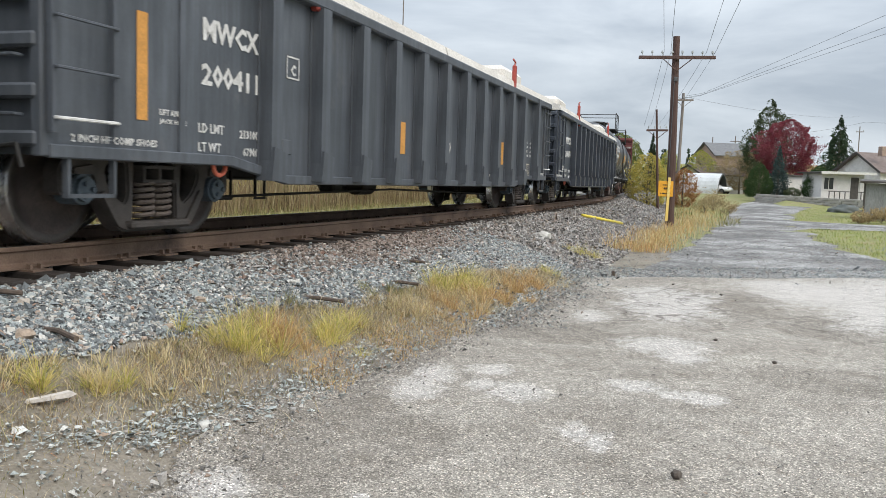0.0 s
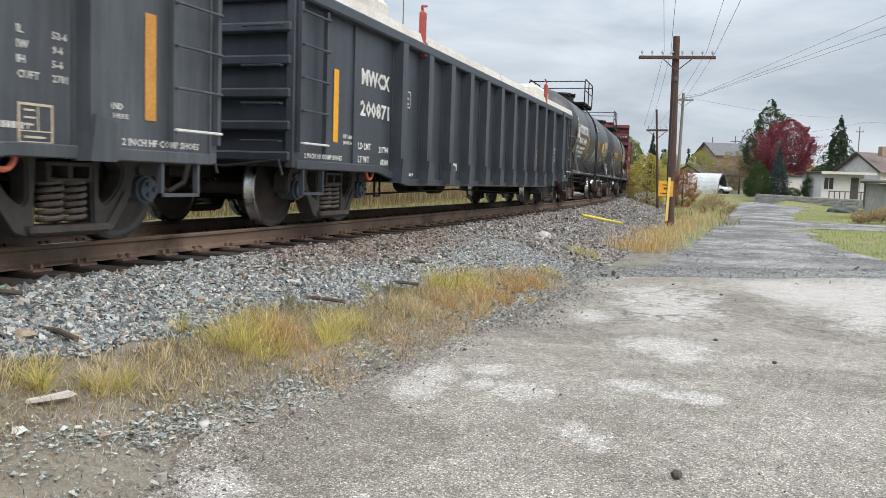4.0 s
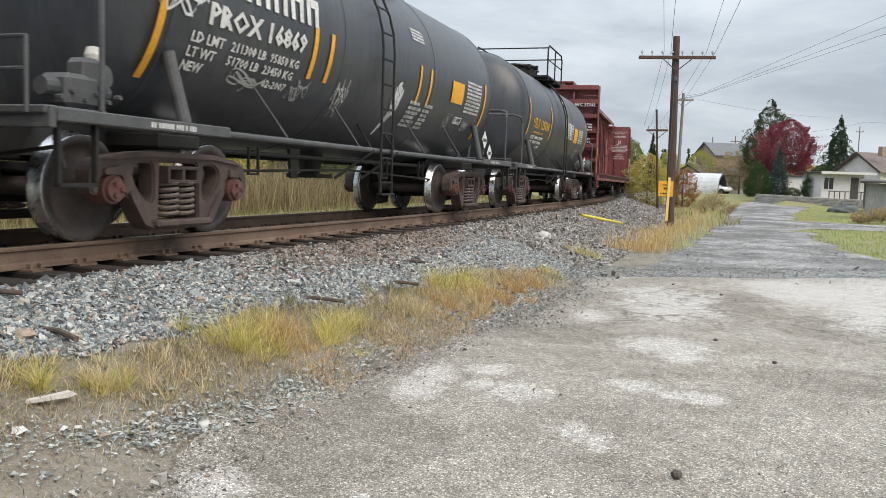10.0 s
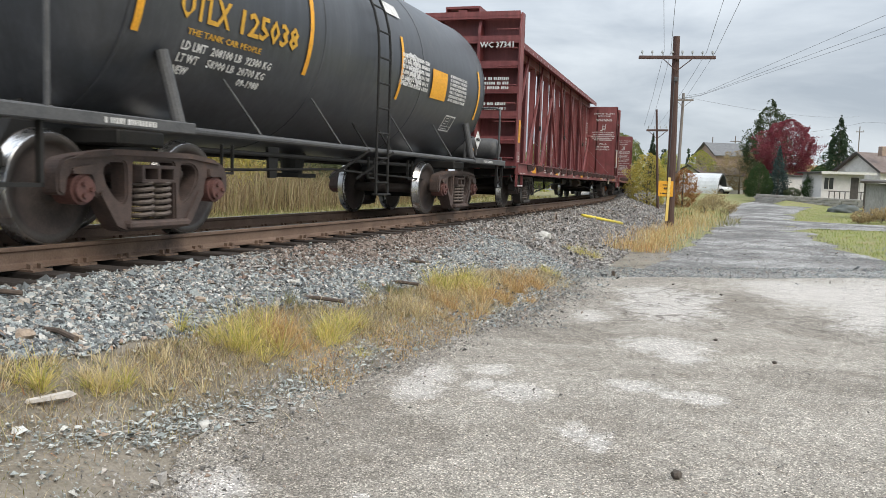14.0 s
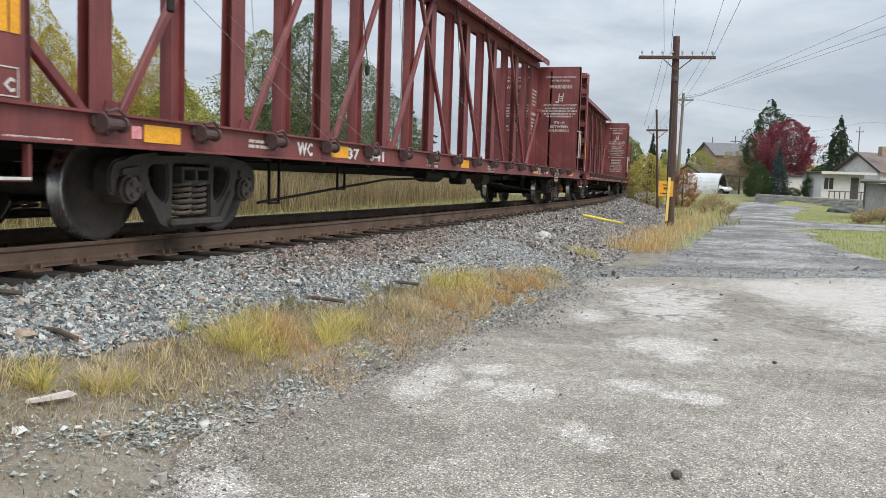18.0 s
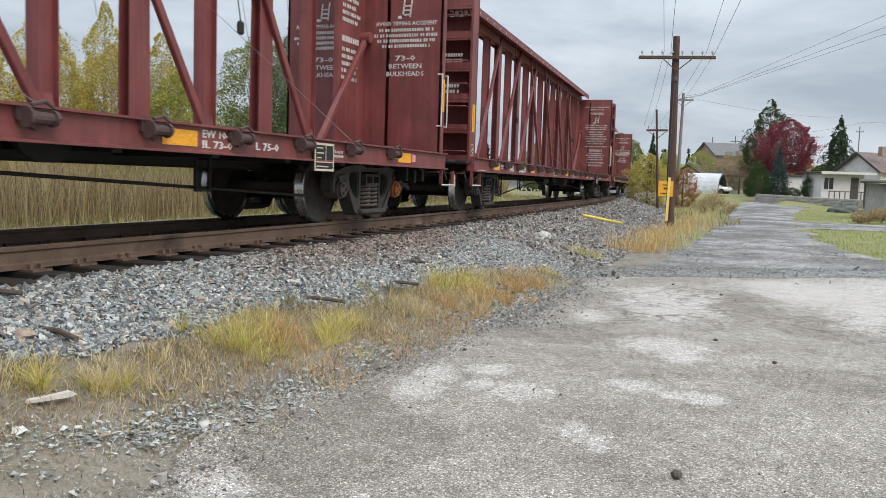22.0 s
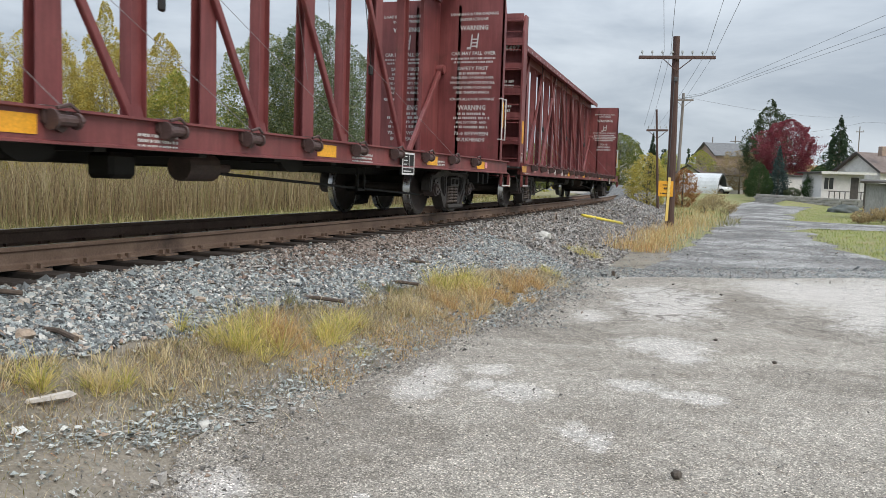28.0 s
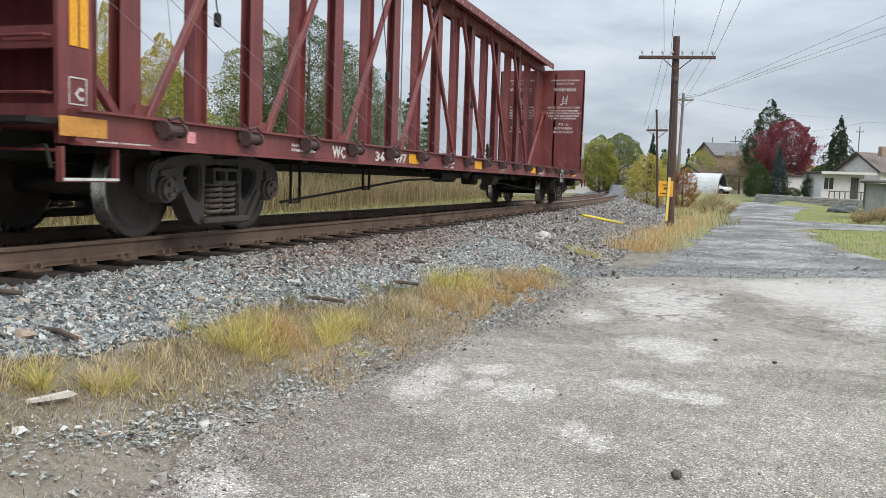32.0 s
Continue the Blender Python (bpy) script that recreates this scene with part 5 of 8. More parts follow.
def ground_z(x, y):
    s, off = track_frame(x, y)
    a = abs(off)
    if off >= 0:
        z = step([(0, BED_TOP), (0.9, BED_TOP), (1.15, BED_TOP + 0.012), (1.5, BED_TOP - 0.005), (2.4, 0.36), (3.0, 0.16), (3.5, 0.015), (3.9, 0.0), (1e9, 0.0)], a)
        z += 0.9 * min(1.0, max(0.0, (y - 42) / 42)) ** 1.4
        z += max(0.0, math.hypot(x, y) - 130) * 0.03
        # the garden behind the stone wall is filled up
        back = (x - 25.6) * 0.82 + (y - 68.0) * 0.572
        runs = (x - 25.6) * 0.572 - (y - 68.0) * 0.82
        if back > 0 and runs > -0.6 and runs < 12.5:
            z = max(z, 0.9 * min(1.0, (back - 0.05) / 0.35) * min(1.0, (runs + 0.6) / 0.5))
    else:
        z = step([(0, BED_TOP), (1.6, BED_TOP - 0.02), (3.4, -0.1), (6.0, -0.3), (60.0, -0.3), (1e9, -0.3)], a)
        z += max(0.0, a - 70) * 0.02
    return z + 0.02 * noise.noise((x * 0.7, y * 0.7, 0.0))


def ballast_edge(s):
    """How far the crushed stone reaches out from the track."""
    return step([(-20, 2.1), (-2.9, 2.2), (-2.5, 2.4), (-1.4, 2.42), (-0.6, 2.28), (1.1, 2.6), (3.2, 2.6), (5.5, 2.85), (7.7, 3.6), (14, 3.6), (30, 3.9), (1e9, 4.2)], s)


def grid_lines(near, far, lo, hi, grow=1.07):
    """Lines that grow apart with distance."""
    side = []
    for end, sg in ((hi, 1), (-lo, -1)):
        v, st, out = 0.0, near, []
        while v < end:
            v += st
            st = min(far, st * grow)
            out.append(sg * v)
        side.append(out)
    return side[1][::-1] + [0.0] + side[0]


def plan(s, o):
    """A place by metres along and beside the track, going on straight far away."""
    k = min(max(s, -150.0), 260.0)
    x, y, th = along(k, o)
    return x - math.sin(th) * (s - k), y + math.cos(th) * (s - k)


M_DIRT = surface("gravelly_dirt", (0.18, 0.157, 0.122), (0.28, 0.248, 0.203), 1.6, 48, 0.95, bump=0.8, depth=0.02, grime=(0.12, 0.108, 0.07), grime_scale=1.3, grime_at=0.52)
M_BALLASTBED = surface("ballast_bed", (0.1, 0.1, 0.1), (0.2, 0.202, 0.2), 14, 60, 0.95, bump=1.0, depth=0.05, grime=(0.1, 0.075, 0.06), grime_scale=1.1, grime_at=0.58)
M_FIELD = surface("dry_field", (0.17, 0.15, 0.07), (0.26, 0.22, 0.11), 0.4, 30, 0.95, bump=0.8, depth=0.05, grime=(0.1, 0.14, 0.04), grime_scale=0.3, grime_at=0.5)
M_LAWN = surface("mixed_grass_verge", (0.17, 0.19, 0.06), (0.28, 0.265, 0.115), 0.5, 30, 0.95, bump=0.8, depth=0.05, grime=(0.25, 0.2, 0.12), grime_scale=0.5, grime_at=0.55)


def build_ground():
    ss = grid_lines(0.4, 80, -260, 1500)
    oo = grid_lines(0.22, 80, -900, 1300)
    V, F, mats = [], [], []
    for s in ss:
        for o in oo:
            x, y = plan(s, o)
            V.append((x, y, ground_z(x, y) - 0.01))
    n = len(oo)
    for i in range(len(ss) - 1):
        for j in range(n - 1):
            F.append((i * n + j, i * n + j + 1, (i + 1) * n + j + 1, (i + 1) * n + j))
            o, s = (oo[j] + oo[j + 1]) / 2, (ss[i] + ss[i + 1]) / 2
            if o < -3.2:
                mats.append(2)
            elif o < ballast_edge(s) + 0.12 * noise.noise((s, o, 3)):
                mats.append(1)
            elif s < 13 and o < 14:
                mats.append(0)
            else:
                mats.append(3)
    g = pieces("ground", V, F, [M_DIRT, M_BALLASTBED, M_FIELD, M_LAWN], True)
    g.data.polygons.foreach_set("material_index", mats)
    return tagged(g, "gravelly ground with dry grass verges beside the track", "ground", kind="structure")


build_ground()


def ribbon(name, s_list, edges, material, label, category, lift, cross=40):
    """A paved sheet between two edges beside the track, on top of the ground."""
    V, F = [], []
    for s in s_list:
        a, b = edges(s)
        for k in range(cross + 1):
            o = a + (b - a) * (k / cross) ** 1.6
            x, y = plan(s + (0.63 * (o - 4.25) if name == "pavement" else 0.0), o)
            V.append((x, y, max(ground_z(x, y), -0.01) + lift))
    n = cross + 1
    for i in range(len(s_list) - 1):
        for j in range(cross):
            F.append((i * n + j, i * n + j + 1, (i + 1) * n + j + 1, (i + 1) * n + j))
    return tagged(pieces(name, V, F, material, True), label, category, kind="structure")


def add_vec(N, L, a, b):
    n = N.new("ShaderNodeVectorMath")
    L.new(a, n.inputs[0])
    L.new(b, n.inputs[1])
    return n.outputs[0]


def warp_node(N, L, tc, scale, reach, detail=6.0):
    """A wandering shift of the plan, reach metres either way."""
    w = N.new("ShaderNodeTexNoise")
    w.inputs["Scale"].default_value, w.inputs["Detail"].default_value, w.inputs["Roughness"].default_value = scale, detail, 0.65
    L.new(tc, w.inputs["Vector"])
    m = N.new("ShaderNodeVectorMath")
    m.operation = "MULTIPLY_ADD"
    m.inputs[1].default_value, m.inputs[2].default_value = (4 * reach, 4 * reach, 0), (-2 * reach, -2 * reach, 0)
    L.new(w.outputs["Color"], m.inputs[0])
    return add_vec(N, L, tc, m.outputs[0])


def spots_node(N, L, tc, spots, grow):
    """One at the middle of each given spot, falling to nothing at its rim."""
    best = None
    for cx, cy, rx, ry, turn in spots:
        mp = N.new("ShaderNodeMapping")
        mp.vector_type = "TEXTURE"
        mp.inputs["Location"].default_value = (cx, cy, 0.01)
        mp.inputs["Rotation"].default_value = (0, 0, turn)
        mp.inputs["Scale"].default_value = (rx * grow, ry * grow, 40)
        L.new(tc, mp.inputs[0])
        gr = N.new("ShaderNodeTexGradient")
        gr.gradient_type = "SPHERICAL"
        L.new(mp.outputs[0], gr.inputs[0])
        best = gr.outputs["Fac"] if best is None else math_node(N, L, "MAXIMUM", best, gr.outputs["Fac"])
    return best


def math_node(N, L, op, a, b):
    n = N.new("ShaderNodeMath")
    n.operation = op
    for k, v in enumerate((a, b)):
        if isinstance(v, (int, float)):
            n.inputs[k].default_value = v
        else:
            L.new(v, n.inputs[k])
    return n.outputs[0]


def asphalt(name, dark, light, chips, worn, spots=(), big_spots=(), dark_spots=(), scale=105.0, depth=0.006):
    """Old asphalt: stone chips in a grey binder, broad stains, cracks, and bare patches worn through at given spots."""
    m, N, L, P = nodes_of(name)
    tc = N.new("ShaderNodeTexCoord").outputs["Object"]
    col = ramp_node(N, L, noise_node(N, L, tc, 0.45, 7.0, 0.68), [(0.34, dark), (0.66, light)])
    vo = N.new("ShaderNodeTexVoronoi")
    vo.inputs["Scale"].default_value = scale
    L.new(tc, vo.inputs["Vector"])
    sep = N.new("ShaderNodeSeparateColor")
    L.new(vo.outputs["Color"], sep.inputs[0])
    chip = ramp_node(N, L, sep.outputs[0], [(0.0, (0.42,) * 3), (0.25, (0.74,) * 3), (0.6, (0.98,) * 3), (0.84, (1.22,) * 3), (0.95, (chips * 1.1,) * 3)])
    pits = ramp_node(N, L, noise_node(N, L, tc, 60.0, 3.0, 0.7), [(0.3, (0.62,) * 3), (0.5, (1.02,) * 3), (0.75, (1.16,) * 3)])
    mid = ramp_node(N, L, noise_node(N, L, tc, 7.0, 8.0, 0.72), [(0.34, (0.8,) * 3), (0.66, (1.14,) * 3)])
    chip = mix_node(N, L, 1.0, mix_node(N, L, 1.0, chip, pits, "MULTIPLY"), mid, "MULTIPLY")
    tone = ramp_node(N, L, noise_node(N, L, tc, 1.5, 7.0, 0.7), [(0.36, (0.84, 0.825, 0.81)), (0.62, (1.1, 1.1, 1.1))])
    col = mix_node(N, L, 1.0, mix_node(N, L, 1.0, col, tone, "MULTIPLY"), chip, "MULTIPLY")
    if spots:
        near = warp_node(N, L, tc, 5.0, 0.07)
        wide_ = warp_node(N, L, tc, 1.2, 0.32, 9.0)
        frayed = math_node(N, L, "ADD", math_node(N, L, "MULTIPLY", noise_node(N, L, tc, 8.0, 8.0, 0.8), 1.5), math_node(N, L, "MULTIPLY", noise_node(N, L, tc, 42.0, 4.0, 0.75), 0.7))
        shade = math_node(N, L, "ADD", spots_node(N, L, wide_, dark_spots, 1.7), math_node(N, L, "MULTIPLY", frayed, 0.24))
        col = mix_node(N, L, ramp_node(N, L, shade, [(0.55, (0, 0, 0)), (0.68, (1, 1, 1))]), col, mix_node(N, L, 1.0, col, (0.8, 0.79, 0.78), "MULTIPLY"))
        best = math_node(N, L, "MAXIMUM", spots_node(N, L, near, spots, 1.9), spots_node(N, L, wide_, big_spots, 1.6))
        ragged = math_node(N, L, "MULTIPLY", math_node(N, L, "ADD", frayed, best), 0.5)
        w = ramp_node(N, L, ragged, [(0.735, (0, 0, 0)), (0.79, (0.55,) * 3), (0.9, (0.95,) * 3)])
        pale = mix_node(N, L, 1.0, mix_node(N, L, 0.2, chip, (1, 1, 1)), worn, "MULTIPLY")
        col = mix_node(N, L, w, col, pale)
        # cracks, as the binder breaks up
        for sc, wd, at, seedshift in ((0.9, 0.02, 0.36, wide_), (2.2, 0.032, 0.46, near)):
            ck = N.new("ShaderNodeTexVoronoi")
            ck.feature = "DISTANCE_TO_EDGE"
            ck.inputs["Scale"].default_value = sc
            L.new(seedshift, ck.inputs["Vector"])
            line = ramp_node(N, L, ck.outputs["Distance"], [(0.0, (1, 1, 1)), (wd, (0, 0, 0))])
            some = ramp_node(N, L, math_node(N, L, "MULTIPLY", math_node(N, L, "ADD", noise_node(N, L, tc, 1.1, 5.0), spots_node(N, L, tc, ((2.9, 10.6, 1.3, 2.6, -0.27), (4.6, 9.0, 1.5, 1.3, -0.4)), 1.3)), 0.5), [(at, (0, 0, 0)), (at + 0.07, (0.85,) * 3)])
            col = mix_node(N, L, mix_node(N, L, 1.0, line, some, "MULTIPLY"), col, (0.12, 0.107, 0.092))
    else:
        w = ramp_node(N, L, noise_node(N, L, tc, 0.32, 10.0, 0.76), [(0.47, (0, 0, 0)), (0.58, (1, 1, 1))])
        col = mix_node(N, L, w, col, mix_node(N, L, 1.0, worn, chip, "MULTIPLY"))
    st = ramp_node(N, L, noise_node(N, L, tc, 2.9, 8.0, 0.72), [(0.57, (1.0,) * 3), (0.7, (0.78, 0.75, 0.715))])
    col = mix_node(N, L, 1.0, col, st, "MULTIPLY")
    L.new(col, P.inputs["Base Color"])
    P.inputs["Roughness"].default_value = 0.9
    P.inputs["Specular IOR Level"].default_value = 0.3
    bn = N.new("ShaderNodeBump")
    bn.inputs["Strength"].default_value, bn.inputs["Distance"].default_value = 0.8, depth
    L.new(vo.outputs["Distance"], bn.inputs["Height"])
    L.new(bn.outputs[0], P.inputs["Normal"])
    return m


# bare patches of the pavement: place, half-widths, turn
BARE = (
    (-0.16, 5.73, 0.18, 0.32, 0.03), (-0.03, 6.23, 0.15, 0.33, 0.0), (0.41, 6.42, 0.18, 0.18, -0.06), (0.31, 5.95, 0.11, 0.2, -0.05), (0.57, 5.76, 0.2, 0.26, -0.1),
    (2.11, 7.61, 0.39, 0.4, -0.27), (2.14, 7.17, 0.21, 0.31, -0.29), (1.45, 6.02, 0.2, 0.18, -0.24), (1.87, 5.72, 0.15, 0.2, -0.32), (1.68, 5.78, 0.1, 0.15, -0.28),
    (0.83, 4.83, 0.08, 0.2, -0.17), (0.95, 4.66, 0.07, 0.15, -0.2), (-1.05, 3.79, 0.16, 0.22, 0.27), (-0.35, 3.72, 0.06, 0.05, 0.1), (1.71, 9.28, 0.2, 0.41, -0.18))
BARE_WIDE = ((2.82, 10.05, 0.64, 1.3, -0.27), (2.9, 11.33, 0.5, 1.0, -0.25), (3.3, 10.9, 0.4, 1.0, -0.3), (5.75, 11.9, 1.25, 2.0, -0.45), (5.4, 9.9, 0.7, 1.8, -0.49), (5.6, 12.6, 1.2, 1.0, -0.4), (7.2, 12.2, 1.6, 2.4, -0.5))
DARK_SPOTS = ((3.98, 10.6, 0.42, 1.3, -0.38), (4.25, 8.8, 0.6, 0.7, -0.45), (1.0, 8.0, 0.7, 0.5, -0.1), (-0.5, 4.6, 0.45, 0.7, 0.1), (-0.82, 4.5, 0.3, 0.9, 0.2), (-0.6, 5.5, 0.32, 0.6, 0.1), (-0.3, 6.6, 0.25, 0.5, 0.0), (3.2, 6.4, 0.6, 0.5, -0.4))
M_PAVE = asphalt("old_pavement", (0.285, 0.262, 0.228), (0.365, 0.339, 0.3), 2.0, (0.49, 0.464, 0.434), BARE, BARE_WIDE, DARK_SPOTS, 120.0)
M_LANE = asphalt("gravelly_lane", (0.12, 0.12, 0.12), (0.22, 0.216, 0.21), 1.6, (0.35, 0.345, 0.338), scale=48.0, depth=0.01)

ribbon("pavement", [-16 + 0.125 * k for k in range(185)],
       lambda s: (step([(-20, 4.2), (-3.3, 3.62), (-2.4, 3.4), (-1.6, 3.33), (-0.2, 3.52), (0.9, 3.55), (2.7, 4.0), (9, 4.0)], s) + 0.12 * noise.noise((s * 0.9, 0, 5)) + 0.12 * noise.noise((s * 3.1, 0, 6)) + 0.05 * noise.noise((s * 9, 0, 7)), 40.0),
       M_PAVE, "pale worn grey asphalt apron with bare patches", "pavement", 0.012)
ribbon("road", [7.05 + 0.3 * k for k in range(220)],
       lambda s: (step([(0, 4.1), (9, 4.6), (14.6, 5.05), (28, 6.05), (49.6, 7.9), (62, 10.2), (80, 17), (1e9, 20)], s) + 0.3 * noise.noise((s * 0.6, 0, 7)) + 0.2 * noise.noise((s * 2.1, 0, 7)),
                  step([(0, 34.0), (9.5, 30.0), (12.6, 10.4), (14.5, 9.1), (21, 8.75), (29, 9.3), (30.5, 14), (36, 15), (37.5, 10.0), (49, 11.8), (62, 15.5), (80, 24), (1e9, 30)], s) + 0.5 * noise.noise((s * 0.5, 0, 8)) + 0.3 * noise.noise((s * 1.9, 0, 9))),
       M_LANE, "grey gravelly back lane bending past the houses", "road", 0.006)


# ---- the track ----
def build_rail(off):
    h = [(0.075, 0), (0.075, 0.012), (0.02, 0.03), (0.009, 0.045), (0.009, 0.128), (0.034, 0.142), (0.036, 0.165), (0.03, 0.175)]
    prof = h + [(-x, z) for x, z in reversed(h)]
    bm = B()
    rings = []
    for k in range(-60, 201):
        x, y, th = along(k * 1.0, off)
        rings.append([bm.verts.new((x + w * math.cos(th), y + w * math.sin(th), RAIL_Z - 0.175 + z)) for w, z in prof])
    n = len(prof)
    for p, q in zip(rings, rings[1:]):
        for i in range(n):
            j = (i + 1) % n
            f = bm.faces.new((p[i], q[i], q[j], p[j]))
            f.material_index = 1 if i == 7 else 0
    bmesh.ops.recalc_face_normals(bm, faces=bm.faces)
    return tagged(part("rail", bm, [M_RAIL, M_RAILTOP]), "rust-brown steel running rail with a worn head", "rail", "rails of the track", "structure")


build_rail(0.7525)
build_rail(-0.7525)


def build_ties():
    rnd = random.Random(5)

    def tie_bm():
        return box(B(), 0, 0, -0.085, 0.23, 2.6, 0.17, 0.012)

    def plate_bm():
        bm = B()
        box(bm, 0, 0, 0.008, 0.19, 0.36, 0.016)
        for a in (-1, 1):
            for b in (-1, 1):
                box(bm, a * 0.05, b * 0.1, 0.03, 0.025, 0.04, 0.05)
        box(bm, 0.14, 0.09, -0.0, 0.03, 0.05, 0.06)
        return bm
    for k in range(150):
        s = -12 + 0.53 * k
        x, y, th = along(s, rnd.uniform(-0.04, 0.04))
        t = mesh_part("railroad_tie", shared("tie", tie_bm), M_TIE)
        t.matrix_basis = pose(x, y, RAIL_Z - 0.187, 0, 0, math.degrees(th) + 90 + rnd.uniform(-1.5, 1.5))
        tagged(t, "dark creosoted wooden railroad tie in ballast", "railroad tie", "ties of the track")
        for sy in (-1, 1):
            p = mesh_part("tie_plate", shared("tie_plate", plate_bm), M_RAIL, t)
            p.matrix_basis = pose(0, sy * 0.7525, 0)
    V, F = [], []
    for k in range(230):
        x, y, th = along(67.6 + 0.53 * k)
        d, n = Vector((-math.sin(th), math.cos(th), 0)), Vector((math.cos(th), math.sin(th), 0))
        b = len(V)
        for a in (-0.115, 0.115):
            for c in (-1.3, 1.3):
                for z in (-0.36, -0.19):
                    V.append(Vector((x, y, RAIL_Z + z)) + d * a + n * c)
        F += [(b, b + 1, b + 3, b + 2), (b + 4, b + 6, b + 7, b + 5), (b + 1, b + 5, b + 7, b + 3), (b, b + 2, b + 6, b + 4), (b + 2, b + 3, b + 7, b + 6), (b, b + 4, b + 5, b + 1)]
    tagged(pieces("far_ties", V, F, M_TIE), "dark wooden ties of the track far off", "railroad tie", kind="stuff")


# ---- loose stone ----
# stones lie sunk in the bed: only what stands out of it is built
OCT = np.array([(1, 0, -0.35), (-1, 0, -0.35), (0, 1, -0.35), (0, -1, -0.35), (0, 0, 1)], dtype=np.float32)
OCTF = np.array([(0, 2, 4), (2, 1, 4), (1, 3, 4), (3, 0, 4)], dtype=np.int32)


# a broken block: four corners in the bed, three on top
BLOCK = np.array([(1, -0.1, -0.3), (0.1, 1, -0.3), (-1, 0.1, -0.3), (-0.1, -1, -0.3), (0.5, 0.45, 0.75), (-0.62, 0.2, 0.7), (-0.05, -0.6, 0.72)], dtype=np.float32)
BLOCKF = np.array([(0, 1, 4), (1, 2, 5), (1, 5, 4), (2, 3, 6), (2, 6, 5), (3, 0, 4), (3, 4, 6), (4, 5, 6)], dtype=np.int32)


def stones(name, places, sizes, material, label, seed, flat=0.55, category="gravel", tilt=0.45, block=False):
    """Broken stones: flaky angular blocks, each lying its own way."""
    rng = np.random.default_rng(seed)
    n = len(places)
    base, bf = (BLOCK, BLOCKF) if block else (OCT, OCTF)
    v = base[None] + rng.normal(0, 0.22 if block else 0.3, (n, len(base), 3)).astype(np.float32)
    v *= np.asarray(sizes, dtype=np.float32)[:, None, None] * rng.uniform(0.55, 1.35, (n, 1, 3)).astype(np.float32) * np.array([1.2, 0.9, flat], dtype=np.float32)
    a = np.stack([rng.normal(0, tilt, n), rng.normal(0, tilt, n), rng.uniform(0, 6.283, n)], -1)
    ca, sa = np.cos(a), np.sin(a)
    x, y, z = v[..., 0], v[..., 1], v[..., 2]
    y, z = y * ca[:, :1] - z * sa[:, :1], y * sa[:, :1] + z * ca[:, :1]
    x, z = x * ca[:, 1:2] - z * sa[:, 1:2], x * sa[:, 1:2] + z * ca[:, 1:2]
    x, y = x * ca[:, 2:] - y * sa[:, 2:], x * sa[:, 2:] + y * ca[:, 2:]
    v = np.stack([x, y, z], -1) + np.asarray(places, dtype=np.float32)[:, None, :]
    f = bf[None] + (np.arange(n, dtype=np.int32) * len(base))[:, None, None]
    return tagged(pieces(name, v.reshape(-1, 3), f.reshape(-1, 3), material), label, category, kind="stuff")


def strew(n, s0, s1, o0, o1, seed, lift=0.3, size=0.03, spread=0.4, keep=None):
    rnd = random.Random(seed)
    P, S = [], []
    while len(P) < n:
        s, o = rnd.uniform(s0, s1), rnd.uniform(o0, o1)
        if keep and rnd.random() > keep(s, o):
            continue
        x, y = plan(s, o)
        r = size * math.exp(rnd.gauss(0, spread))
        P.append((x, y, ground_z(x, y) + r * lift))
        S.append(r)
    return P, S


M_STONE = scattered("crushed_stone", [(0.0, (0.07, 0.07, 0.073)), (0.22, (0.14, 0.155, 0.163)), (0.45, (0.255, 0.287, 0.293)), (0.66, (0.42, 0.46, 0.457)), (0.76, (0.17, 0.145, 0.125)), (0.87, (0.62, 0.61, 0.58)), (0.95, (0.38, 0.36, 0.32)), (1.0, (0.36, 0.23, 0.165))], 0.85)
M_STONEMIX = scattered("weathered_ballast", [(0.0, (0.08, 0.075, 0.07)), (0.3, (0.19, 0.18, 0.17)), (0.55, (0.31, 0.3, 0.29)), (0.75, (0.42, 0.415, 0.4)), (0.88, (0.25, 0.19, 0.15)), (1.0, (0.5, 0.48, 0.44))], 0.85)
M_STONEBROWN = scattered("rusty_stone", [(0.0, (0.05, 0.042, 0.037)), (0.4, (0.18, 0.146, 0.125)), (0.7, (0.3, 0.25, 0.22)), (0.88, (0.34, 0.315, 0.29)), (1.0, (0.2, 0.115, 0.085))], 0.85)
M_PEBBLE = scattered("pale_pebble", [(0.0, (0.1, 0.095, 0.09)), (0.4, (0.28, 0.265, 0.25)), (0.8, (0.48, 0.46, 0.43)), (1.0, (0.3, 0.22, 0.17))], 0.85)
M_FLAKE = scattered("grey_green_flakes", [(0.0, (0.15, 0.155, 0.145)), (0.4, (0.28, 0.31, 0.3)), (0.75, (0.43, 0.46, 0.445)), (0.93, (0.58, 0.58, 0.55)), (1.0, (0.32, 0.24, 0.18))], 0.85)


def rusty(s, o):
    """Where rust off the wheels has browned the stones."""
    return max(0.0, min(1.0, 1.25 - abs(s - 4.2) / 3.4) * min(1.0, max(0.0, (2.3 - o) * 1.6)) * 1.25 + 0.5 * noise.noise((s * 0.9, o * 1.4, 6)) - 0.1)


def on_bed(s, o):
    return min(1.0, max(0.0, (ballast_edge(s) + 0.25 * noise.noise((s * 1.7, o * 1.7, 9)) - o) * 5 + 0.3))


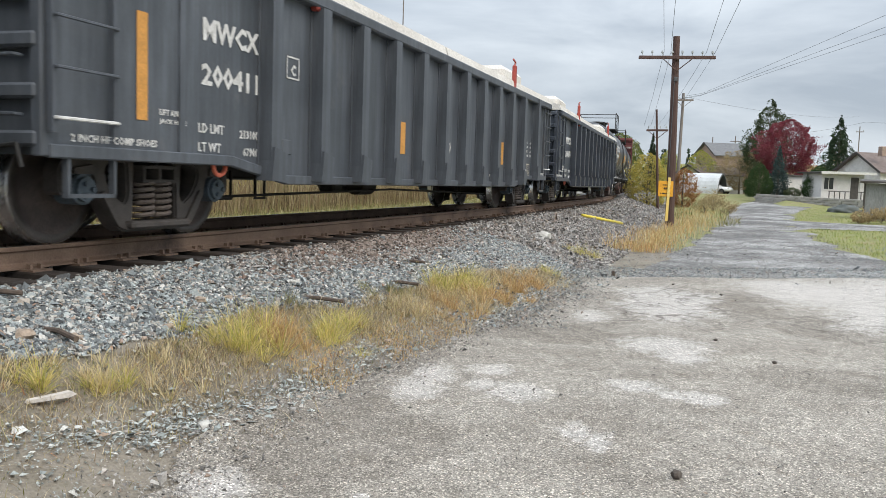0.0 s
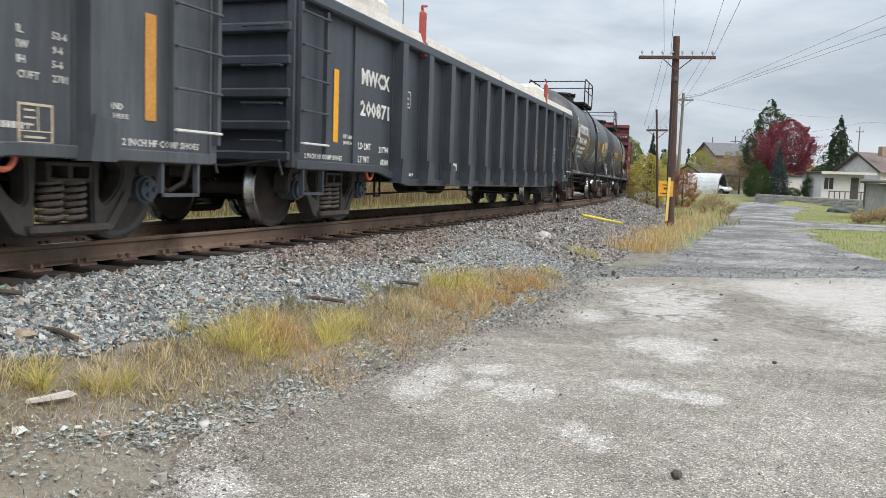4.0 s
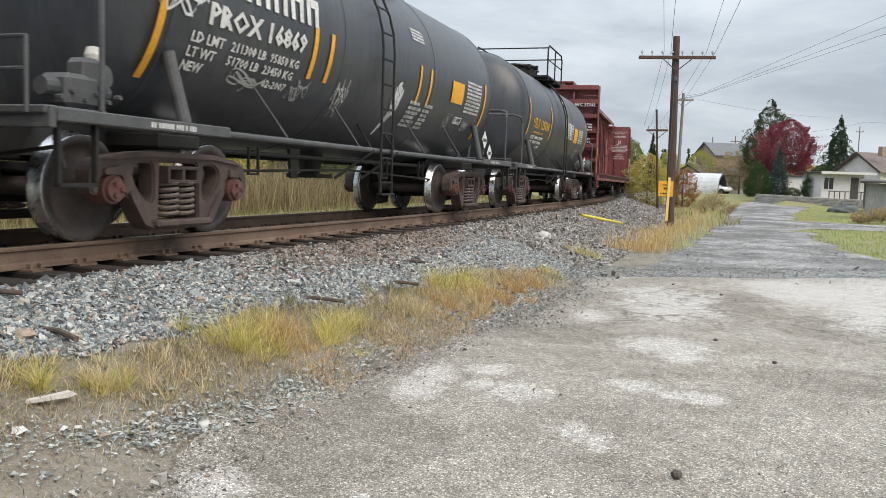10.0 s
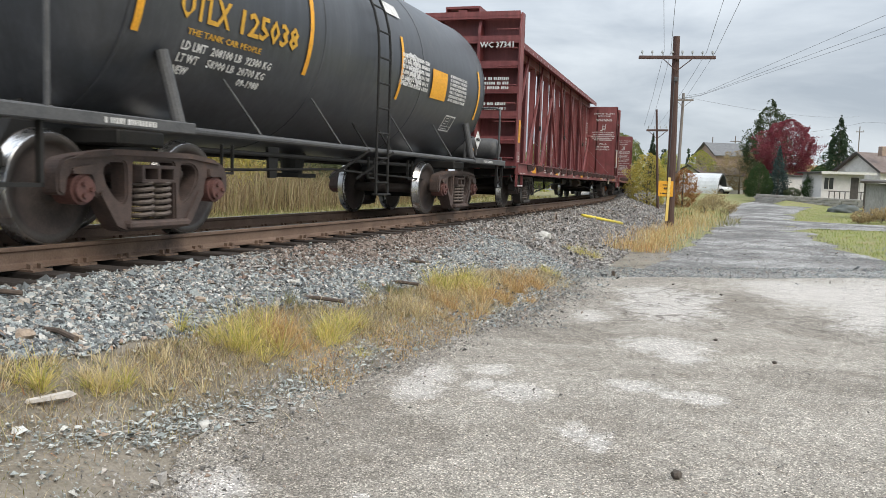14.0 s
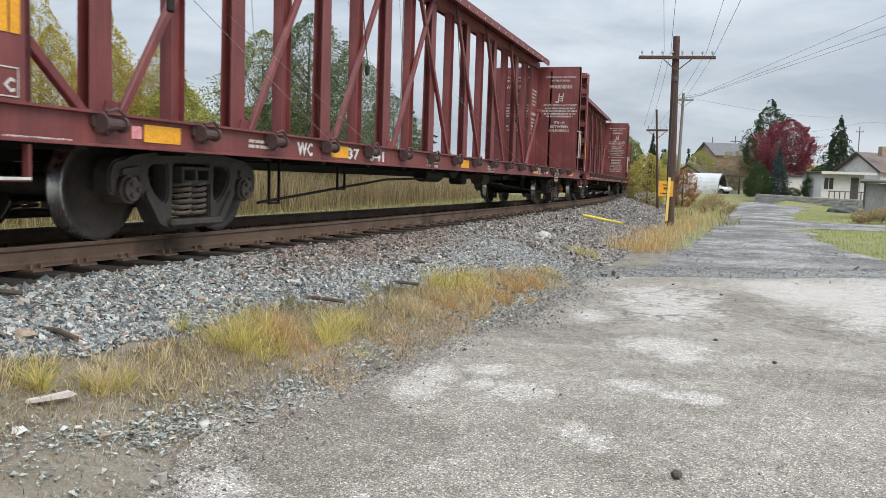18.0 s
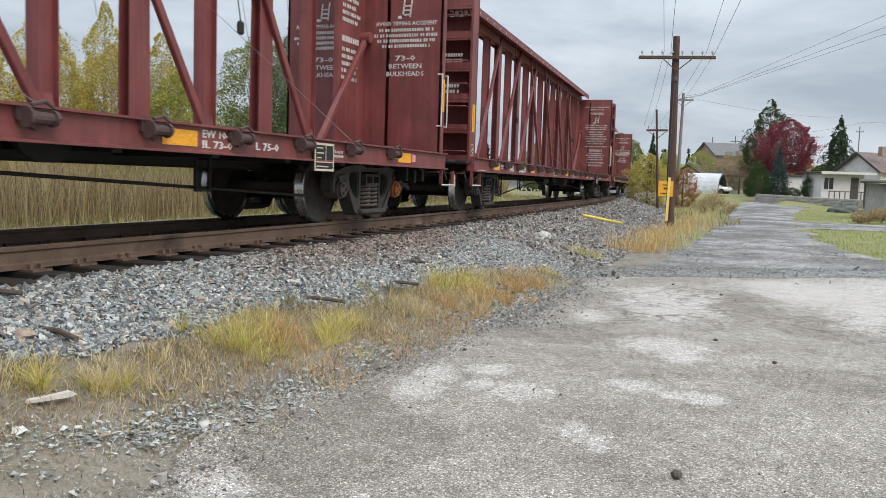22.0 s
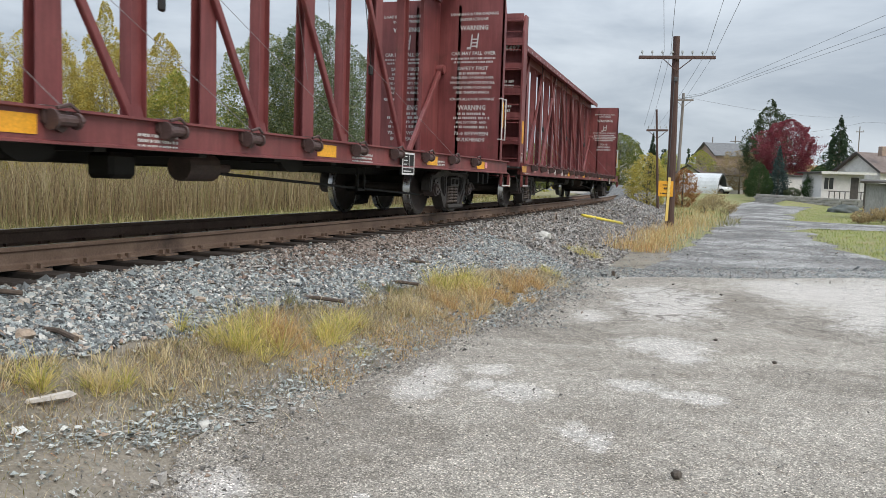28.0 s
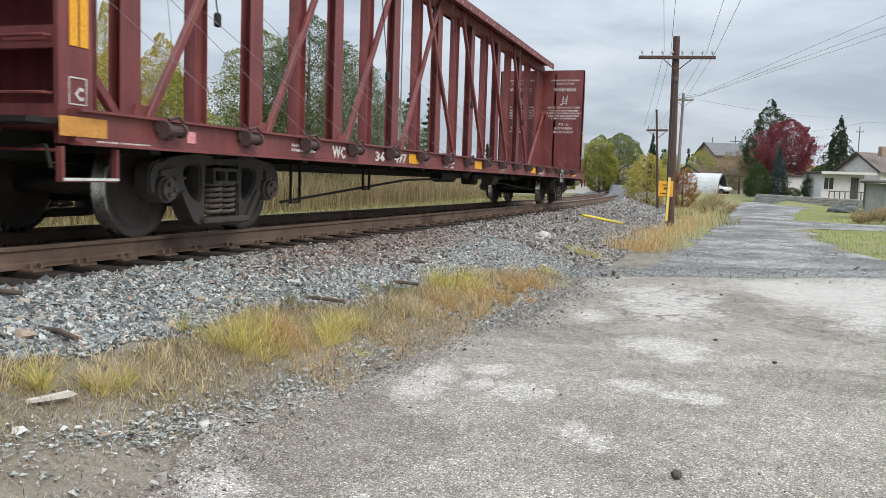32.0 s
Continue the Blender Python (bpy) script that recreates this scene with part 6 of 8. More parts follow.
def build_stone():
    for args, mat, seed in (((114000, -3.9, 8, 1.2, 3.4, 1, 0.3, 0.0124, 0.34, lambda s, o: on_bed(s, o) * (1 - 0.85 * min(1, rusty(s, o)))), M_STONE, 11),
                            ((28000, 8, 22, 1.15, 3.9, 2, 0.3, 0.0225, 0.36), M_STONEMIX, 12),
                            ((10000, 22, 60, 1.2, 4.2, 3, 0.3, 0.036, 0.3), M_STONEMIX, 13),
                            ((30000, 0.0, 12, 1.2, 2.9, 4, 0.5, 0.0128, 0.36, lambda s, o: rusty(s, o) * on_bed(s, o)), M_STONEBROWN, 14),
                            ((1800, -6, 20, -0.65, 0.65, 5, 0.3, 0.035, 0.3), M_STONEMIX, 15)):
        P, S = strew(*args)
        stones("ballast", P, S, mat, {"rusty_stone": "rust-stained brown ballast stones", "weathered_ballast": "grey-brown weathered ballast stones"}.get(mat.name, "blue-grey crushed stone ballast on the track bed"), seed, 0.8, block=seed in (11, 14))
    # a band of flakes spilled along the pavement's edge, thinning into the grass
    def band(s, o):
        c = step([(-4, 2.75), (-3.34, 2.92), (-2.88, 3.14), (-2.27, 3.32), (-1.8, 3.38), (-0.8, 3.3), (0.6, 3.3), (6, 3.7)], s)
        return math.exp(-((o - c) / (0.17 if s > -1.6 else 0.15)) ** 2) * max(0.0, 0.75 + noise.noise((s * 2.3, o * 3, 1))) * (0.55 if s < -3.0 else 1.0) * (0.3 if s > -1.3 else 1.0)
    P, S = strew(6200, -4.2, 4.5, 2.5, 4.0, 6, 1.1, 0.0078, 0.42, band)
    stones("spilled_gravel", P, S, M_FLAKE, "grey-green stone flakes spilled at the pavement's edge", 16, 0.32, tilt=0.25)
    P, S = strew(6000, -4.2, 6.5, 2.3, 3.75, 26, 0.4, 0.0055, 0.6, lambda s, o: max(0.0, 0.5 + noise.noise((s * 1.9, o * 2.4, 8))))
    stones("spilled_gravel", P, S, M_FLAKE, "scattered small stones on the brown dirt verge", 19, 0.5)
    P, S = strew(14000, -4.2, 5.2, 3.1, 4.7, 36, 2.6, 0.0046, 0.45, lambda s, o: math.exp(-((o - step([(-20, 4.2), (-3.3, 3.62), (-2.4, 3.4), (-1.6, 3.33), (-0.2, 3.52), (0.9, 3.55), (2.7, 4.0), (9, 4.0)], s)) / 0.3) ** 2))
    stones("edge_crumbs", P, S, M_PEBBLE, "grey crumbs broken off the asphalt's edge", 37, 0.7)
    P, S = strew(30000, -4.4, 3.6, 3.45, 7.8, 47, 4.0, 0.003, 0.3, lambda s, o: min(1.0, 0.25 + max(0.0, -s) * 0.3))
    stones("asphalt_chips", P, S, M_PEBBLE, "fine loose stone chips on the old asphalt", 48, 0.7)
    P, S = strew(5200, -4, 9, 3.3, 9.5, 7, 3.0, 0.0042, 0.4)
    stones("pebbles", P, [r for r in S], M_PEBBLE, "small pale pebbles strewn over the asphalt", 17, 0.7)
    P, S = strew(9000, 1.6, 7.6, 3.1, 4.7, 27, 1.2, 0.0085, 0.4, lambda s, o: max(0.0, 0.9 - (o - 3.4) * 0.9 + 0.5 * noise.noise((s * 1.5, o * 1.5, 3))))
    stones("loose_gravel", P, S, M_STONE, "loose blue-grey gravel where ballast meets asphalt", 28)
    P, S = strew(26000, 6.9, 19, 3.4, 12, 8, 0.8, 0.0088, 0.36, lambda s, o: (1.0 if 7.0 < s - 0.63 * (o - 4.25) + 0.5 * noise.noise((s * 0.8, o * 0.8, 4)) < 8.9 else 0.06) * (1.4 if o < 5.5 else 0.9))
    stones("loose_gravel", P, S, M_STONE, "blue-grey loose gravel strip across the lane", 18)
    P, S = strew(9000, 11, 40, 4.3, 9.2, 9, 0.4, 0.011, 0.4, lambda s, o: max(0.05, 0.4 + noise.noise((s * 0.4, o * 1.6, 2))))
    stones("loose_gravel", P, S, M_STONEMIX, "loose grey gravel scattered along the lane", 29)


# ---- grass ----
def blades(name, places, lengths, width, material, seed, lean=0.5, label="", category="grass", kind="", fan=None):
    """Grass: each blade a bent, tapering strip of two quads."""
    rng = np.random.default_rng(seed)
    n = len(places)
    p = np.asarray(places, dtype=np.float32)
    ln = np.asarray(lengths, dtype=np.float32)
    a = rng.uniform(0, 6.283, n)
    tilt = np.abs(rng.normal(0, lean, n))
    if fan is not None:
        # blades lean away from the root that they spring from
        q = np.asarray(fan, dtype=np.float32)
        a = np.arctan2(q[:, 1], q[:, 0]) + rng.normal(0, 0.6, n)
        tilt = np.minimum(1.35, np.hypot(q[:, 0], q[:, 1]) * rng.uniform(0.5, 1.5, n) + np.abs(rng.normal(0, 0.16, n)))
    d = np.stack([np.cos(a) * np.sin(tilt), np.sin(a) * np.sin(tilt), np.cos(tilt)], -1)
    b = rng.uniform(0, 6.283, n)
    side = np.stack([np.cos(b), np.sin(b), np.zeros(n)], -1) * (width * rng.uniform(0.6, 1.4, n))[:, None]
    mid = p + d * (ln * 0.55)[:, None]
    d2 = d + np.stack([np.cos(a), np.sin(a), np.full(n, -0.5)], -1) * rng.uniform(0.1, 0.6, n)[:, None]
    tip = mid + d2 * (ln * 0.45)[:, None]
    v = np.stack([p - side, p + side, mid + side * 0.75, mid - side * 0.75, tip + side * 0.1, tip - side * 0.1], 1)
    k = np.arange(n, dtype=np.int32)[:, None] * 6
    f = np.concatenate([k + np.array([[0, 1, 2, 3]], dtype=np.int32), k + np.array([[3, 2, 4, 5]], dtype=np.int32)])
    ob = pieces(name, v.reshape(-1, 3), f, material)
    return tagged(ob, label, category, kind=kind)


M_STRAW = scattered("straw_grass", [(0.0, (0.4, 0.3, 0.15)), (0.35, (0.6, 0.48, 0.27)), (0.7, (0.75, 0.63, 0.42)), (1.0, (0.46, 0.43, 0.17))], 0.8, trans=0.3)
M_YGRASS = scattered("yellow_green_grass", [(0.0, (0.3, 0.33, 0.08)), (0.3, (0.56, 0.53, 0.14)), (0.55, (0.76, 0.64, 0.2)), (0.8, (0.8, 0.67, 0.36)), (1.0, (0.46, 0.34, 0.17))], 0.8, trans=0.35)
M_RUSSET = scattered("russet_grass", [(0.0, (0.36, 0.2, 0.085)), (0.4, (0.6, 0.38, 0.17)), (0.75, (0.72, 0.53, 0.29)), (1.0, (0.5, 0.42, 0.15))], 0.8, trans=0.3)
M_THATCH = scattered("dead_grass_thatch", [(0.0, (0.15, 0.11, 0.07)), (0.35, (0.3, 0.235, 0.15)), (0.65, (0.44, 0.36, 0.24)), (0.85, (0.58, 0.49, 0.34)), (0.93, (0.27, 0.27, 0.1)), (1.0, (0.4, 0.2, 0.11))], 0.85, trans=0.15)
M_GREENGRASS = scattered("green_grass", [(0.0, (0.12, 0.13, 0.045)), (0.4, (0.22, 0.22, 0.08)), (0.7, (0.36, 0.32, 0.15)), (1.0, (0.4, 0.34, 0.17))], 0.8, trans=0.35)
M_LAWNBLADE = scattered("lawn_grass", [(0.0, (0.18, 0.25, 0.06)), (0.5, (0.32, 0.39, 0.1)), (0.8, (0.45, 0.46, 0.16)), (1.0, (0.4, 0.32, 0.17))], 0.8, trans=0.35)
M_REED = scattered("dry_reed", [(0.0, (0.1, 0.07, 0.045)), (0.3, (0.26, 0.19, 0.11)), (0.65, (0.43, 0.34, 0.2)), (0.85, (0.24, 0.23, 0.1)), (1.0, (0.56, 0.47, 0.32))], 0.85, trans=0.3)


def clump(s, o, r, n, h, material, seed, label):
    """A loose tuft: blades that fan out from a few crowded roots, dead straws and short growth round them."""
    rnd = random.Random(seed)
    P, Ls, A = [], [], []
    cx, cy = plan(s, o)
    roots = [(rnd.gauss(0, 0.55) * r, rnd.gauss(0, 0.55) * r, rnd.uniform(0.35, 1.1)) for _ in range(6)]
    for _ in range(n):
        if rnd.random() < 0.78:
            u0, v0, k = rnd.choice(roots)
            du, dv = rnd.gauss(0, 0.1 * r), rnd.gauss(0, 0.1 * r)
            u, v = u0 + du, v0 + dv
            A.append((du / r * 4.2, dv / r * 4.2))
        else:
            u, v, k = rnd.gauss(0, 0.8) * r, rnd.gauss(0, 0.8) * r, rnd.uniform(0.15, 0.5)
            A.append((rnd.gauss(0, 0.7), rnd.gauss(0, 0.7)))
        P.append((u, v, ground_z(cx + u, cy + v) - ground_z(cx, cy) - 0.01))
        Ls.append(h * k * rnd.uniform(0.4, 1.2))
    ob = blades("grass_clump", P, Ls, 0.0021, material, seed, 0.42, label, "grass", "stuff", A)
    ob.matrix_basis = pose(cx, cy, ground_z(cx, cy))
    ob["group"] = "grass clumps beside the track"


def build_grass():
    yl, dl, gl, wl = "yellow-green grass clump at the ballast's edge", "dry straw-coloured grass clump at the ballast's edge", "russet dry grass clump on the gravel", "low green weeds among the ballast stones"
    for i, (s, o, r, n, h, m, lb) in enumerate([
            (-3.0, 2.52, 0.13, 260, 0.22, M_YGRASS, yl), (-3.15, 2.4, 0.16, 140, 0.2, M_STRAW, dl), (-2.68, 2.66, 0.18, 230, 0.2, M_STRAW, dl), (-2.6, 2.74, 0.12, 200, 0.17, M_YGRASS, yl), (-2.4, 2.78, 0.18, 240, 0.2, M_STRAW, dl), (-2.15, 2.72, 0.16, 150, 0.2, M_STRAW, dl),
            (-1.5, 2.5, 0.14, 210, 0.2, M_YGRASS, yl), (-1.62, 2.75, 0.2, 170, 0.16, M_STRAW, dl), (-1.38, 2.78, 0.14, 300, 0.33, M_YGRASS, yl), (-1.2, 2.75, 0.16, 380, 0.38, M_YGRASS, yl), (-0.98, 2.75, 0.16, 340, 0.36, M_RUSSET, gl), (-0.78, 2.82, 0.18, 300, 0.3, M_RUSSET, gl),
            (-0.5, 2.95, 0.18, 300, 0.27, M_YGRASS, yl), (-0.32, 2.98, 0.16, 260, 0.3, M_YGRASS, yl), (0.05, 2.9, 0.13, 240, 0.28, M_YGRASS, yl), (-0.12, 2.45, 0.1, 120, 0.2, M_GREENGRASS, wl), (0.3, 3.05, 0.2, 200, 0.16, M_STRAW, dl),
            (1.0, 2.95, 0.2, 180, 0.2, M_STRAW, dl), (1.4, 3.05, 0.22, 260, 0.24, M_STRAW, dl), (1.3, 2.5, 0.14, 170, 0.14, M_GREENGRASS, wl), (1.7, 2.62, 0.12, 130, 0.17, M_GREENGRASS, wl), (1.9, 3.2, 0.25, 360, 0.28, M_RUSSET, gl), (2.3, 3.2, 0.25, 380, 0.3, M_STRAW, dl),
            (2.6, 2.95, 0.22, 360, 0.32, M_YGRASS, yl), (3.0, 2.95, 0.22, 380, 0.34, M_YGRASS, yl), (3.5, 3.02, 0.22, 320, 0.3, M_YGRASS, yl), (2.8, 3.3, 0.25, 360, 0.3, M_RUSSET, gl), (3.3, 3.35, 0.25, 340, 0.3, M_RUSSET, gl), (4.0, 3.35, 0.25, 340, 0.32, M_RUSSET, gl), (4.7, 3.45, 0.24, 300, 0.32, M_RUSSET, gl), (5.2, 3.5, 0.2, 160, 0.22, M_STRAW, dl),
            (6.3, 3.4, 0.16, 180, 0.24, M_YGRASS, yl), (9.85, 3.2, 0.3, 300, 0.3, M_YGRASS, yl), (10.1, 3.4, 0.25, 160, 0.2, M_STRAW, dl)]):
        clump(s, o, r * 1.1, int(n * (1.25 if s < 0.6 else 1.7)), h * (1.02 if s < 0.6 else 1.12), m, 50 + i, lb)
    rnd = random.Random(9)
    for material, count, lo, hi, lab, wide, seed in ((M_STRAW, 4200, 0.04, 0.16, "sparse dry grass between track and pavement", 0.0019, 3), (M_GREENGRASS, 5200, 0.02, 0.06, "low green grass on the dirt verge", 0.0022, 13), (M_THATCH, 24000, 0.03, 0.09, "brown matted dead grass on the dirt verge", 0.0022, 33), (M_RUSSET, 4500, 0.02, 0.07, "flattened russet grass on the dirt verge", 0.0022, 23)):
        P, Ls = [], []
        while len(P) < count:
            s = rnd.uniform(-4, 6.3)
            o = ballast_edge(s) + 0.05 + abs(rnd.gauss(0, 0.42)) if material is not M_RUSSET else rnd.gauss(3.28, 0.2)
            if o > 3.62 + 0.12 * math.sin(s * 2.1) or rnd.random() > (0.55 if material is not M_THATCH else 0.75) + 1.3 * noise.noise((s * 1.5, o * 2.2, seed)) or (material is M_RUSSET and not -1.4 < s < 3.6):
                continue
            x, y = plan(s, o)
            P.append((x, y, ground_z(x, y)))
            Ls.append(rnd.uniform(lo, hi))
        blades("verge_grass", P, Ls, wide, material, seed, 1.25 if material is M_THATCH else 0.8, lab, kind="stuff")
    # the strip beside the lane, round the pole
    for material, count, lo, hi, seed in ((M_RUSSET, 5200, 0.12, 0.36, 4), (M_STRAW, 1900, 0.1, 0.4, 14)):
        P, Ls = [], []
        for _ in range(count):
            s = 12.5 + 40 * rnd.random() ** 1.35
            mid = step([(0, 3.9), (12.5, 4.0), (20, 4.2), (28, 4.9), (49.6, 6.0), (62, 7.4), (1e9, 9)], s)
            o = rnd.gauss(mid, 0.27 + s * 0.01)
            if o > step([(0, 4.6), (14.6, 5.0), (28, 6.1), (49.6, 8.0), (62, 10.2), (1e9, 14)], s) or o < 2.9 or noise.noise((s * 0.8, o * 1.2, seed)) < -0.12:
                continue
            x, y = plan(s, o)
            P.append((x, y, ground_z(x, y)))
            Ls.append(rnd.uniform(lo, hi) * (1.0 if s < 30 else 0.7))
        blades("verge_grass", P, Ls, 0.006, material, seed, 0.4, "tall dry grass strip beside the lane" if material is M_STRAW else "russet dry grass strip beside the lane", kind="stuff")
    P, Ls = [], []
    for _ in range(1500):
        s = rnd.uniform(27, 62)
        o = rnd.uniform(4.0, 6.9) * (1 + (s - 26) * 0.006)
        if noise.noise((s * 0.25, o * 0.6, 8)) < -0.05:
            continue
        x, y = plan(s, o)
        P.append((x, y, ground_z(x, y)))
        Ls.append(rnd.uniform(0.12, 0.42))
    blades("verge_weeds", P, Ls, 0.012, M_GREENGRASS, 5, 0.5, "green weeds on the bank beside the lane", kind="stuff")
    # lawn by the shed
    P, Ls = [], []
    for _ in range(45000):
        s, o = 13 + 62 * rnd.random() ** 1.7, rnd.uniform(8.6, 26)
        lim = step([(0, 40), (13, 10.4), (14.5, 9.2), (21, 8.85), (29, 9.4), (29.6, 15.2), (36.5, 15.2), (37.5, 10.1), (49, 11.9), (62, 15.6), (80, 24), (1e9, 30)], s)
        if o < lim:
            continue
        x, y = plan(s, o)
        P.append((x, y, ground_z(x, y)))
        Ls.append(rnd.uniform(0.04, 0.11))
    blades("lawn", P, Ls, 0.008, M_LAWNBLADE, 6, 0.7, "patchy green lawn with fallen leaves beside the lane", kind="stuff")
    # field behind the track: low green grass, then a belt of dry reeds
    P, Ls = [], []
    for _ in range(16000):
        s = -22 + 120 * rnd.random() ** 1.3
        o = -rnd.uniform(6.5, 16)
        x, y = plan(s, o)
        P.append((x, y, ground_z(x, y)))
        Ls.append(rnd.uniform(0.15, 0.5))
    blades("field_grass", P, Ls, 0.014, M_GREENGRASS, 7, 0.5, "low green grass of the field behind the track", kind="stuff")
    P, Ls = [], []
    for _ in range(58000):
        s = -28 + 150 * rnd.random() ** 1.25
        o = -(13.5 + 9 * rnd.random() ** 1.6)
        x, y = plan(s, o)
        P.append((x, y, ground_z(x, y)))
        Ls.append((0.5 + 1.75 * rnd.random() ** 0.7) * (1.0 + 0.3 * min(1.0, max(0.0, (s - 2) / 12))) * (0.95 + 0.35 * noise.noise((s * 0.3, o * 0.5, 2))))
    blades("reed_belt", P, Ls, 0.011, M_REED, 8, 0.16, "belt of tall dry reeds in the field behind the track", "reeds", kind="stuff")


build_ties()
build_stone()
build_grass()


# ---- plants ----
M_BARK = surface("grey_bark", (0.09, 0.075, 0.06), (0.16, 0.135, 0.11), 3, 40, 0.9, bump=0.4)
M_WHITEBARK = surface("pale_bark", (0.3, 0.28, 0.25), (0.45, 0.43, 0.4), 3, 30, 0.9, bump=0.3)


def leaf_mat(name, a, b, c):
    return scattered(name, [(0.0, a), (0.5, b), (1.0, c)], 0.75, trans=0.4)


M_LYELLOW = leaf_mat("yellow_leaves", (0.32, 0.27, 0.06), (0.58, 0.46, 0.1), (0.44, 0.44, 0.17))
M_LGREENYEL = leaf_mat("green_yellow_leaves", (0.18, 0.23, 0.06), (0.36, 0.37, 0.09), (0.52, 0.43, 0.11))
M_LGREEN = leaf_mat("grey_green_leaves", (0.06, 0.09, 0.045), (0.13, 0.17, 0.08), (0.27, 0.29, 0.18))
M_LRED = leaf_mat("red_leaves", (0.13, 0.025, 0.04), (0.25, 0.05, 0.075), (0.36, 0.13, 0.13))
M_LORANGE = leaf_mat("orange_leaves", (0.32, 0.16, 0.08), (0.46, 0.26, 0.12), (0.42, 0.33, 0.16))
M_NEEDLE = leaf_mat("dark_needles", (0.022, 0.045, 0.025), (0.045, 0.075, 0.04), (0.07, 0.1, 0.055))
M_NEEDLEBLUE = leaf_mat("blue_needles", (0.035, 0.065, 0.06), (0.065, 0.1, 0.095), (0.1, 0.14, 0.13))
M_LGOLD = leaf_mat("golden_leaves", (0.3, 0.24, 0.06), (0.54, 0.42, 0.1), (0.46, 0.44, 0.17))
M_PINE = leaf_mat("pine_needles", (0.035, 0.055, 0.025), (0.065, 0.09, 0.045), (0.11, 0.13, 0.07))
M_LMIDGREEN = leaf_mat("mid_green_leaves", (0.09, 0.13, 0.04), (0.19, 0.23, 0.07), (0.36, 0.35, 0.12))
M_LTAN = leaf_mat("tan_leaves", (0.26, 0.19, 0.1), (0.38, 0.29, 0.16), (0.46, 0.37, 0.2))
M_LRUST = leaf_mat("rust_leaves", (0.24, 0.1, 0.04), (0.36, 0.17, 0.07), (0.44, 0.27, 0.12))
M_LCEDAR = leaf_mat("cedar_sprays", (0.03, 0.065, 0.02), (0.055, 0.1, 0.035), (0.09, 0.14, 0.05))


def leaf_cards(centres, sizes, material, name, parent, seed, flat=None):
    rng = np.random.default_rng(seed)
    n = len(centres)
    u = rng.normal(0, 1, (n, 3))
    u /= np.linalg.norm(u, axis=1)[:, None]
    w = rng.normal(0, 1, (n, 3))
    if flat is not None:
        u, w = flat
    w -= (u * w).sum(1)[:, None] * u
    w /= np.linalg.norm(w, axis=1)[:, None] + 1e-9
    sz = np.asarray(sizes)[:, None]
    c = np.asarray(centres)
    v = np.stack([c - u * sz, c - w * sz * 0.55, c + u * sz, c + w * sz * 0.55], 1)
    f = np.arange(n * 4, dtype=np.int32).reshape(-1, 4)
    return pieces(name, v.reshape(-1, 3), f, material, parent=parent)


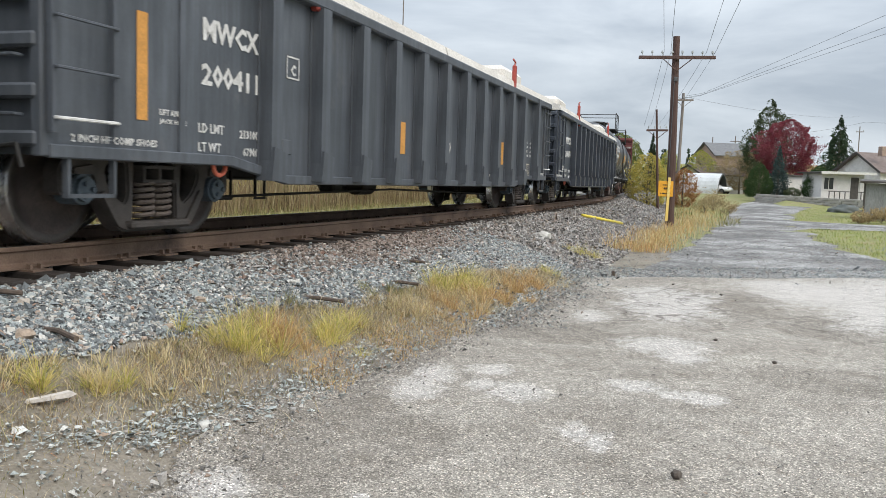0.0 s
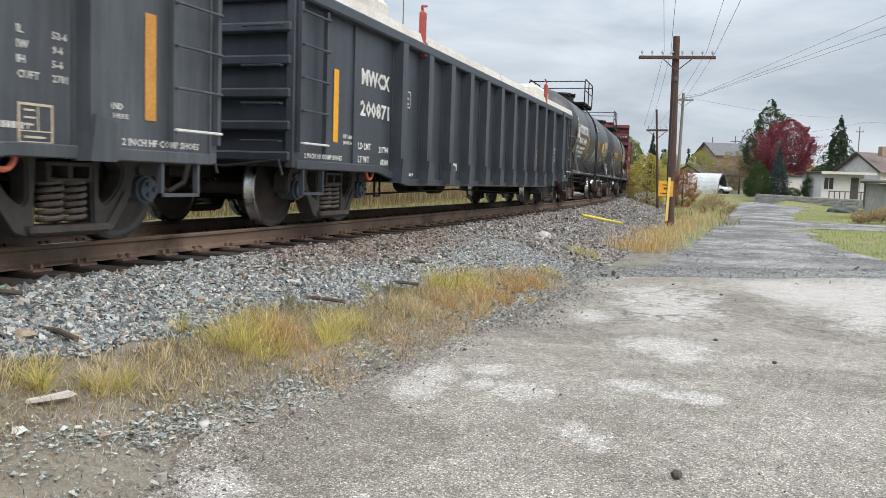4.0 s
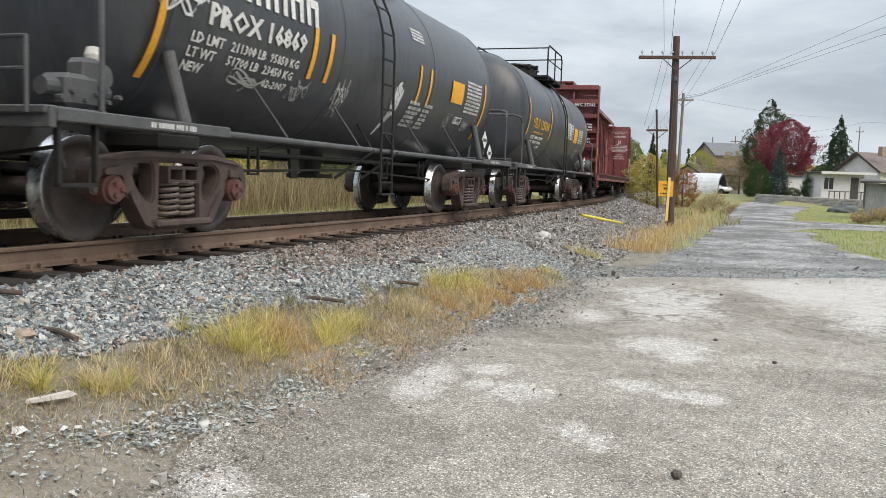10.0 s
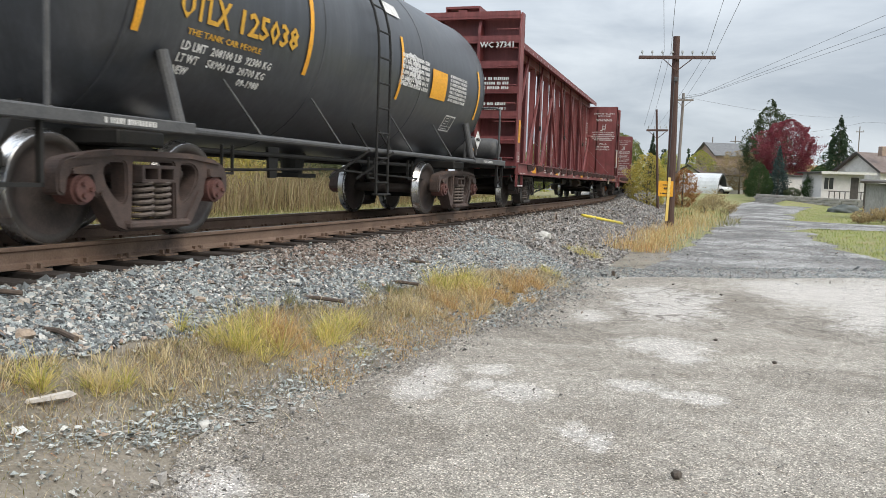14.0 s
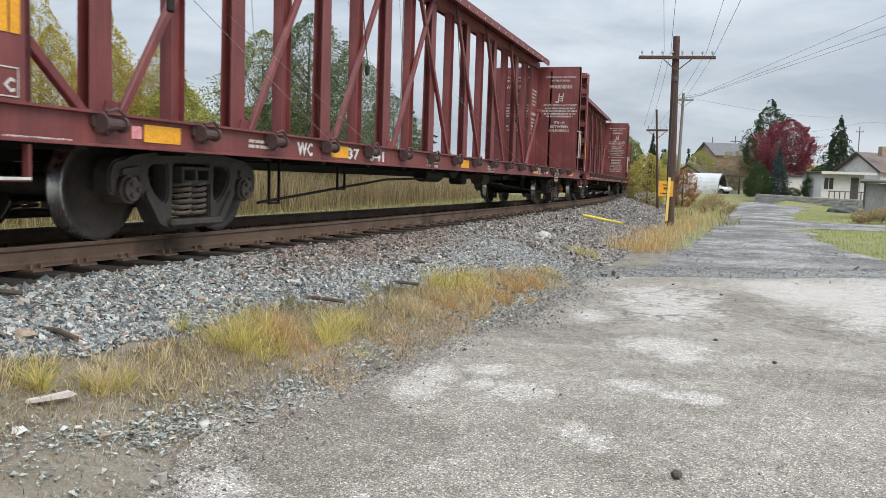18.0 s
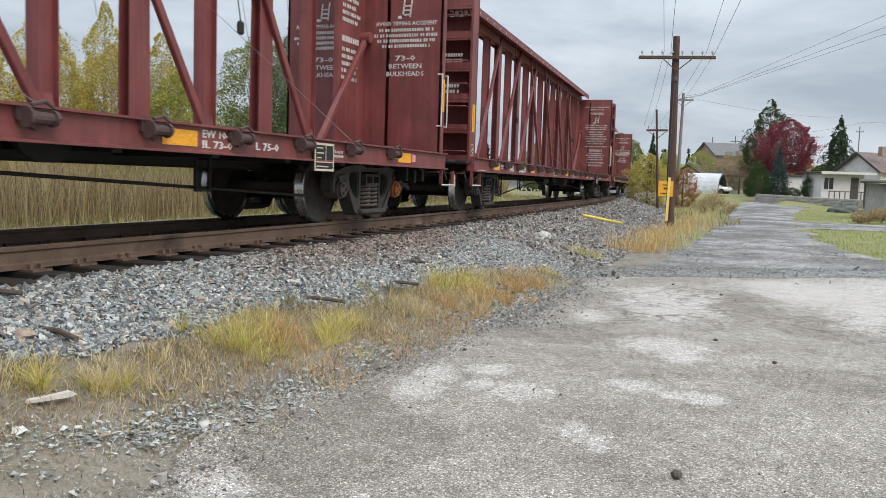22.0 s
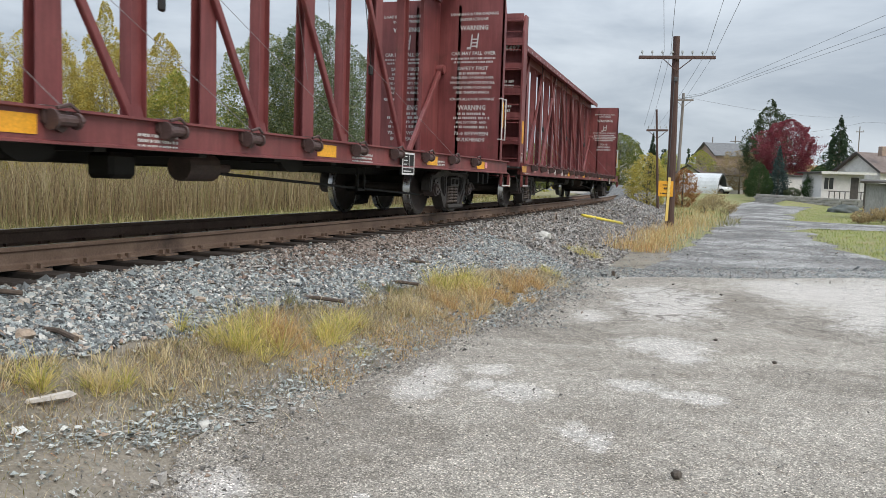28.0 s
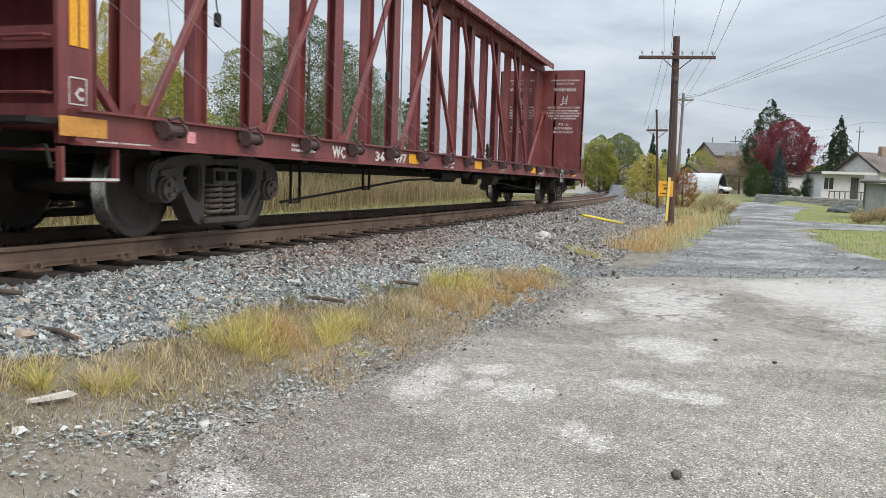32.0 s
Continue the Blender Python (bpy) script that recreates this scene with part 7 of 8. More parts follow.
def broadleaf(name, label, x, y, h, w, material, leaves, leaf, seed, low=0.25, bare=0.0, bark=None, stems=1, dens=0.45, z0=None, top=1.0):
    """A tree or shrub: tapered trunk, limbs, and a crown of many small leaves in uneven clumps."""
    rnd = random.Random(seed)
    rng = np.random.default_rng(seed)
    z0 = ground_z(x, y) if z0 is None else z0
    t = empty(name, pose(x, y, z0))
    bm = B()
    tips = []
    for k in range(stems):
        a = rnd.uniform(0, 6.283)
        base = Vector((0.15 * w * (stems > 1) * math.cos(a), 0.15 * w * (stems > 1) * math.sin(a), -0.05))
        lean = Vector((math.cos(a), math.sin(a), 0)) * (0.12 * w if stems > 1 else 0.03 * h)
        p, r = base, 0.02 * h / math.sqrt(stems) + 0.02
        for j in range(4):
            q = base + lean * ((j + 1) / 4) ** 1.3 + Vector((rnd.gauss(0, 0.02 * h), rnd.gauss(0, 0.02 * h), h * 0.85 * (j + 1) / 4))
            cyl(bm, p, q, r, r * 0.68, n=7, caps=False)
            for _ in range(5 if j else 3):
                if (j + 1) / 4 < low:
                    continue
                f = rnd.random()
                o = p.lerp(q, f)
                b = rnd.uniform(0, 6.283)
                ln = w * rnd.uniform(0.25, 0.55) * (1.15 - 0.5 * (j + f) / 4)
                e = o + Vector((math.cos(b) * ln, math.sin(b) * ln, ln * rnd.uniform(0.4, 1.1)))
                cyl(bm, o, e, r * 0.4, r * 0.1, n=5, caps=False)
                tips += [o.lerp(e, 0.6), e]
                for _ in range(2):
                    e2 = e + Vector((rnd.gauss(0, 0.12 * w), rnd.gauss(0, 0.12 * w), abs(rnd.gauss(0, 0.12 * w))))
                    cyl(bm, o.lerp(e, 0.7), e2, r * 0.16, r * 0.04, n=4, caps=False)
                    tips.append(e2)
            p, r = q, r * 0.68
        tips.append(p)
    part("trunk", bm, bark or M_BARK, t)
    # clump centres: limb tips and an uneven ellipsoid
    cen = [c for c in tips if c.z > low * h * 0.9]
    while len(cen) < 70:
        d = rng.normal(0, 1, 3)
        d /= np.linalg.norm(d)
        q = (0.55 + 0.45 * rnd.random())
        lump = 1 + 0.35 * noise.noise(tuple(d * 1.7 + seed))
        c = Vector((d[0] * w / 2 * q * lump, d[1] * w / 2 * q * lump, h * (low + 1) / 2 + d[2] * h * (1 - low) / 2 * q * lump * top))
        if c.z > 0.05 * h:
            cen.append(c)
    if bare:
        rnd.shuffle(cen)
        cen = cen[:int(len(cen) * (1 - bare))]
    cen = np.array([tuple(c) for c in cen])
    idx = rng.integers(0, len(cen), leaves)
    sp = w * 0.085
    pos = cen[idx] + rng.normal(0, 1, (leaves, 3)) * sp * np.array([1, 1, 0.8])
    pos[:, 2] = np.maximum(pos[:, 2], 0.05)
    leaf_cards(pos, leaf * rng.uniform(0.6, 1.4, leaves), material, "crown", t, seed)
    return tagged(t, label, "tree" if h > 3.5 else "shrub")


def conifer(name, label, x, y, h, w, material, seed, rows=22, card=0.16, z0=None, shape=1.0, ragged=0.15):
    """A conifer: straight trunk, whorls of drooping boughs set with needle sprays."""
    rnd = random.Random(seed)
    z0 = ground_z(x, y) if z0 is None else z0
    t = empty(name, pose(x, y, z0))
    bm = B()
    cyl(bm, (0, 0, -0.05), (0, 0, h * 0.97), 0.018 * h + 0.02, 0.01, n=8, caps=False)
    C, S, U, W = [], [], [], []
    for i in range(rows):
        f = (i + 0.3) / rows
        z = h * (0.06 + 0.92 * f)
        reach = w / 2 * (1 - f) ** shape
        for k in range(7 + int(5 * (1 - f))):
            a = rnd.uniform(0, 6.283)
            ln = reach * rnd.uniform(1 - 2.2 * ragged, 1 + ragged) + 0.08
            droop = -0.18 * ln + (0.25 * ln if f > 0.75 else 0)
            e = Vector((math.cos(a) * ln, math.sin(a) * ln, droop))
            if k % 2 == 0:
                cyl(bm, (0, 0, z), (e.x, e.y, z + e.z), 0.012 * h * (1 - f) * 0.4 + 0.006, 0.004, n=4, caps=False)
            m = max(4, int(ln / card * 3.2))
            for j in range(m):
                g = (j + rnd.random()) / m
                g = g ** 0.8
                C.append((e.x * g + rnd.gauss(0, 0.06 * w * (1 - f) + 0.02), e.y * g + rnd.gauss(0, 0.06 * w * (1 - f) + 0.02), z + e.z * g + rnd.gauss(0, 0.035 * h / rows * 10 * 0.3)))
                S.append(card * rnd.uniform(0.6, 1.4))
                U.append((math.cos(a) + rnd.gauss(0, 0.5), math.sin(a) + rnd.gauss(0, 0.5), rnd.gauss(-0.1, 0.35)))
                W.append((rnd.gauss(0, 1), rnd.gauss(0, 1), rnd.gauss(0, 1)))
    part("trunk", bm, M_BARK, t)
    U = np.array(U)
    U /= np.linalg.norm(U, axis=1)[:, None]
    leaf_cards(np.array(C), np.array(S), material, "crown", t, seed, (U, np.array(W)))
    return tagged(t, label, "tree")


def shaped_tree(name, label, x, y, z0, h, prof, material, leaves, leaf, seed, lump=0.25, lump_size=1.2, gaps=-0.35, boughs=0, droop=0.0, bark=None, trunk=0.0):
    """A full-crowned plant: limbs from a tapered trunk, leaves crowded towards an uneven outline.

    prof is the outline as (height fraction, radius); boughs > 0 makes that many tiers of drooping boughs."""
    rng = np.random.default_rng(seed)
    rnd = random.Random(seed)
    t = empty(name, pose(x, y, z0))
    bm = B()
    cyl(bm, (0, 0, -0.1), (0, 0, h * 0.9), 0.022 * h + 0.02, 0.012, n=8, caps=False)
    for k in range(26):
        f = rnd.uniform(max(0.08, trunk), 0.9)
        r = step(list(prof), f) * rnd.uniform(0.5, 0.85)
        b = rnd.uniform(0, 6.283)
        cyl(bm, (0, 0, f * h * 0.8), (r * math.cos(b), r * math.sin(b), h * (f * 0.9 + 0.05) - droop * r), 0.006 * h, 0.004, n=5, caps=False)
    part("trunk", bm, bark or M_BARK, t)
    n, leaf = int(leaves * 1.7), leaf * 0.74
    C = np.zeros((0, 3))
    D = np.zeros((0, 3))
    fs = np.array([p[0] for p in prof])
    rs = np.array([p[1] for p in prof])
    while len(C) < n:
        m = n
        f = rng.uniform(fs[0], 1.0, m)
        r = np.interp(f, fs, rs)
        keep = rng.random(m) < (r + 0.06 * rs.max()) / (rs.max() * 1.06)
        f, r = f[keep], r[keep]
        a = rng.uniform(0, 6.283, len(f))
        q = 1.02 - np.abs(rng.normal(0, 0.24, len(f))) + np.maximum(0, rng.normal(0, 0.07, len(f)))
        q = np.clip(q, 0.05, 1.3)
        if boughs:
            tier = f * boughs + 0.35 * np.sin(a * 3 + seed) + 0.25 * np.sin(a * 7 + 2 * seed)
            ph = tier - np.floor(tier)
            q = q * (1.08 - 0.42 * ph)
            lim = 0.8 + 0.35 * np.sin(a * 9 + np.floor(tier) * 2.4)
            q = q * np.clip(lim, 0.62, 1.08)
        cx, cy, cz = r * q * np.cos(a), r * q * np.sin(a), f * h - droop * r * q
        k = np.array([noise.noise((u / lump_size + seed, v / lump_size, w / lump_size)) for u, v, w in zip(cx, cy, cz)])
        g = np.array([noise.noise((u * 2.2 / lump_size, v * 2.2 / lump_size + seed, w * 2.2 / lump_size)) for u, v, w in zip(cx, cy, cz)])
        sc = 1 + lump * k
        ok = g > gaps + rng.normal(0, 0.1, len(g))
        cc = np.stack([cx * sc, cy * sc, cz + 0.4 * lump * k * r], -1)[ok]
        dd = np.stack([np.cos(a), np.sin(a), np.full(len(a), -0.25 if boughs else 0.2)], -1)[ok]
        C, D = np.concatenate([C, cc]), np.concatenate([D, dd])
    C, D = C[:n], D[:n] + rng.normal(0, 0.55, (n, 3))
    C[:, 2] = np.maximum(C[:, 2], 0.04)
    D /= np.linalg.norm(D, axis=1)[:, None]
    leaf_cards(C, leaf * rng.uniform(0.55, 1.4, n), material, "crown", t, seed, (D, rng.normal(0, 1, (n, 3))))
    return tagged(t, label, "tree" if h > 3.5 else "shrub")


ROUND = ((0.0, 0.45), (0.12, 0.8), (0.35, 1.0), (0.6, 0.93), (0.8, 0.68), (0.93, 0.36), (1.0, 0.05))
EGG = ((0.0, 0.72), (0.15, 0.95), (0.35, 1.0), (0.6, 0.82), (0.8, 0.52), (0.93, 0.25), (1.0, 0.03))
CONE = ((0.0, 0.92), (0.1, 1.0), (0.35, 0.74), (0.65, 0.4), (0.85, 0.17), (1.0, 0.02))
FAN = ((0.1, 0.22), (0.25, 0.55), (0.45, 0.9), (0.6, 1.0), (0.75, 0.9), (0.9, 0.55), (1.0, 0.12))


def wide(prof, r):
    return tuple((f, q * r) for f, q in prof)


def plants():
    # right of the lane, by the houses
    shaped_tree("maple_tree", "full round maple in deep red autumn leaf behind the wall", 31.7, 77, 1.0, 7.1, wide(FAN, 2.55), M_LRED, 26000, 0.075, 1, 0.5, 0.8, -0.12)
    shaped_tree("pine_tree", "tall irregular dark green pine behind the red maple", 37.0, 95, 1.0, 10.9, wide(((0.2, 0.8), (0.45, 1.0), (0.62, 0.95), (0.8, 0.62), (0.93, 0.3), (1.0, 0.06)), 2.4), M_PINE, 11000, 0.11, 2, 0.85, 1.0, 0.1)
    shaped_tree("cypress_tree", "narrow dark green tree beside the pine", 37.2, 101, 1.0, 7.2, wide(EGG, 1.35), M_NEEDLE, 5000, 0.1, 12, 0.3, 0.8, -0.3)
    shaped_tree("blue_spruce", "dense blue-grey spruce at the garden wall", 28.4, 70.3, 0.85, 4.5, wide(CONE, 1.35), M_NEEDLEBLUE, 11000, 0.06, 3, 0.25, 0.5, -0.25, 11, 0.35)
    shaped_tree("cedar_bush", "dense egg-shaped green cedar bush at the garden wall", 26.75, 70.2, 0.85, 2.95, wide(EGG, 1.12), M_LCEDAR, 12000, 0.05, 4, 0.18, 0.5, -0.5)
    shaped_tree("cedar_bush", "dense egg-shaped green cedar bush at the garden wall", 31.1, 68.6, 0.85, 2.85, wide(EGG, 1.28), M_LCEDAR, 13000, 0.05, 5, 0.18, 0.5, -0.5)
    shaped_tree("low_shrub", "low dark shrub beside the cedar", 29.3, 69.4, 0.85, 0.95, wide(ROUND, 0.7), M_LGREEN, 2200, 0.05, 6, 0.3, 0.4)
    shaped_tree("spruce_tree", "tall dark green spruce behind the white house", 40.4, 85, 1.0, 8.4, wide(CONE, 3.0), M_NEEDLE, 13000, 0.1, 7, 0.4, 0.8, -0.1, 10, 0.35)
    shaped_tree("garden_tree", "small thinning tan garden tree by the shelter", 35.0, 98, 0.9, 5.2, wide(FAN, 2.7), M_LTAN, 8500, 0.075, 8, 0.5, 0.9, -0.1)
    shaped_tree("garden_tree", "small thinning yellow garden tree by the shelter", 30.9, 100, 0.9, 5.2, wide(ROUND, 1.9), M_LGREENYEL, 6500, 0.085, 9, 0.35, 0.9, -0.1)
    shaped_tree("garden_shrub", "green-yellow shrub near the shelter", 28.2, 104, 0.9, 5.4, wide(ROUND, 1.6), M_LGREENYEL, 5200, 0.09, 10, 0.3, 0.9, -0.2)
    shaped_tree("hedge_shrub", "dark green shrub beside the parked car", 31.9, 83, 0.9, 1.7, wide(ROUND, 1.3), M_LGREEN, 4200, 0.06, 11, 0.3, 0.6)
    shaped_tree("roadside_bush", "rust-orange autumn bush behind the pole", 15.9, 55, 0.15, 2.6, wide(ROUND, 0.95), M_LRUST, 6500, 0.05, 13, 0.6, 0.5, -0.05)
    shaped_tree("roadside_bush", "yellow autumn bush beside the track", 12.8, 52, 0.1, 3.5, wide(ROUND, 1.25), M_LYELLOW, 8500, 0.055, 14, 0.6, 0.6, -0.02)
    for i, (x, y, h, r) in enumerate(((14.9, 47, 0.75, 0.6), (16.3, 50, 0.8, 0.7), (17.3, 53, 0.7, 0.7), (15.6, 45, 0.5, 0.5))):
        broadleaf("weed_clump", "low grey-brown dry weeds on the bank", x, y, h, r * 2, M_LTAN, 900, 0.035, 16 + i, 0.02, 0.2)
    shaped_tree("spruce_tree", "dark narrow spruce beyond the track", 22.0, 88, 0.8, 6.4, wide(CONE, 1.3), M_NEEDLE, 7000, 0.09, 18, 0.3, 0.8, -0.3, 11, 0.3)
    shaped_tree("green_tree", "broad green tree beyond the bend of the track", 20.0, 95, 0.8, 6.7, wide(ROUND, 2.5), M_LMIDGREEN, 15000, 0.1, 19, 0.5, 1.0, -0.35)
    shaped_tree("green_tree", "yellow-green bushy tree beside the far track", 17.4, 93, 0.8, 6.3, wide(ROUND, 2.0), M_LGREENYEL, 12000, 0.1, 20, 0.5, 0.9, -0.35)
    shaped_tree("green_tree", "yellowing bushy tree beside the far track", 14.4, 98, 0.8, 6.4, wide(ROUND, 2.0), M_LYELLOW, 8500, 0.1, 21, 0.35, 1.1, -0.2)
    shaped_tree("green_tree", "green bushy tree beside the far track", 11.0, 96, 0.8, 5.6, wide(ROUND, 2.2), M_LMIDGREEN, 8500, 0.1, 22, 0.3, 1.1, -0.2)
    # behind the track: a row of golden poplars, then a broad green tree
    tall = ((0.05, 0.5), (0.2, 0.85), (0.4, 1.0), (0.65, 0.8), (0.85, 0.45), (1.0, 0.05))
    for i, (x, y, h, w, m, lv, gp) in enumerate([
            (-31, 42, 8.5, 2.4, M_LYELLOW, 6500, 0.0), (-27.5, 44, 7.5, 2.1, M_LGREENYEL, 6000, -0.1), (-24.5, 43, 8.6, 1.9, M_LYELLOW, 6500, 0.0), (-22.6, 46, 9.4, 1.7, M_LYELLOW, 4200, 0.12),
            (-20.6, 43, 7.4, 1.9, M_LGOLD, 7000, -0.1), (-18.6, 45, 8.8, 1.6, M_LYELLOW, 5000, 0.05), (-17.0, 42, 6.6, 1.9, M_LGOLD, 7500, -0.15), (-15.2, 44, 7.4, 1.7, M_LGOLD, 6500, -0.05), (-13.4, 41, 5.6, 1.7, M_LGREENYEL, 7000, -0.15),
            (-22.0, 39, 3.4, 2.1, M_LGREENYEL, 6000, -0.2), (-18.2, 39, 3.0, 2.1, M_LGOLD, 6000, -0.2), (-14.5, 38.5, 2.6, 2.0, M_LGREENYEL, 5500, -0.2)]):
        shaped_tree("poplar_tree" if h > 3.5 else "willow_shrub", "slender poplar with thinning golden autumn leaves" if h > 3.5 else "low yellow-green willow shrub behind the reeds", x, y, -0.3, h * 1.22, wide(tall if h > 3.5 else ROUND, w * 1.12), m, int(lv * 2.4), 0.075, 30 + i, 0.6, 0.9, gp - 0.2, bark=M_WHITEBARK if h > 3.5 else M_BARK)
    for i, (x, y, h, w, lv, gp, m) in enumerate([(-11.4, 51, 9.6, 2.8, 11000, 0.02, M_LMIDGREEN), (-8.4, 50, 10.4, 2.8, 15000, -0.1, M_LGREEN), (-7.5, 65, 10.6, 2.9, 13000, -0.1, M_LGREEN), (-12.6, 57, 6.0, 3.4, 13000, -0.25, M_LMIDGREEN), (-9.2, 61, 5.8, 3.2, 12000, -0.25, M_LGREEN), (-4.6, 71, 8.0, 2.7, 10000, -0.15, M_LGREEN)]):
        shaped_tree("willow_tree" if h > 5 else "willow_shrub", "broad dark green tree behind the field" if h > 5 else "dark green shrub at the foot of the trees", x, y, -0.3, h * 1.1, wide(ROUND, w * 1.1), m, int(lv * 2.0), 0.08, 60 + i, 0.6, 1.0, gp - 0.15)
    rnd = random.Random(41)
    for i in range(15):
        x = -40 + 2.05 * i + rnd.uniform(-0.4, 0.4)
        shaped_tree("willow_shrub", "dense golden-olive shrub of the hedgerow", x, 41.5 + rnd.uniform(-1, 2.5), -0.3, rnd.uniform(3.4, 5.0), wide(ROUND, rnd.uniform(1.7, 2.2)), (M_LGOLD, M_LGREENYEL, M_LYELLOW)[i % 3], 4200, 0.085, 200 + i, 0.5, 0.9, -0.5)
    for i in range(7):
        x, y = plan(42 + 5.5 * i + rnd.uniform(-0.8, 0.8), -24.5 + rnd.uniform(-1, 1))
        shaped_tree("willow_shrub", "dense dark green shrub of the hedgerow", x, y, -0.3, rnd.uniform(4.6, 6.2), wide(ROUND, rnd.uniform(2.5, 3.1)), (M_LGREEN, M_LMIDGREEN)[i % 2], 4500, 0.085, 230 + i, 0.5, 0.9, -0.5)
    conifer("spruce_tree", "narrow dark spruce behind the field", -2.1, 92, 11.3, 3.6, M_NEEDLE, 70, 16, 0.18)
    conifer("spruce_tree", "narrow dark spruce behind the field", -3.9, 86, 11.2, 3.5, M_NEEDLE, 71, 16, 0.18)
    # brush heap at the shed
    for i, (x, y, h, w) in enumerate([(21.9, 41.0, 0.45, 1.1), (22.7, 41.4, 0.5, 1.1), (21.0, 40.6, 0.3, 1.0), (20.3, 40.2, 0.2, 0.8)]):
        broadleaf("brush_heap", "heap of cut brush with brown leaves", x, y, h, w, M_LTAN, 700, 0.05, 80 + i, 0.02, 0.2)


def far_woods():
    """A belt of distant mixed wood all round the horizon."""
    rng = np.random.default_rng(77)
    for material, count, lo, hi, name, lab in ((M_NEEDLE, 170, 5, 11, "far_woods", "distant dark conifer woods on the skyline"), (M_LORANGE, 90, 3, 6, "far_scrub", "distant brown scrub on the hillside"), (M_LGREENYEL, 120, 4, 8, "far_woods", "distant yellow-green trees on the skyline")):
        C, S = [], []
        for _ in range(count):
            a = rng.uniform(-1.0, 1.2)
            d = rng.uniform(150, 260)
            x, y = d * math.sin(a), d * math.cos(a)
            h = rng.uniform(lo, hi)
            z = ground_z(x, y)
            n = 60
            f = rng.random(n)
            r = h * 0.22 * (1 - f) if material is M_NEEDLE else h * 0.42 * np.sqrt(np.maximum(0.02, 1 - (2 * f - 1) ** 2))
            b = rng.uniform(0, 6.283, n)
            q = np.sqrt(rng.random(n))
            C.append(np.stack([x + r * q * np.cos(b), y + r * q * np.sin(b), z + h * f], -1))
            S.append(np.full(n, h * 0.07))
        ob = leaf_cards(np.concatenate(C), np.concatenate(S), material, name, None, 5)
        tagged(ob, lab, "woods", kind="stuff")


plants()
far_woods()


# ---- poles and wires ----
M_POLE = surface("dark_brown_pole", (0.062, 0.034, 0.029), (0.11, 0.066, 0.056), 2, 30, 0.85, bump=0.4, stretch=(6, 6, 0.5))
M_POLEGREY = surface("weathered_grey_pole", (0.16, 0.14, 0.125), (0.25, 0.22, 0.2), 2, 30, 0.85, bump=0.4, stretch=(6, 6, 0.5))
M_WIRE = surface("dark_wire", (0.05, 0.05, 0.055), (0.08, 0.08, 0.085), 5, 30, 0.6, bump=0.0)
M_SIGN = surface("yellow_sign_paint", (0.72, 0.33, 0.02), (0.8, 0.4, 0.03), 3, 30, 0.5, bump=0.03, grime=(0.45, 0.25, 0.05), grime_at=0.62, grime_scale=3)
M_GUARD = surface("pale_yellow_guard", (0.75, 0.52, 0.12), (0.82, 0.62, 0.22), 3, 30, 0.5, bump=0.03)
M_PIPE = surface("yellow_plastic_pipe", (0.62, 0.5, 0.04), (0.72, 0.6, 0.08), 4, 40, 0.45, bump=0.03, grime=(0.4, 0.33, 0.12), grime_at=0.6, grime_scale=5)
M_GLASSPIN = surface("insulator", (0.25, 0.27, 0.27), (0.4, 0.42, 0.42), 10, 60, 0.3, bump=0.0)


def pole(x, y, h, r, lean, arm, arm_z, pins, mat, label, turn=0.0, braces=True, z0=None):
    z0 = ground_z(x, y) if z0 is None else z0
    t = empty("utility_pole", pose(x, y, z0))
    bm = B()
    cyl(bm, (0, 0, -0.1), (lean, 0, h), r, r * 0.72, n=14)
    part("shaft", bm, mat, t)
    if arm:
        ax = lean * arm_z / h
        m = pose(ax, -r - 0.02, arm_z, 0, -1.6, math.degrees(turn))
        bm = B()
        box(bm, 0, 0, 0, arm, 0.1, 0.12, 0.01, m)
        part("crossarm", bm, mat, t)
        for k in range(pins):
            px = -arm / 2 + 0.12 + (arm - 0.24) * k / max(1, pins - 1)
            bm = B()
            q = m @ Vector((px, 0, 0.06))
            cyl(bm, q, q + Vector((0, 0, 0.12)), 0.012, n=6)
            lathe(bm, [(0.0, 0.2), (0.03, 0.19), (0.04, 0.14), (0.045, 0.1), (0.03, 0.09), (0.0, 0.09)], 10, "Z", Matrix.Translation(q))
            part("insulator", bm, M_GLASSPIN, t)
        if braces:
            for sg in (-1, 1):
                bm = B()
                cyl(bm, m @ Vector((sg * 0.55, -0.06, -0.05)), (ax, -r - 0.02, arm_z - 0.5), 0.018, n=6)
                part("arm_brace", bm, mat, t)
    return tagged(t, label, "utility pole")


def wire(points, r, label, sag=0.0):
    pts = []
    for a, b in zip(points, points[1:]):
        a, b = Vector(a), Vector(b)
        for k in range(12):
            f = k / 12
            q = a.lerp(b, f)
            q.z -= sag * 4 * f * (1 - f)
            pts.append(q)
    pts.append(Vector(points[-1]))
    V, F = [], []
    for i, p in enumerate(pts):
        d = (pts[min(i + 1, len(pts) - 1)] - pts[max(i - 1, 0)]).normalized()
        u = d.cross(Vector((0, 0, 1))).normalized()
        w = u.cross(d)
        for k in range(5):
            V.append(p + (u * math.cos(k * 1.2566) + w * math.sin(k * 1.2566)) * r)
    for i in range(len(pts) - 1):
        for k in range(5):
            F.append((i * 5 + k, i * 5 + (k + 1) % 5, i * 5 + 5 + (k + 1) % 5, i * 5 + 5 + k))
    return tagged(pieces("overhead_wire", V, F, M_WIRE), label, "wire", "overhead wires")


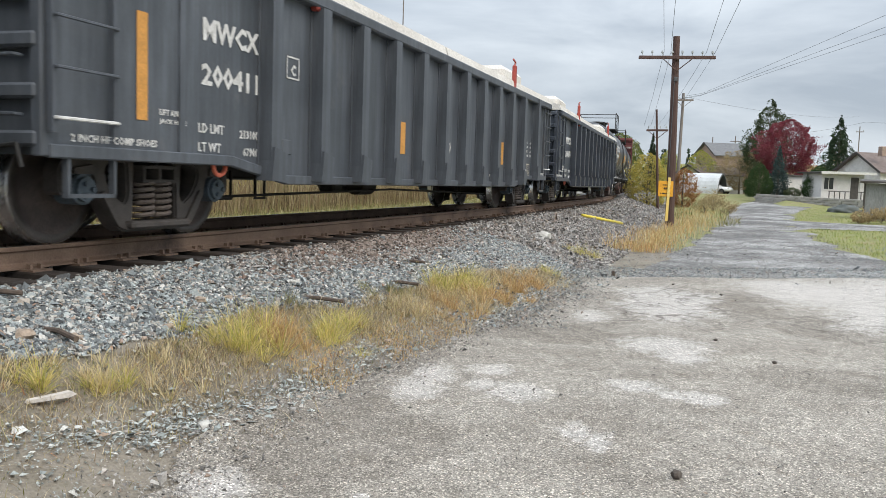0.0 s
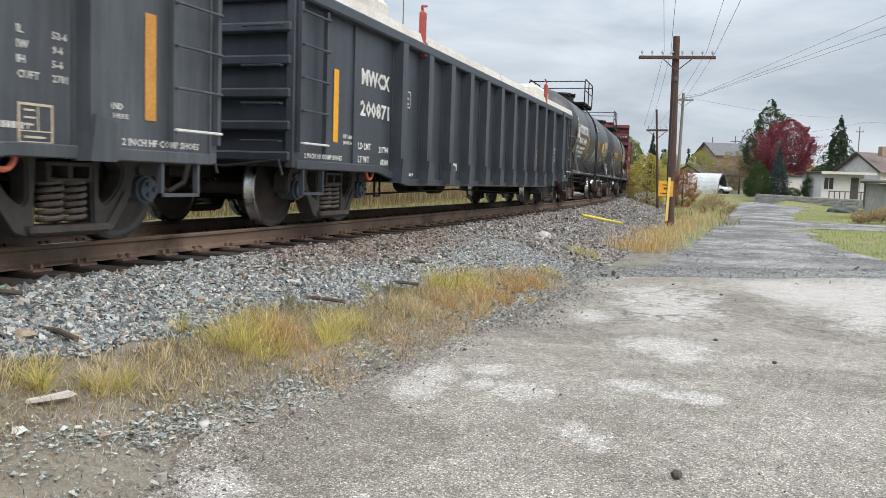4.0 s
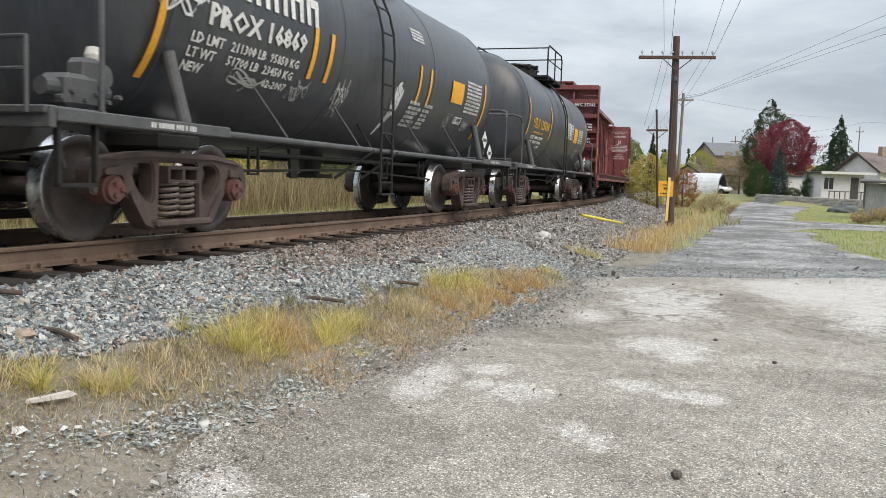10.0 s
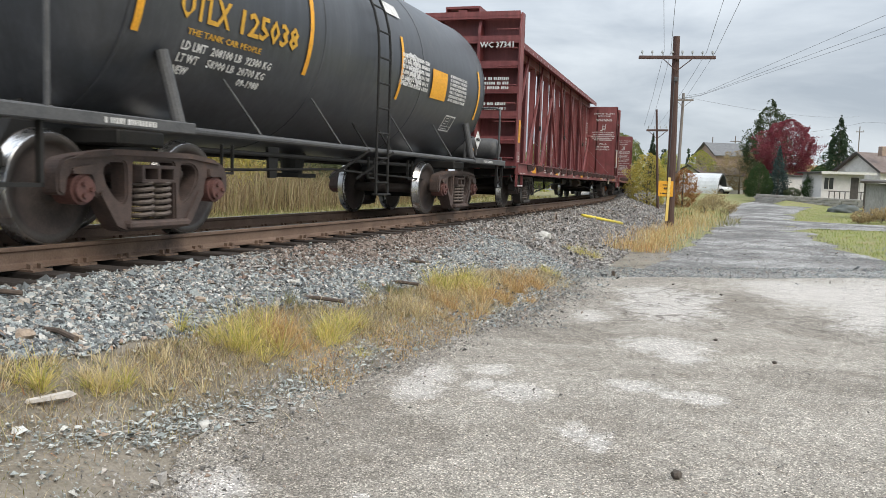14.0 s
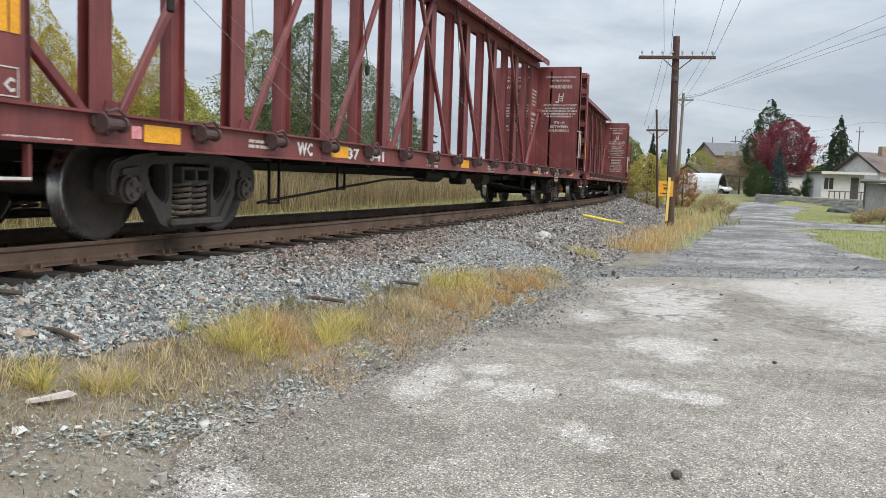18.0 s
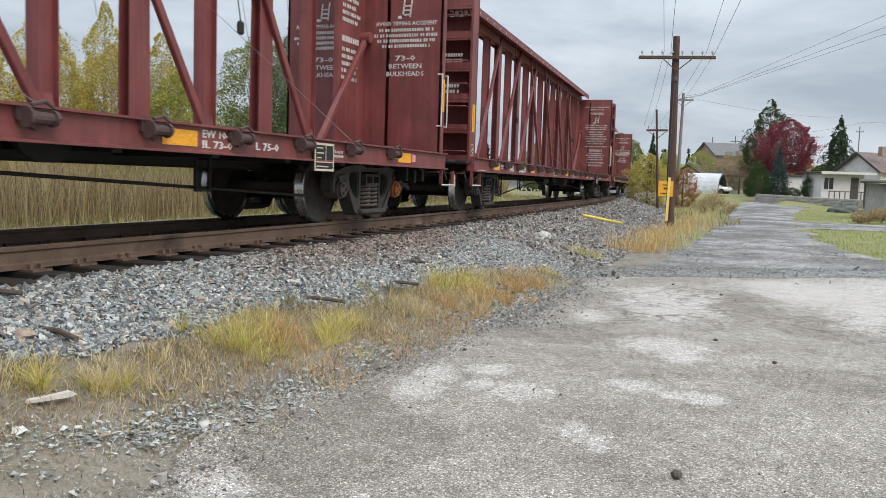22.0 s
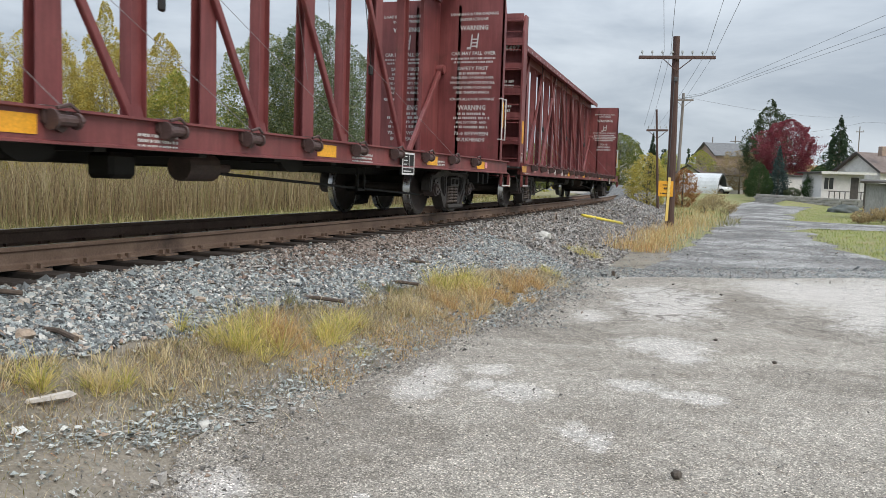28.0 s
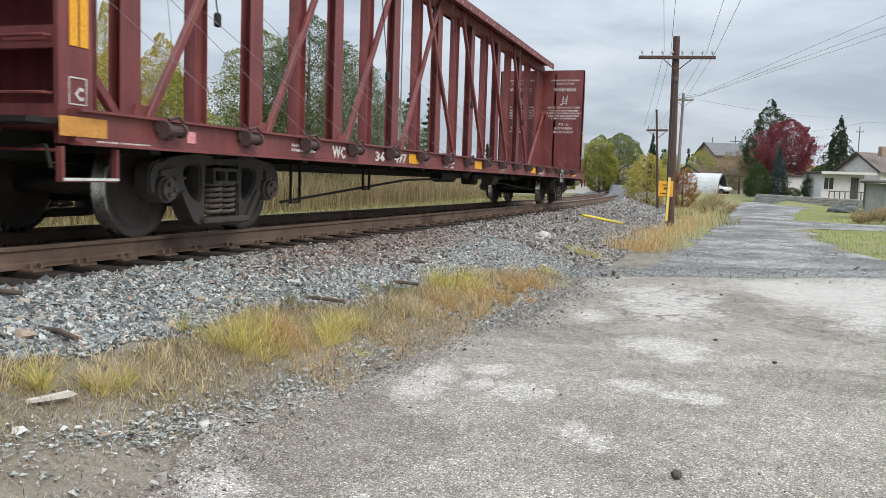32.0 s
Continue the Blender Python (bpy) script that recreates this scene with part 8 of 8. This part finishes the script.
PX, PY = 8.58, 31.2
p1 = pole(PX, PY, 7.1, 0.175, -0.12, 2.85, 6.3, 8, M_POLE, "leaning dark brown wooden pole with crossarm and yellow guard")
bm = B()
prism(bm, [(-0.05, 0.2), (0.05, 0.2), (0.05, 1.85), (-0.05, 1.85)], -0.02, 0.0)
g = part("guy_guard", bm, M_GUARD, p1, "pale yellow plastic guard strip")
g.matrix_basis = pose(-0.2, -0.24, 0, 0, 1.5, 0)
bm = B()
box(bm, 0, 0, 0, 0.56, 0.02, 0.58, 0.008)
sg = part("sign_plate", bm, M_SIGN, p1, "yellow square warning plate")
sg.matrix_basis = pose(-0.27, -0.21, 1.42, 0, 0, 0)
bars(sg, [(-0.12, 0.12, 0.2, 0.05), (-0.08, -0.02, 0.16, 0.07), (-0.2, -0.2, 0.4, 0.05)], lambda x, z, o: Vector((x, -0.018 - o, z)), M_UNDER, 3)
bm = B()
cyl(bm, (-0.2, -0.23, 1.7), (-0.16, -0.2, 5.6), 0.014, n=6)
box(bm, -0.12, -0.2, 5.5, 0.14, 0.1, 0.16, 0.02)
part("guy_wire", bm, M_WIRE, p1)

pole(16.9, 60, 8.0, 0.13, 0.1, 1.4, 7.5, 3, M_POLEGREY, "grey wooden utility pole with a small crossarm")
pole(13.0, 50, 6.0, 0.085, -0.4, 1.3, 4.75, 4, M_POLE, "old dark pole with a low crossarm")
for x, y, h, arm in ((38.6, 120, 8.0, 0.0), (42.6, 122, 8.4, 1.6), (62.3, 125, 10.3, 1.2), (50.5, 135, 8.5, 0.0)):
    pole(x, y, h, 0.1, 0.0, arm, h - 0.8, 2, M_POLEGREY, "distant grey wooden utility pole", braces=False)
pole(-3.4, 60, 15.5, 0.05, 0.0, 0.0, 1.0, 0, M_POLEGREY, "slender pale mast behind the field")

for i, (ax, nx) in enumerate(((8.03, 5.07), (8.28, 5.35), (9.6, 6.49), (9.92, 6.89))):
    wire([(ax, PY, 6.52), (nx, 20.0, 5.96), (nx - 5.2, 0.0, 5.9), (nx - 12.5, -30.0, 6.5)], 0.006, "thin dark overhead wire along the track")
    wire([(ax, PY, 6.55), (11.9 + i * 0.4, 50.0, 5.15)], 0.006, "thin dark overhead wire along the track", 0.15)
for ax, az, ex, ez in ((18.43, 8.33, 20.77, 10.01), (18.3, 8.2, 20.81, 9.45), (18.16, 8.12, 20.84, 9.13)):
    wire([(ax - 1.2, 62.0, az - 0.15), (ax, 60, az), (ex, 40.0, ez), (ex + 3.5, 10.0, ez * 2 - az + 0.8)], 0.009, "thin dark service wire across the lane")
wire([(17.2, 60, 8.0), (62.0, 125, 13.0)], 0.009, "thin distant overhead wire", 0.6)
wire([(41.2, 110, 8.6), (63.0, 125, 12.2), (80, 118, 12.6)], 0.016, "thin distant overhead wire", 0.4)

# ---- buildings ----
M_SIDING = surface("white_siding", (0.62, 0.6, 0.57), (0.74, 0.72, 0.69), 2, 30, 0.7, bump=0.05, grime=(0.5, 0.48, 0.44), grime_at=0.62)
M_ROOFBROWN = surface("brown_shingle", (0.13, 0.1, 0.09), (0.2, 0.16, 0.145), 3, 30, 0.9, bump=0.4)
M_ROOFGREY = surface("grey_shingle", (0.12, 0.125, 0.135), (0.19, 0.195, 0.2), 3, 30, 0.9, bump=0.4)
M_WINDOW = surface("dark_window_glass", (0.02, 0.022, 0.025), (0.04, 0.043, 0.048), 2, 10, 0.12, bump=0.0)
M_TRIM = surface("pale_trim", (0.55, 0.54, 0.52), (0.66, 0.65, 0.63), 4, 30, 0.6, bump=0.02)
M_DARKTRIM = surface("dark_fascia", (0.05, 0.045, 0.04), (0.09, 0.08, 0.072), 4, 30, 0.7, bump=0.05)
M_PLY = surface("grey_weathered_boards", (0.2, 0.205, 0.205), (0.32, 0.325, 0.32), 1.5, 20, 0.85, bump=0.2, grime=(0.13, 0.135, 0.13), grime_at=0.58, stretch=(1, 1, 0.4))
M_GARDENWALL = surface("stacked_stone", (0.24, 0.23, 0.21), (0.38, 0.365, 0.34), 3, 30, 0.9, bump=0.4, per=0.14)
M_TARP = surface("silver_tarp", (0.55, 0.57, 0.6), (0.7, 0.72, 0.74), 1.2, 15, 0.5, bump=0.1)
# the mound's own dark tarp; inside the shelter this colour stands for shade
M_TARP_AND_SHADE = surface("grey_green_tarp_and_shade", (0.05, 0.06, 0.055), (0.09, 0.1, 0.092), 2, 20, 0.7, bump=0.3)
M_BRICK = surface("tan_brick", (0.28, 0.2, 0.16), (0.38, 0.29, 0.24), 4, 40, 0.9, bump=0.2)


def window(parent, x, y, z, w, h, m=None):
    """A framed window that looks along -y in its thing's space."""
    wd = empty("window")
    wd.parent = parent
    wd.matrix_basis = (m or Matrix()) @ pose(x, y, z)
    part("pane", box(B(), 0, -0.01, 0, w, 0.03, h), M_WINDOW, wd)
    bm = B()
    for a in (-1, 1):
        box(bm, a * (w / 2 + 0.03), -0.03, 0, 0.06, 0.07, h + 0.12)
        box(bm, 0, -0.03, a * (h / 2 + 0.03), w, 0.07, 0.06)
    box(bm, 0, -0.025, 0, 0.04, 0.05, h)
    part("frame", bm, M_TRIM, wd)
    return wd


def gable_house(x, y, turn, length, width, eave, ridge, wall, roof, label, z0=None, shift=0.0):
    z0 = ground_z(x, y) if z0 is None else z0
    t = empty("house", pose(x, y, z0, 0, 0, turn))
    hw = width / 2
    bm = B()
    prof = [(-hw, -0.4), (hw, -0.4), (hw, eave), (0, ridge), (-hw, eave)]
    v0 = [bm.verts.new((0, a, b)) for a, b in prof]
    v1 = [bm.verts.new((length, a, b)) for a, b in prof]
    bm.faces.new(v0)
    bm.faces.new(v1[::-1])
    for i in range(5):
        bm.faces.new((v0[i], v1[i], v1[(i + 1) % 5], v0[(i + 1) % 5]))
    bmesh.ops.recalc_face_normals(bm, faces=bm.faces)
    part("wall", bm, wall, t)
    k = (ridge - eave) / hw
    for sgn in (-1, 1):
        bm = B()
        o = 0.35
        a = (sgn * (hw + o), eave - k * o + 0.06)
        vs = [(-o, 0, ridge + 0.08), (length + o, 0, ridge + 0.08), (length + o, a[0], a[1]), (-o, a[0], a[1])]
        top = [bm.verts.new(p) for p in vs]
        bot = [bm.verts.new((p[0], p[1], p[2] - 0.12)) for p in vs]
        bm.faces.new(top)
        bm.faces.new(bot[::-1])
        for i in range(4):
            bm.faces.new((top[i], bot[i], bot[(i + 1) % 4], top[(i + 1) % 4]))
        bmesh.ops.recalc_face_normals(bm, faces=bm.faces)
        part("roof", bm, roof, t)
        bm = B()
        d = Vector((0, a[0], a[1] - ridge - 0.08))
        m = Matrix.Translation((-0.37, a[0] / 2, (a[1] + ridge) / 2 - 0.0)) @ Matrix.Rotation(math.atan2(d.z, d.y), 4, "X")
        box(bm, 0, 0, 0, 0.04, d.length, 0.18, 0, m)
        part("barge_board", bm, M_DARKTRIM, t)
    return tagged(t, label, "house")


h1 = gable_house(35.1, 70.2, 11.6, 9.0, 5.4, 2.5, 4.0, M_SIDING, M_ROOFBROWN, "white single-storey house with a brown shingle gable roof", 0.9)
bm = B()
box(bm, 0.6, -2.0, 4.1, 0.5, 0.5, 0.8, 0.03)
part("chimney", bm, M_BRICK, h1)
window(h1, 3.0, -2.7, 1.4, 1.2, 0.9)

porch = empty("porch", pose(32.0, 66.2, 0.85))
part("wall", box(B(), 0, 1.9, 1.0, 3.4, 3.6, 2.3), M_SIDING, porch)
part("flat_roof", box(B(), 0.1, 1.7, 2.22, 4.4, 4.6, 0.12, 0.02), M_DARKTRIM, porch)
part("fascia", box(B(), 0.1, -0.62, 2.2, 4.4, 0.05, 0.2), M_TRIM, porch)
window(porch, -1.15, 0.1, 1.35, 0.75, 0.9)
part("door", box(B(), 0.95, 0.08, 0.95, 0.62, 0.06, 1.85, 0.01), M_DARKTRIM, porch)
part("door", box(B(), 1.5, 0.08, 1.0, 0.3, 0.06, 1.85, 0.01), M_TRIM, porch)
tagged(porch, "flat-roofed white porch extension with dark door", "porch")

rail_fence = empty("deck_railing", pose(32.0, 64.9, 0.85))
for k in range(9):
    part("post", box(B(), -1.7 + 0.42 * k, 0, 0.35, 0.06, 0.06, 0.75), M_DARKTRIM, rail_fence)
part("top_rail", box(B(), 0, 0, 0.72, 3.5, 0.08, 0.06), M_DARKTRIM, rail_fence)
part("deck", box(B(), 0, 0.6, 0.0, 3.5, 1.3, 0.1), M_DARKTRIM, rail_fence)
tagged(rail_fence, "dark wooden deck with railing before the porch", "railing")

garage = empty("garage", pose(31.6, 73.5, 0.9))
part("wall", box(B(), 0, 1.5, 0.8, 3.4, 3.0, 2.2), M_SIDING, garage)
part("roof", box(B(), 0, 1.5, 1.95, 3.8, 3.4, 0.14, 0.02), M_DARKTRIM, garage)
tagged(garage, "low white outbuilding with a flat roof", "outbuilding")

gable_house(35.2, 112, 8, 9.0, 6.0, 5.4, 7.0, M_BRICK, M_ROOFGREY, "tan brick house with grey gable roof", 0.6)
gable_house(25.6, 112, 150, 9.0, 7.0, 4.6, 6.6, M_SIDING, M_ROOFGREY, "far house with white gable and grey roof", 0.6)
gable_house(29.6, 100, 20, 6.0, 5.0, 2.4, 3.4, M_SIDING, M_ROOFBROWN, "pale low house behind the garden trees", 0.8)
gable_house(63.0, 104, 10, 12.0, 7.0, 3.0, 5.0, M_BRICK, M_ROOFBROWN, "distant house with brown roof", 2.2)

shed = empty("shed", pose(23.5, 46.0, ground_z(24, 46) - 0.05, 0, 0, -27))
for k in range(12):
    part("board", box(B(), 0.16 + 0.325 * k, 0, 1.02, 0.318, 0.04, 2.12), M_PLY, shed)
part("side_wall", box(B(), 0.02, 1.6, 1.02, 0.05, 3.1, 2.12), M_PLY, shed)
part("back_wall", box(B(), 1.95, 3.15, 1.02, 3.9, 0.05, 2.12), M_PLY, shed)
part("roof", box(B(), 1.9, 1.5, 2.16, 4.4, 3.7, 0.12, 0.02, pose(0, 0, 0, 2, 0, 0)), M_DARKTRIM, shed)
part("corner_post", box(B(), -0.04, -0.03, 1.0, 0.1, 0.1, 2.15), M_DARKTRIM, shed)
tagged(shed, "grey weathered board shed with flat roof", "shed")


def garden_wall():
    t = empty("garden_wall", pose(25.6, 68.0, 0))
    a, b = Vector((0, 0, 0)), Vector((6.7, -9.6, 0))
    rnd = random.Random(4)
    d = (b - a)
    n = 28
    ang = math.degrees(math.atan2(d.y, d.x))
    for row in range(4):
        for k in range(n):
            f = (k + 0.5 + 0.5 * (row % 2)) / n
            if f > 1:
                continue
            q = a + d * f
            z = ground_z(25.6 + q.x, 68.0 + q.y) - 0.08
            me = shared("wall_stone", lambda: box(B(), 0, 0, 0, 0.41, 0.3, 0.19, 0.02))
            st = mesh_part("stone", me, M_GARDENWALL, t)
            st.matrix_basis = pose(q.x + rnd.gauss(0, 0.01), q.y + rnd.gauss(0, 0.015), z + 0.1 + 0.2 * row, 0, rnd.gauss(0, 1), ang + rnd.gauss(0, 2))
    bm = B()
    m = pose((a.x + b.x) / 2 + 0.35, (a.y + b.y) / 2 + 0.25, 0.62, 0, 0, ang)
    box(bm, 0, 0, 0, d.length, 0.5, 0.5, 0, m)
    part("backfill", bm, M_DIRT, t)
    tagged(t, "low garden retaining wall of stacked grey stones", "wall")


garden_wall()


def tarp_shelter():
    x, y = 30.2, 96.0
    t = empty("tarp_shelter", pose(x, y, ground_z(x, y) - 0.05, 0, 0, 139))
    n = 14
    # the inner sheet is added, coloured dark to paint in the shelter's interior shade
    for r, sgn, name, mat in ((1.35, 1, "cover", M_TARP), (1.28, -1, "lining", M_TARP_AND_SHADE)):
        bm = B()
        x1 = 2.0 if r > 1.3 else 1.95
        ring0 = [bm.verts.new((-2.2, r * math.cos(math.pi * k / n), 1.75 * r * math.sin(math.pi * k / n))) for k in range(n + 1)]
        ring1 = [bm.verts.new((x1, r * math.cos(math.pi * k / n), 1.75 * r * math.sin(math.pi * k / n))) for k in range(n + 1)]
        for k in range(n):
            bm.faces.new((ring0[k], ring0[k + 1], ring1[k + 1], ring1[k])[::sgn])
        bm.faces.new(ring1)
        part(name, bm, mat, t)
    for xx in (-2.2, 0.0, 2.0):
        bm = B()
        rod(bm, [(xx, 1.25 * math.cos(math.pi * k / 8), 2.2 * math.sin(math.pi * k / 8)) for k in range(9)], 0.03)
        part("hoop", bm, M_GREY, t)
    tagged(t, "silver-white tarp shelter open at one end", "shelter")


def white_car():
    x, y = 31.1, 95.2
    t = empty("car", pose(x, y, ground_z(x, y), 0, 0, -41))
    bm = B()
    prism(bm, [(-2.0, 0.3), (1.9, 0.3), (1.98, 0.55), (1.8, 0.78), (0.75, 0.86), (-1.6, 0.9), (-2.02, 0.82), (-2.08, 0.5)], -0.82, 0.82)
    bmesh.ops.bevel(bm, geom=list(bm.edges), offset=0.06, segments=2, affect="EDGES")
    part("body", bm, M_CARWHITE, t, smooth=True)
    bm = B()
    prism(bm, [(0.75, 0.84), (0.15, 1.32), (-1.0, 1.36), (-1.65, 0.88)], -0.7, 0.7)
    bmesh.ops.bevel(bm, geom=list(bm.edges), offset=0.07, segments=2, affect="EDGES")
    part("cabin", bm, M_CARWHITE, t, smooth=True)
    for s in (-1, 1):
        bm = B()
        prism(bm, [(0.5, 0.9), (0.1, 1.24), (-0.95, 1.27), (-1.35, 0.92)], s * 0.71, s * 0.69)
        part("side_window", bm, M_WINDOW, t)
    bm = B()
    box(bm, 0.47, 0, 1.08, 0.03, 1.2, 0.56, 0, Matrix())
    part("windscreen", bm, M_WINDOW, t)
    for wx in (-1.3, 1.25):
        for s in (-1, 1):
            w = empty("wheel", pose(wx, s * 0.76, 0.31))
            w.parent = t
            part("tyre", lathe(B(), [(0.2, -0.09), (0.29, -0.09), (0.31, -0.06), (0.31, 0.06), (0.29, 0.09), (0.2, 0.09)], 24, "Y"), M_UNDER, w)
            part("rim", cyl(B(), (0, -0.07, 0), (0, 0.07, 0), 0.2, n=18), M_GREY, w)
    for s in (-1, 1):
        part("headlight", box(B(), 1.9, s * 0.6, 0.62, 0.1, 0.3, 0.12, 0.02), M_GLASSPIN, t)
    tagged(t, "white sedan parked before the tarp shelter", "car")


M_CARWHITE = surface("white_car_paint", (0.68, 0.7, 0.72), (0.76, 0.78, 0.8), 2, 20, 0.25, bump=0.0)
tarp_shelter()
white_car()


def tarp_heap():
    x, y = 26.8, 55.0
    bm = B()
    bmesh.ops.create_icosphere(bm, subdivisions=4, radius=1.0)
    for v in bm.verts:
        d = v.co.normalized()
        k = 1 + 0.22 * noise.noise(d * 2.0) + 0.1 * noise.noise(d * 6.0)
        v.co = Vector((d.x * 1.1 * k, d.y * 0.9 * k, max(-0.1, d.z * 0.5 * k)))
    ob = part("tarp_mound", bm, M_TARP_AND_SHADE, smooth=True)
    ob.matrix_basis = pose(x, y, ground_z(x, y))
    tagged(ob, "low mound under a dark grey-green tarp on the lawn", "mound")


tarp_heap()


# ---- litter and oddments by the track ----
def lay(name, s, o, make, mat, label, category, turn=0.0, lift=0.0, smooth=False):
    x, y = plan(s, o)
    ob = part(name, make, mat, smooth=smooth)
    ob.matrix_basis = pose(x, y, ground_z(x, y) + lift, 0, 0, turn)
    return tagged(ob, label, category)


def rock_bm(r, seed, flat=0.6):
    bm = B()
    bmesh.ops.create_icosphere(bm, subdivisions=2, radius=r)
    for v in bm.verts:
        d = v.co.normalized()
        v.co *= 1 + 0.45 * noise.noise(d * 1.8 + Vector((seed, 0, 0))) + 0.2 * noise.noise(d * 5 + Vector((seed, 3, 0)))
        v.co.z *= flat
    return bm


M_ROCKPALE = surface("pale_rock", (0.42, 0.41, 0.38), (0.55, 0.54, 0.51), 6, 40, 0.9, bump=0.3)
M_ROCKTAN = surface("tan_rock", (0.3, 0.235, 0.18), (0.4, 0.33, 0.26), 6, 40, 0.9, bump=0.3)
M_WOODDARK = surface("dark_rotten_wood", (0.07, 0.052, 0.042), (0.13, 0.1, 0.08), 6, 40, 0.9, bump=0.5)
M_WOODPALE = surface("bleached_wood", (0.5, 0.46, 0.42), (0.66, 0.62, 0.58), 6, 40, 0.8, bump=0.3)
M_CONE = surface("brown_cone", (0.06, 0.05, 0.042), (0.12, 0.1, 0.085), 10, 60, 0.9, bump=0.4)
lay("rock", 10.23, 2.35, rock_bm(0.17, 1), M_ROCKPALE, "pale flat rock on the ballast", "rock", 20, 0.03)
for i, (s, o, r, m) in enumerate([(-2.54, 3.3, 0.042, M_ROCKPALE), (-2.35, 2.2, 0.05, M_ROCKTAN), (-1.6, 2.3, 0.04, M_ROCKTAN), (-0.9, 2.05, 0.045, M_ROCKTAN), (-0.6, 2.1, 0.04, M_ROCKTAN), (0.1, 3.25, 0.035, M_ROCKTAN), (-2.6, 2.05, 0.06, M_ROCKTAN), (0.5, 2.05, 0.045, M_ROCKPALE)]):
    lay("rock", s, o, rock_bm(r, 3 + i), m, "small tan rock among the ballast" if m is M_ROCKTAN else "small pale rock at the gravel's edge", "rock", 40 * i, r * 0.35)
bm = B()
cyl(bm, (-1.35, 0, 0), (1.35, 0, 0), 0.05, n=16)
pp = lay("pipe", 19.5, 2.4, bm, M_PIPE, "bright yellow plastic pipe lying on the ballast", "pipe", 52, 0.09, True)
pp.matrix_basis = pose(5.0, 25.82, 0.41, 0, 6.4, 52)
bm = B()
prism(bm, [(-0.12, 0.0), (0.09, 0.0), (0.13, 0.012), (0.1, 0.03), (-0.11, 0.016)], -0.02, 0.022)
lay("wood_splinter", -3.04, 2.71, bm, M_WOODPALE, "bleached white splinter of wood in the grass", "wood", 44, 0.02)
for s, o, ln, tn in ((-2.44, 2.12, 0.5, -35), (0.25, 2.45, 0.55, -12), (2.0, 2.55, 0.42, -10), (-2.3, 1.5, 0.3, 20), (3.2, 2.2, 0.35, 0)):
    bm = B()
    rod(bm, [(-ln / 2, 0, 0), (0, 0.03, 0.012), (ln / 2, 0, 0)], 0.018, 7)
    lay("stick", s, o, bm, M_WOODDARK, "dark rotten stick lying on the ballast", "stick", tn, 0.03)
cb = rock_bm(0.027, 9, 0.95)
lay("pine_cone", -2.05, 5.82, cb, M_CONE, "dark brown pine cone on the asphalt", "cone", 0, 0.036)
for i, (s, o) in enumerate(((0.2, 7.9), (1.2, 6.4), (-0.8, 7.0), (5.6, 5.9), (6.4, 5.2), (2.0, 5.9))):
    lay("clod", s, o, rock_bm(0.022, 20 + i), M_CONE, "small dark clod on the asphalt", "clod", 30 * i, 0.022)
bm = B()
prism(bm, [(-0.7, 0), (0.7, 0), (0.7, 0.12), (-0.7, 0.12)], -0.3, 0.3)
lay("concrete_slab", -3.0, -13.5, bm, M_ROCKPALE, "pale concrete slab lying in the field grass", "slab", 10, 0.25)
bm = B()
prism(bm, [(-0.025, 0), (0.025, 0), (0.02, 0.09), (-0.02, 0.09)], -0.015, 0.015)
lay("marker_stake", 7.2, 4.2, bm, M_WOODDARK, "small dark stake at the pavement's end", "stake", 15)


# ---- what moves ----
# metres that the train has rolled, second by second
ROLLED = (-55.58, -51.91, -48.2, -44.62, -41.08, -37.6, -34.12, -30.68, -27.25, -23.83, -20.42, -17.02, -13.62, -10.22, -6.8, -3.32, 0.28, 3.69, 6.87, 10.31, 13.77, 17.22, 20.66, 24.1, 27.52, 30.92, 34.31, 37.68, 41.03, 44.36, 47.69, 51.06, 54.4)


def gone(t):
    """How far the train has rolled at t seconds, gliding through the table."""
    i = min(31, max(0, int(t)))
    u = t - i
    p1, p2 = ROLLED[i], ROLLED[i + 1]
    p0 = ROLLED[i - 1] if i else 2 * p1 - p2
    p3 = ROLLED[i + 2] if i < 31 else 2 * p2 - p1
    return p1 + 0.5 * u * (p2 - p0 + u * (2 * p0 - 5 * p1 + 4 * p2 - p3 + u * (3 * (p1 - p2) + p3 - p0)))


def car_pose(centre, half, t):
    s = centre - gone(t)
    x0, y0, _ = along(s - half)
    x1, y1, _ = along(s + half)
    return pose((x0 + x1) / 2, (y0 + y1) / 2, RAIL_Z, 0, 0, math.degrees(math.atan2(y1 - y0, x1 - x0)))


def motions():
    for car, centre, half, wheelsets in TRAIN:
        walk(car, [(t * 0.5, car_pose(centre, half, t * 0.5)) for t in range(65)])
        for ws in wheelsets:
            m = ws.matrix_basis.copy()
            rows = []
            for k in range(229):
                t = 32.0 * k / 228
                rows.append((t, m @ Matrix.Rotation(-gone(t) / 0.457, 4, "Y")))
            walk(ws, rows)


motions()
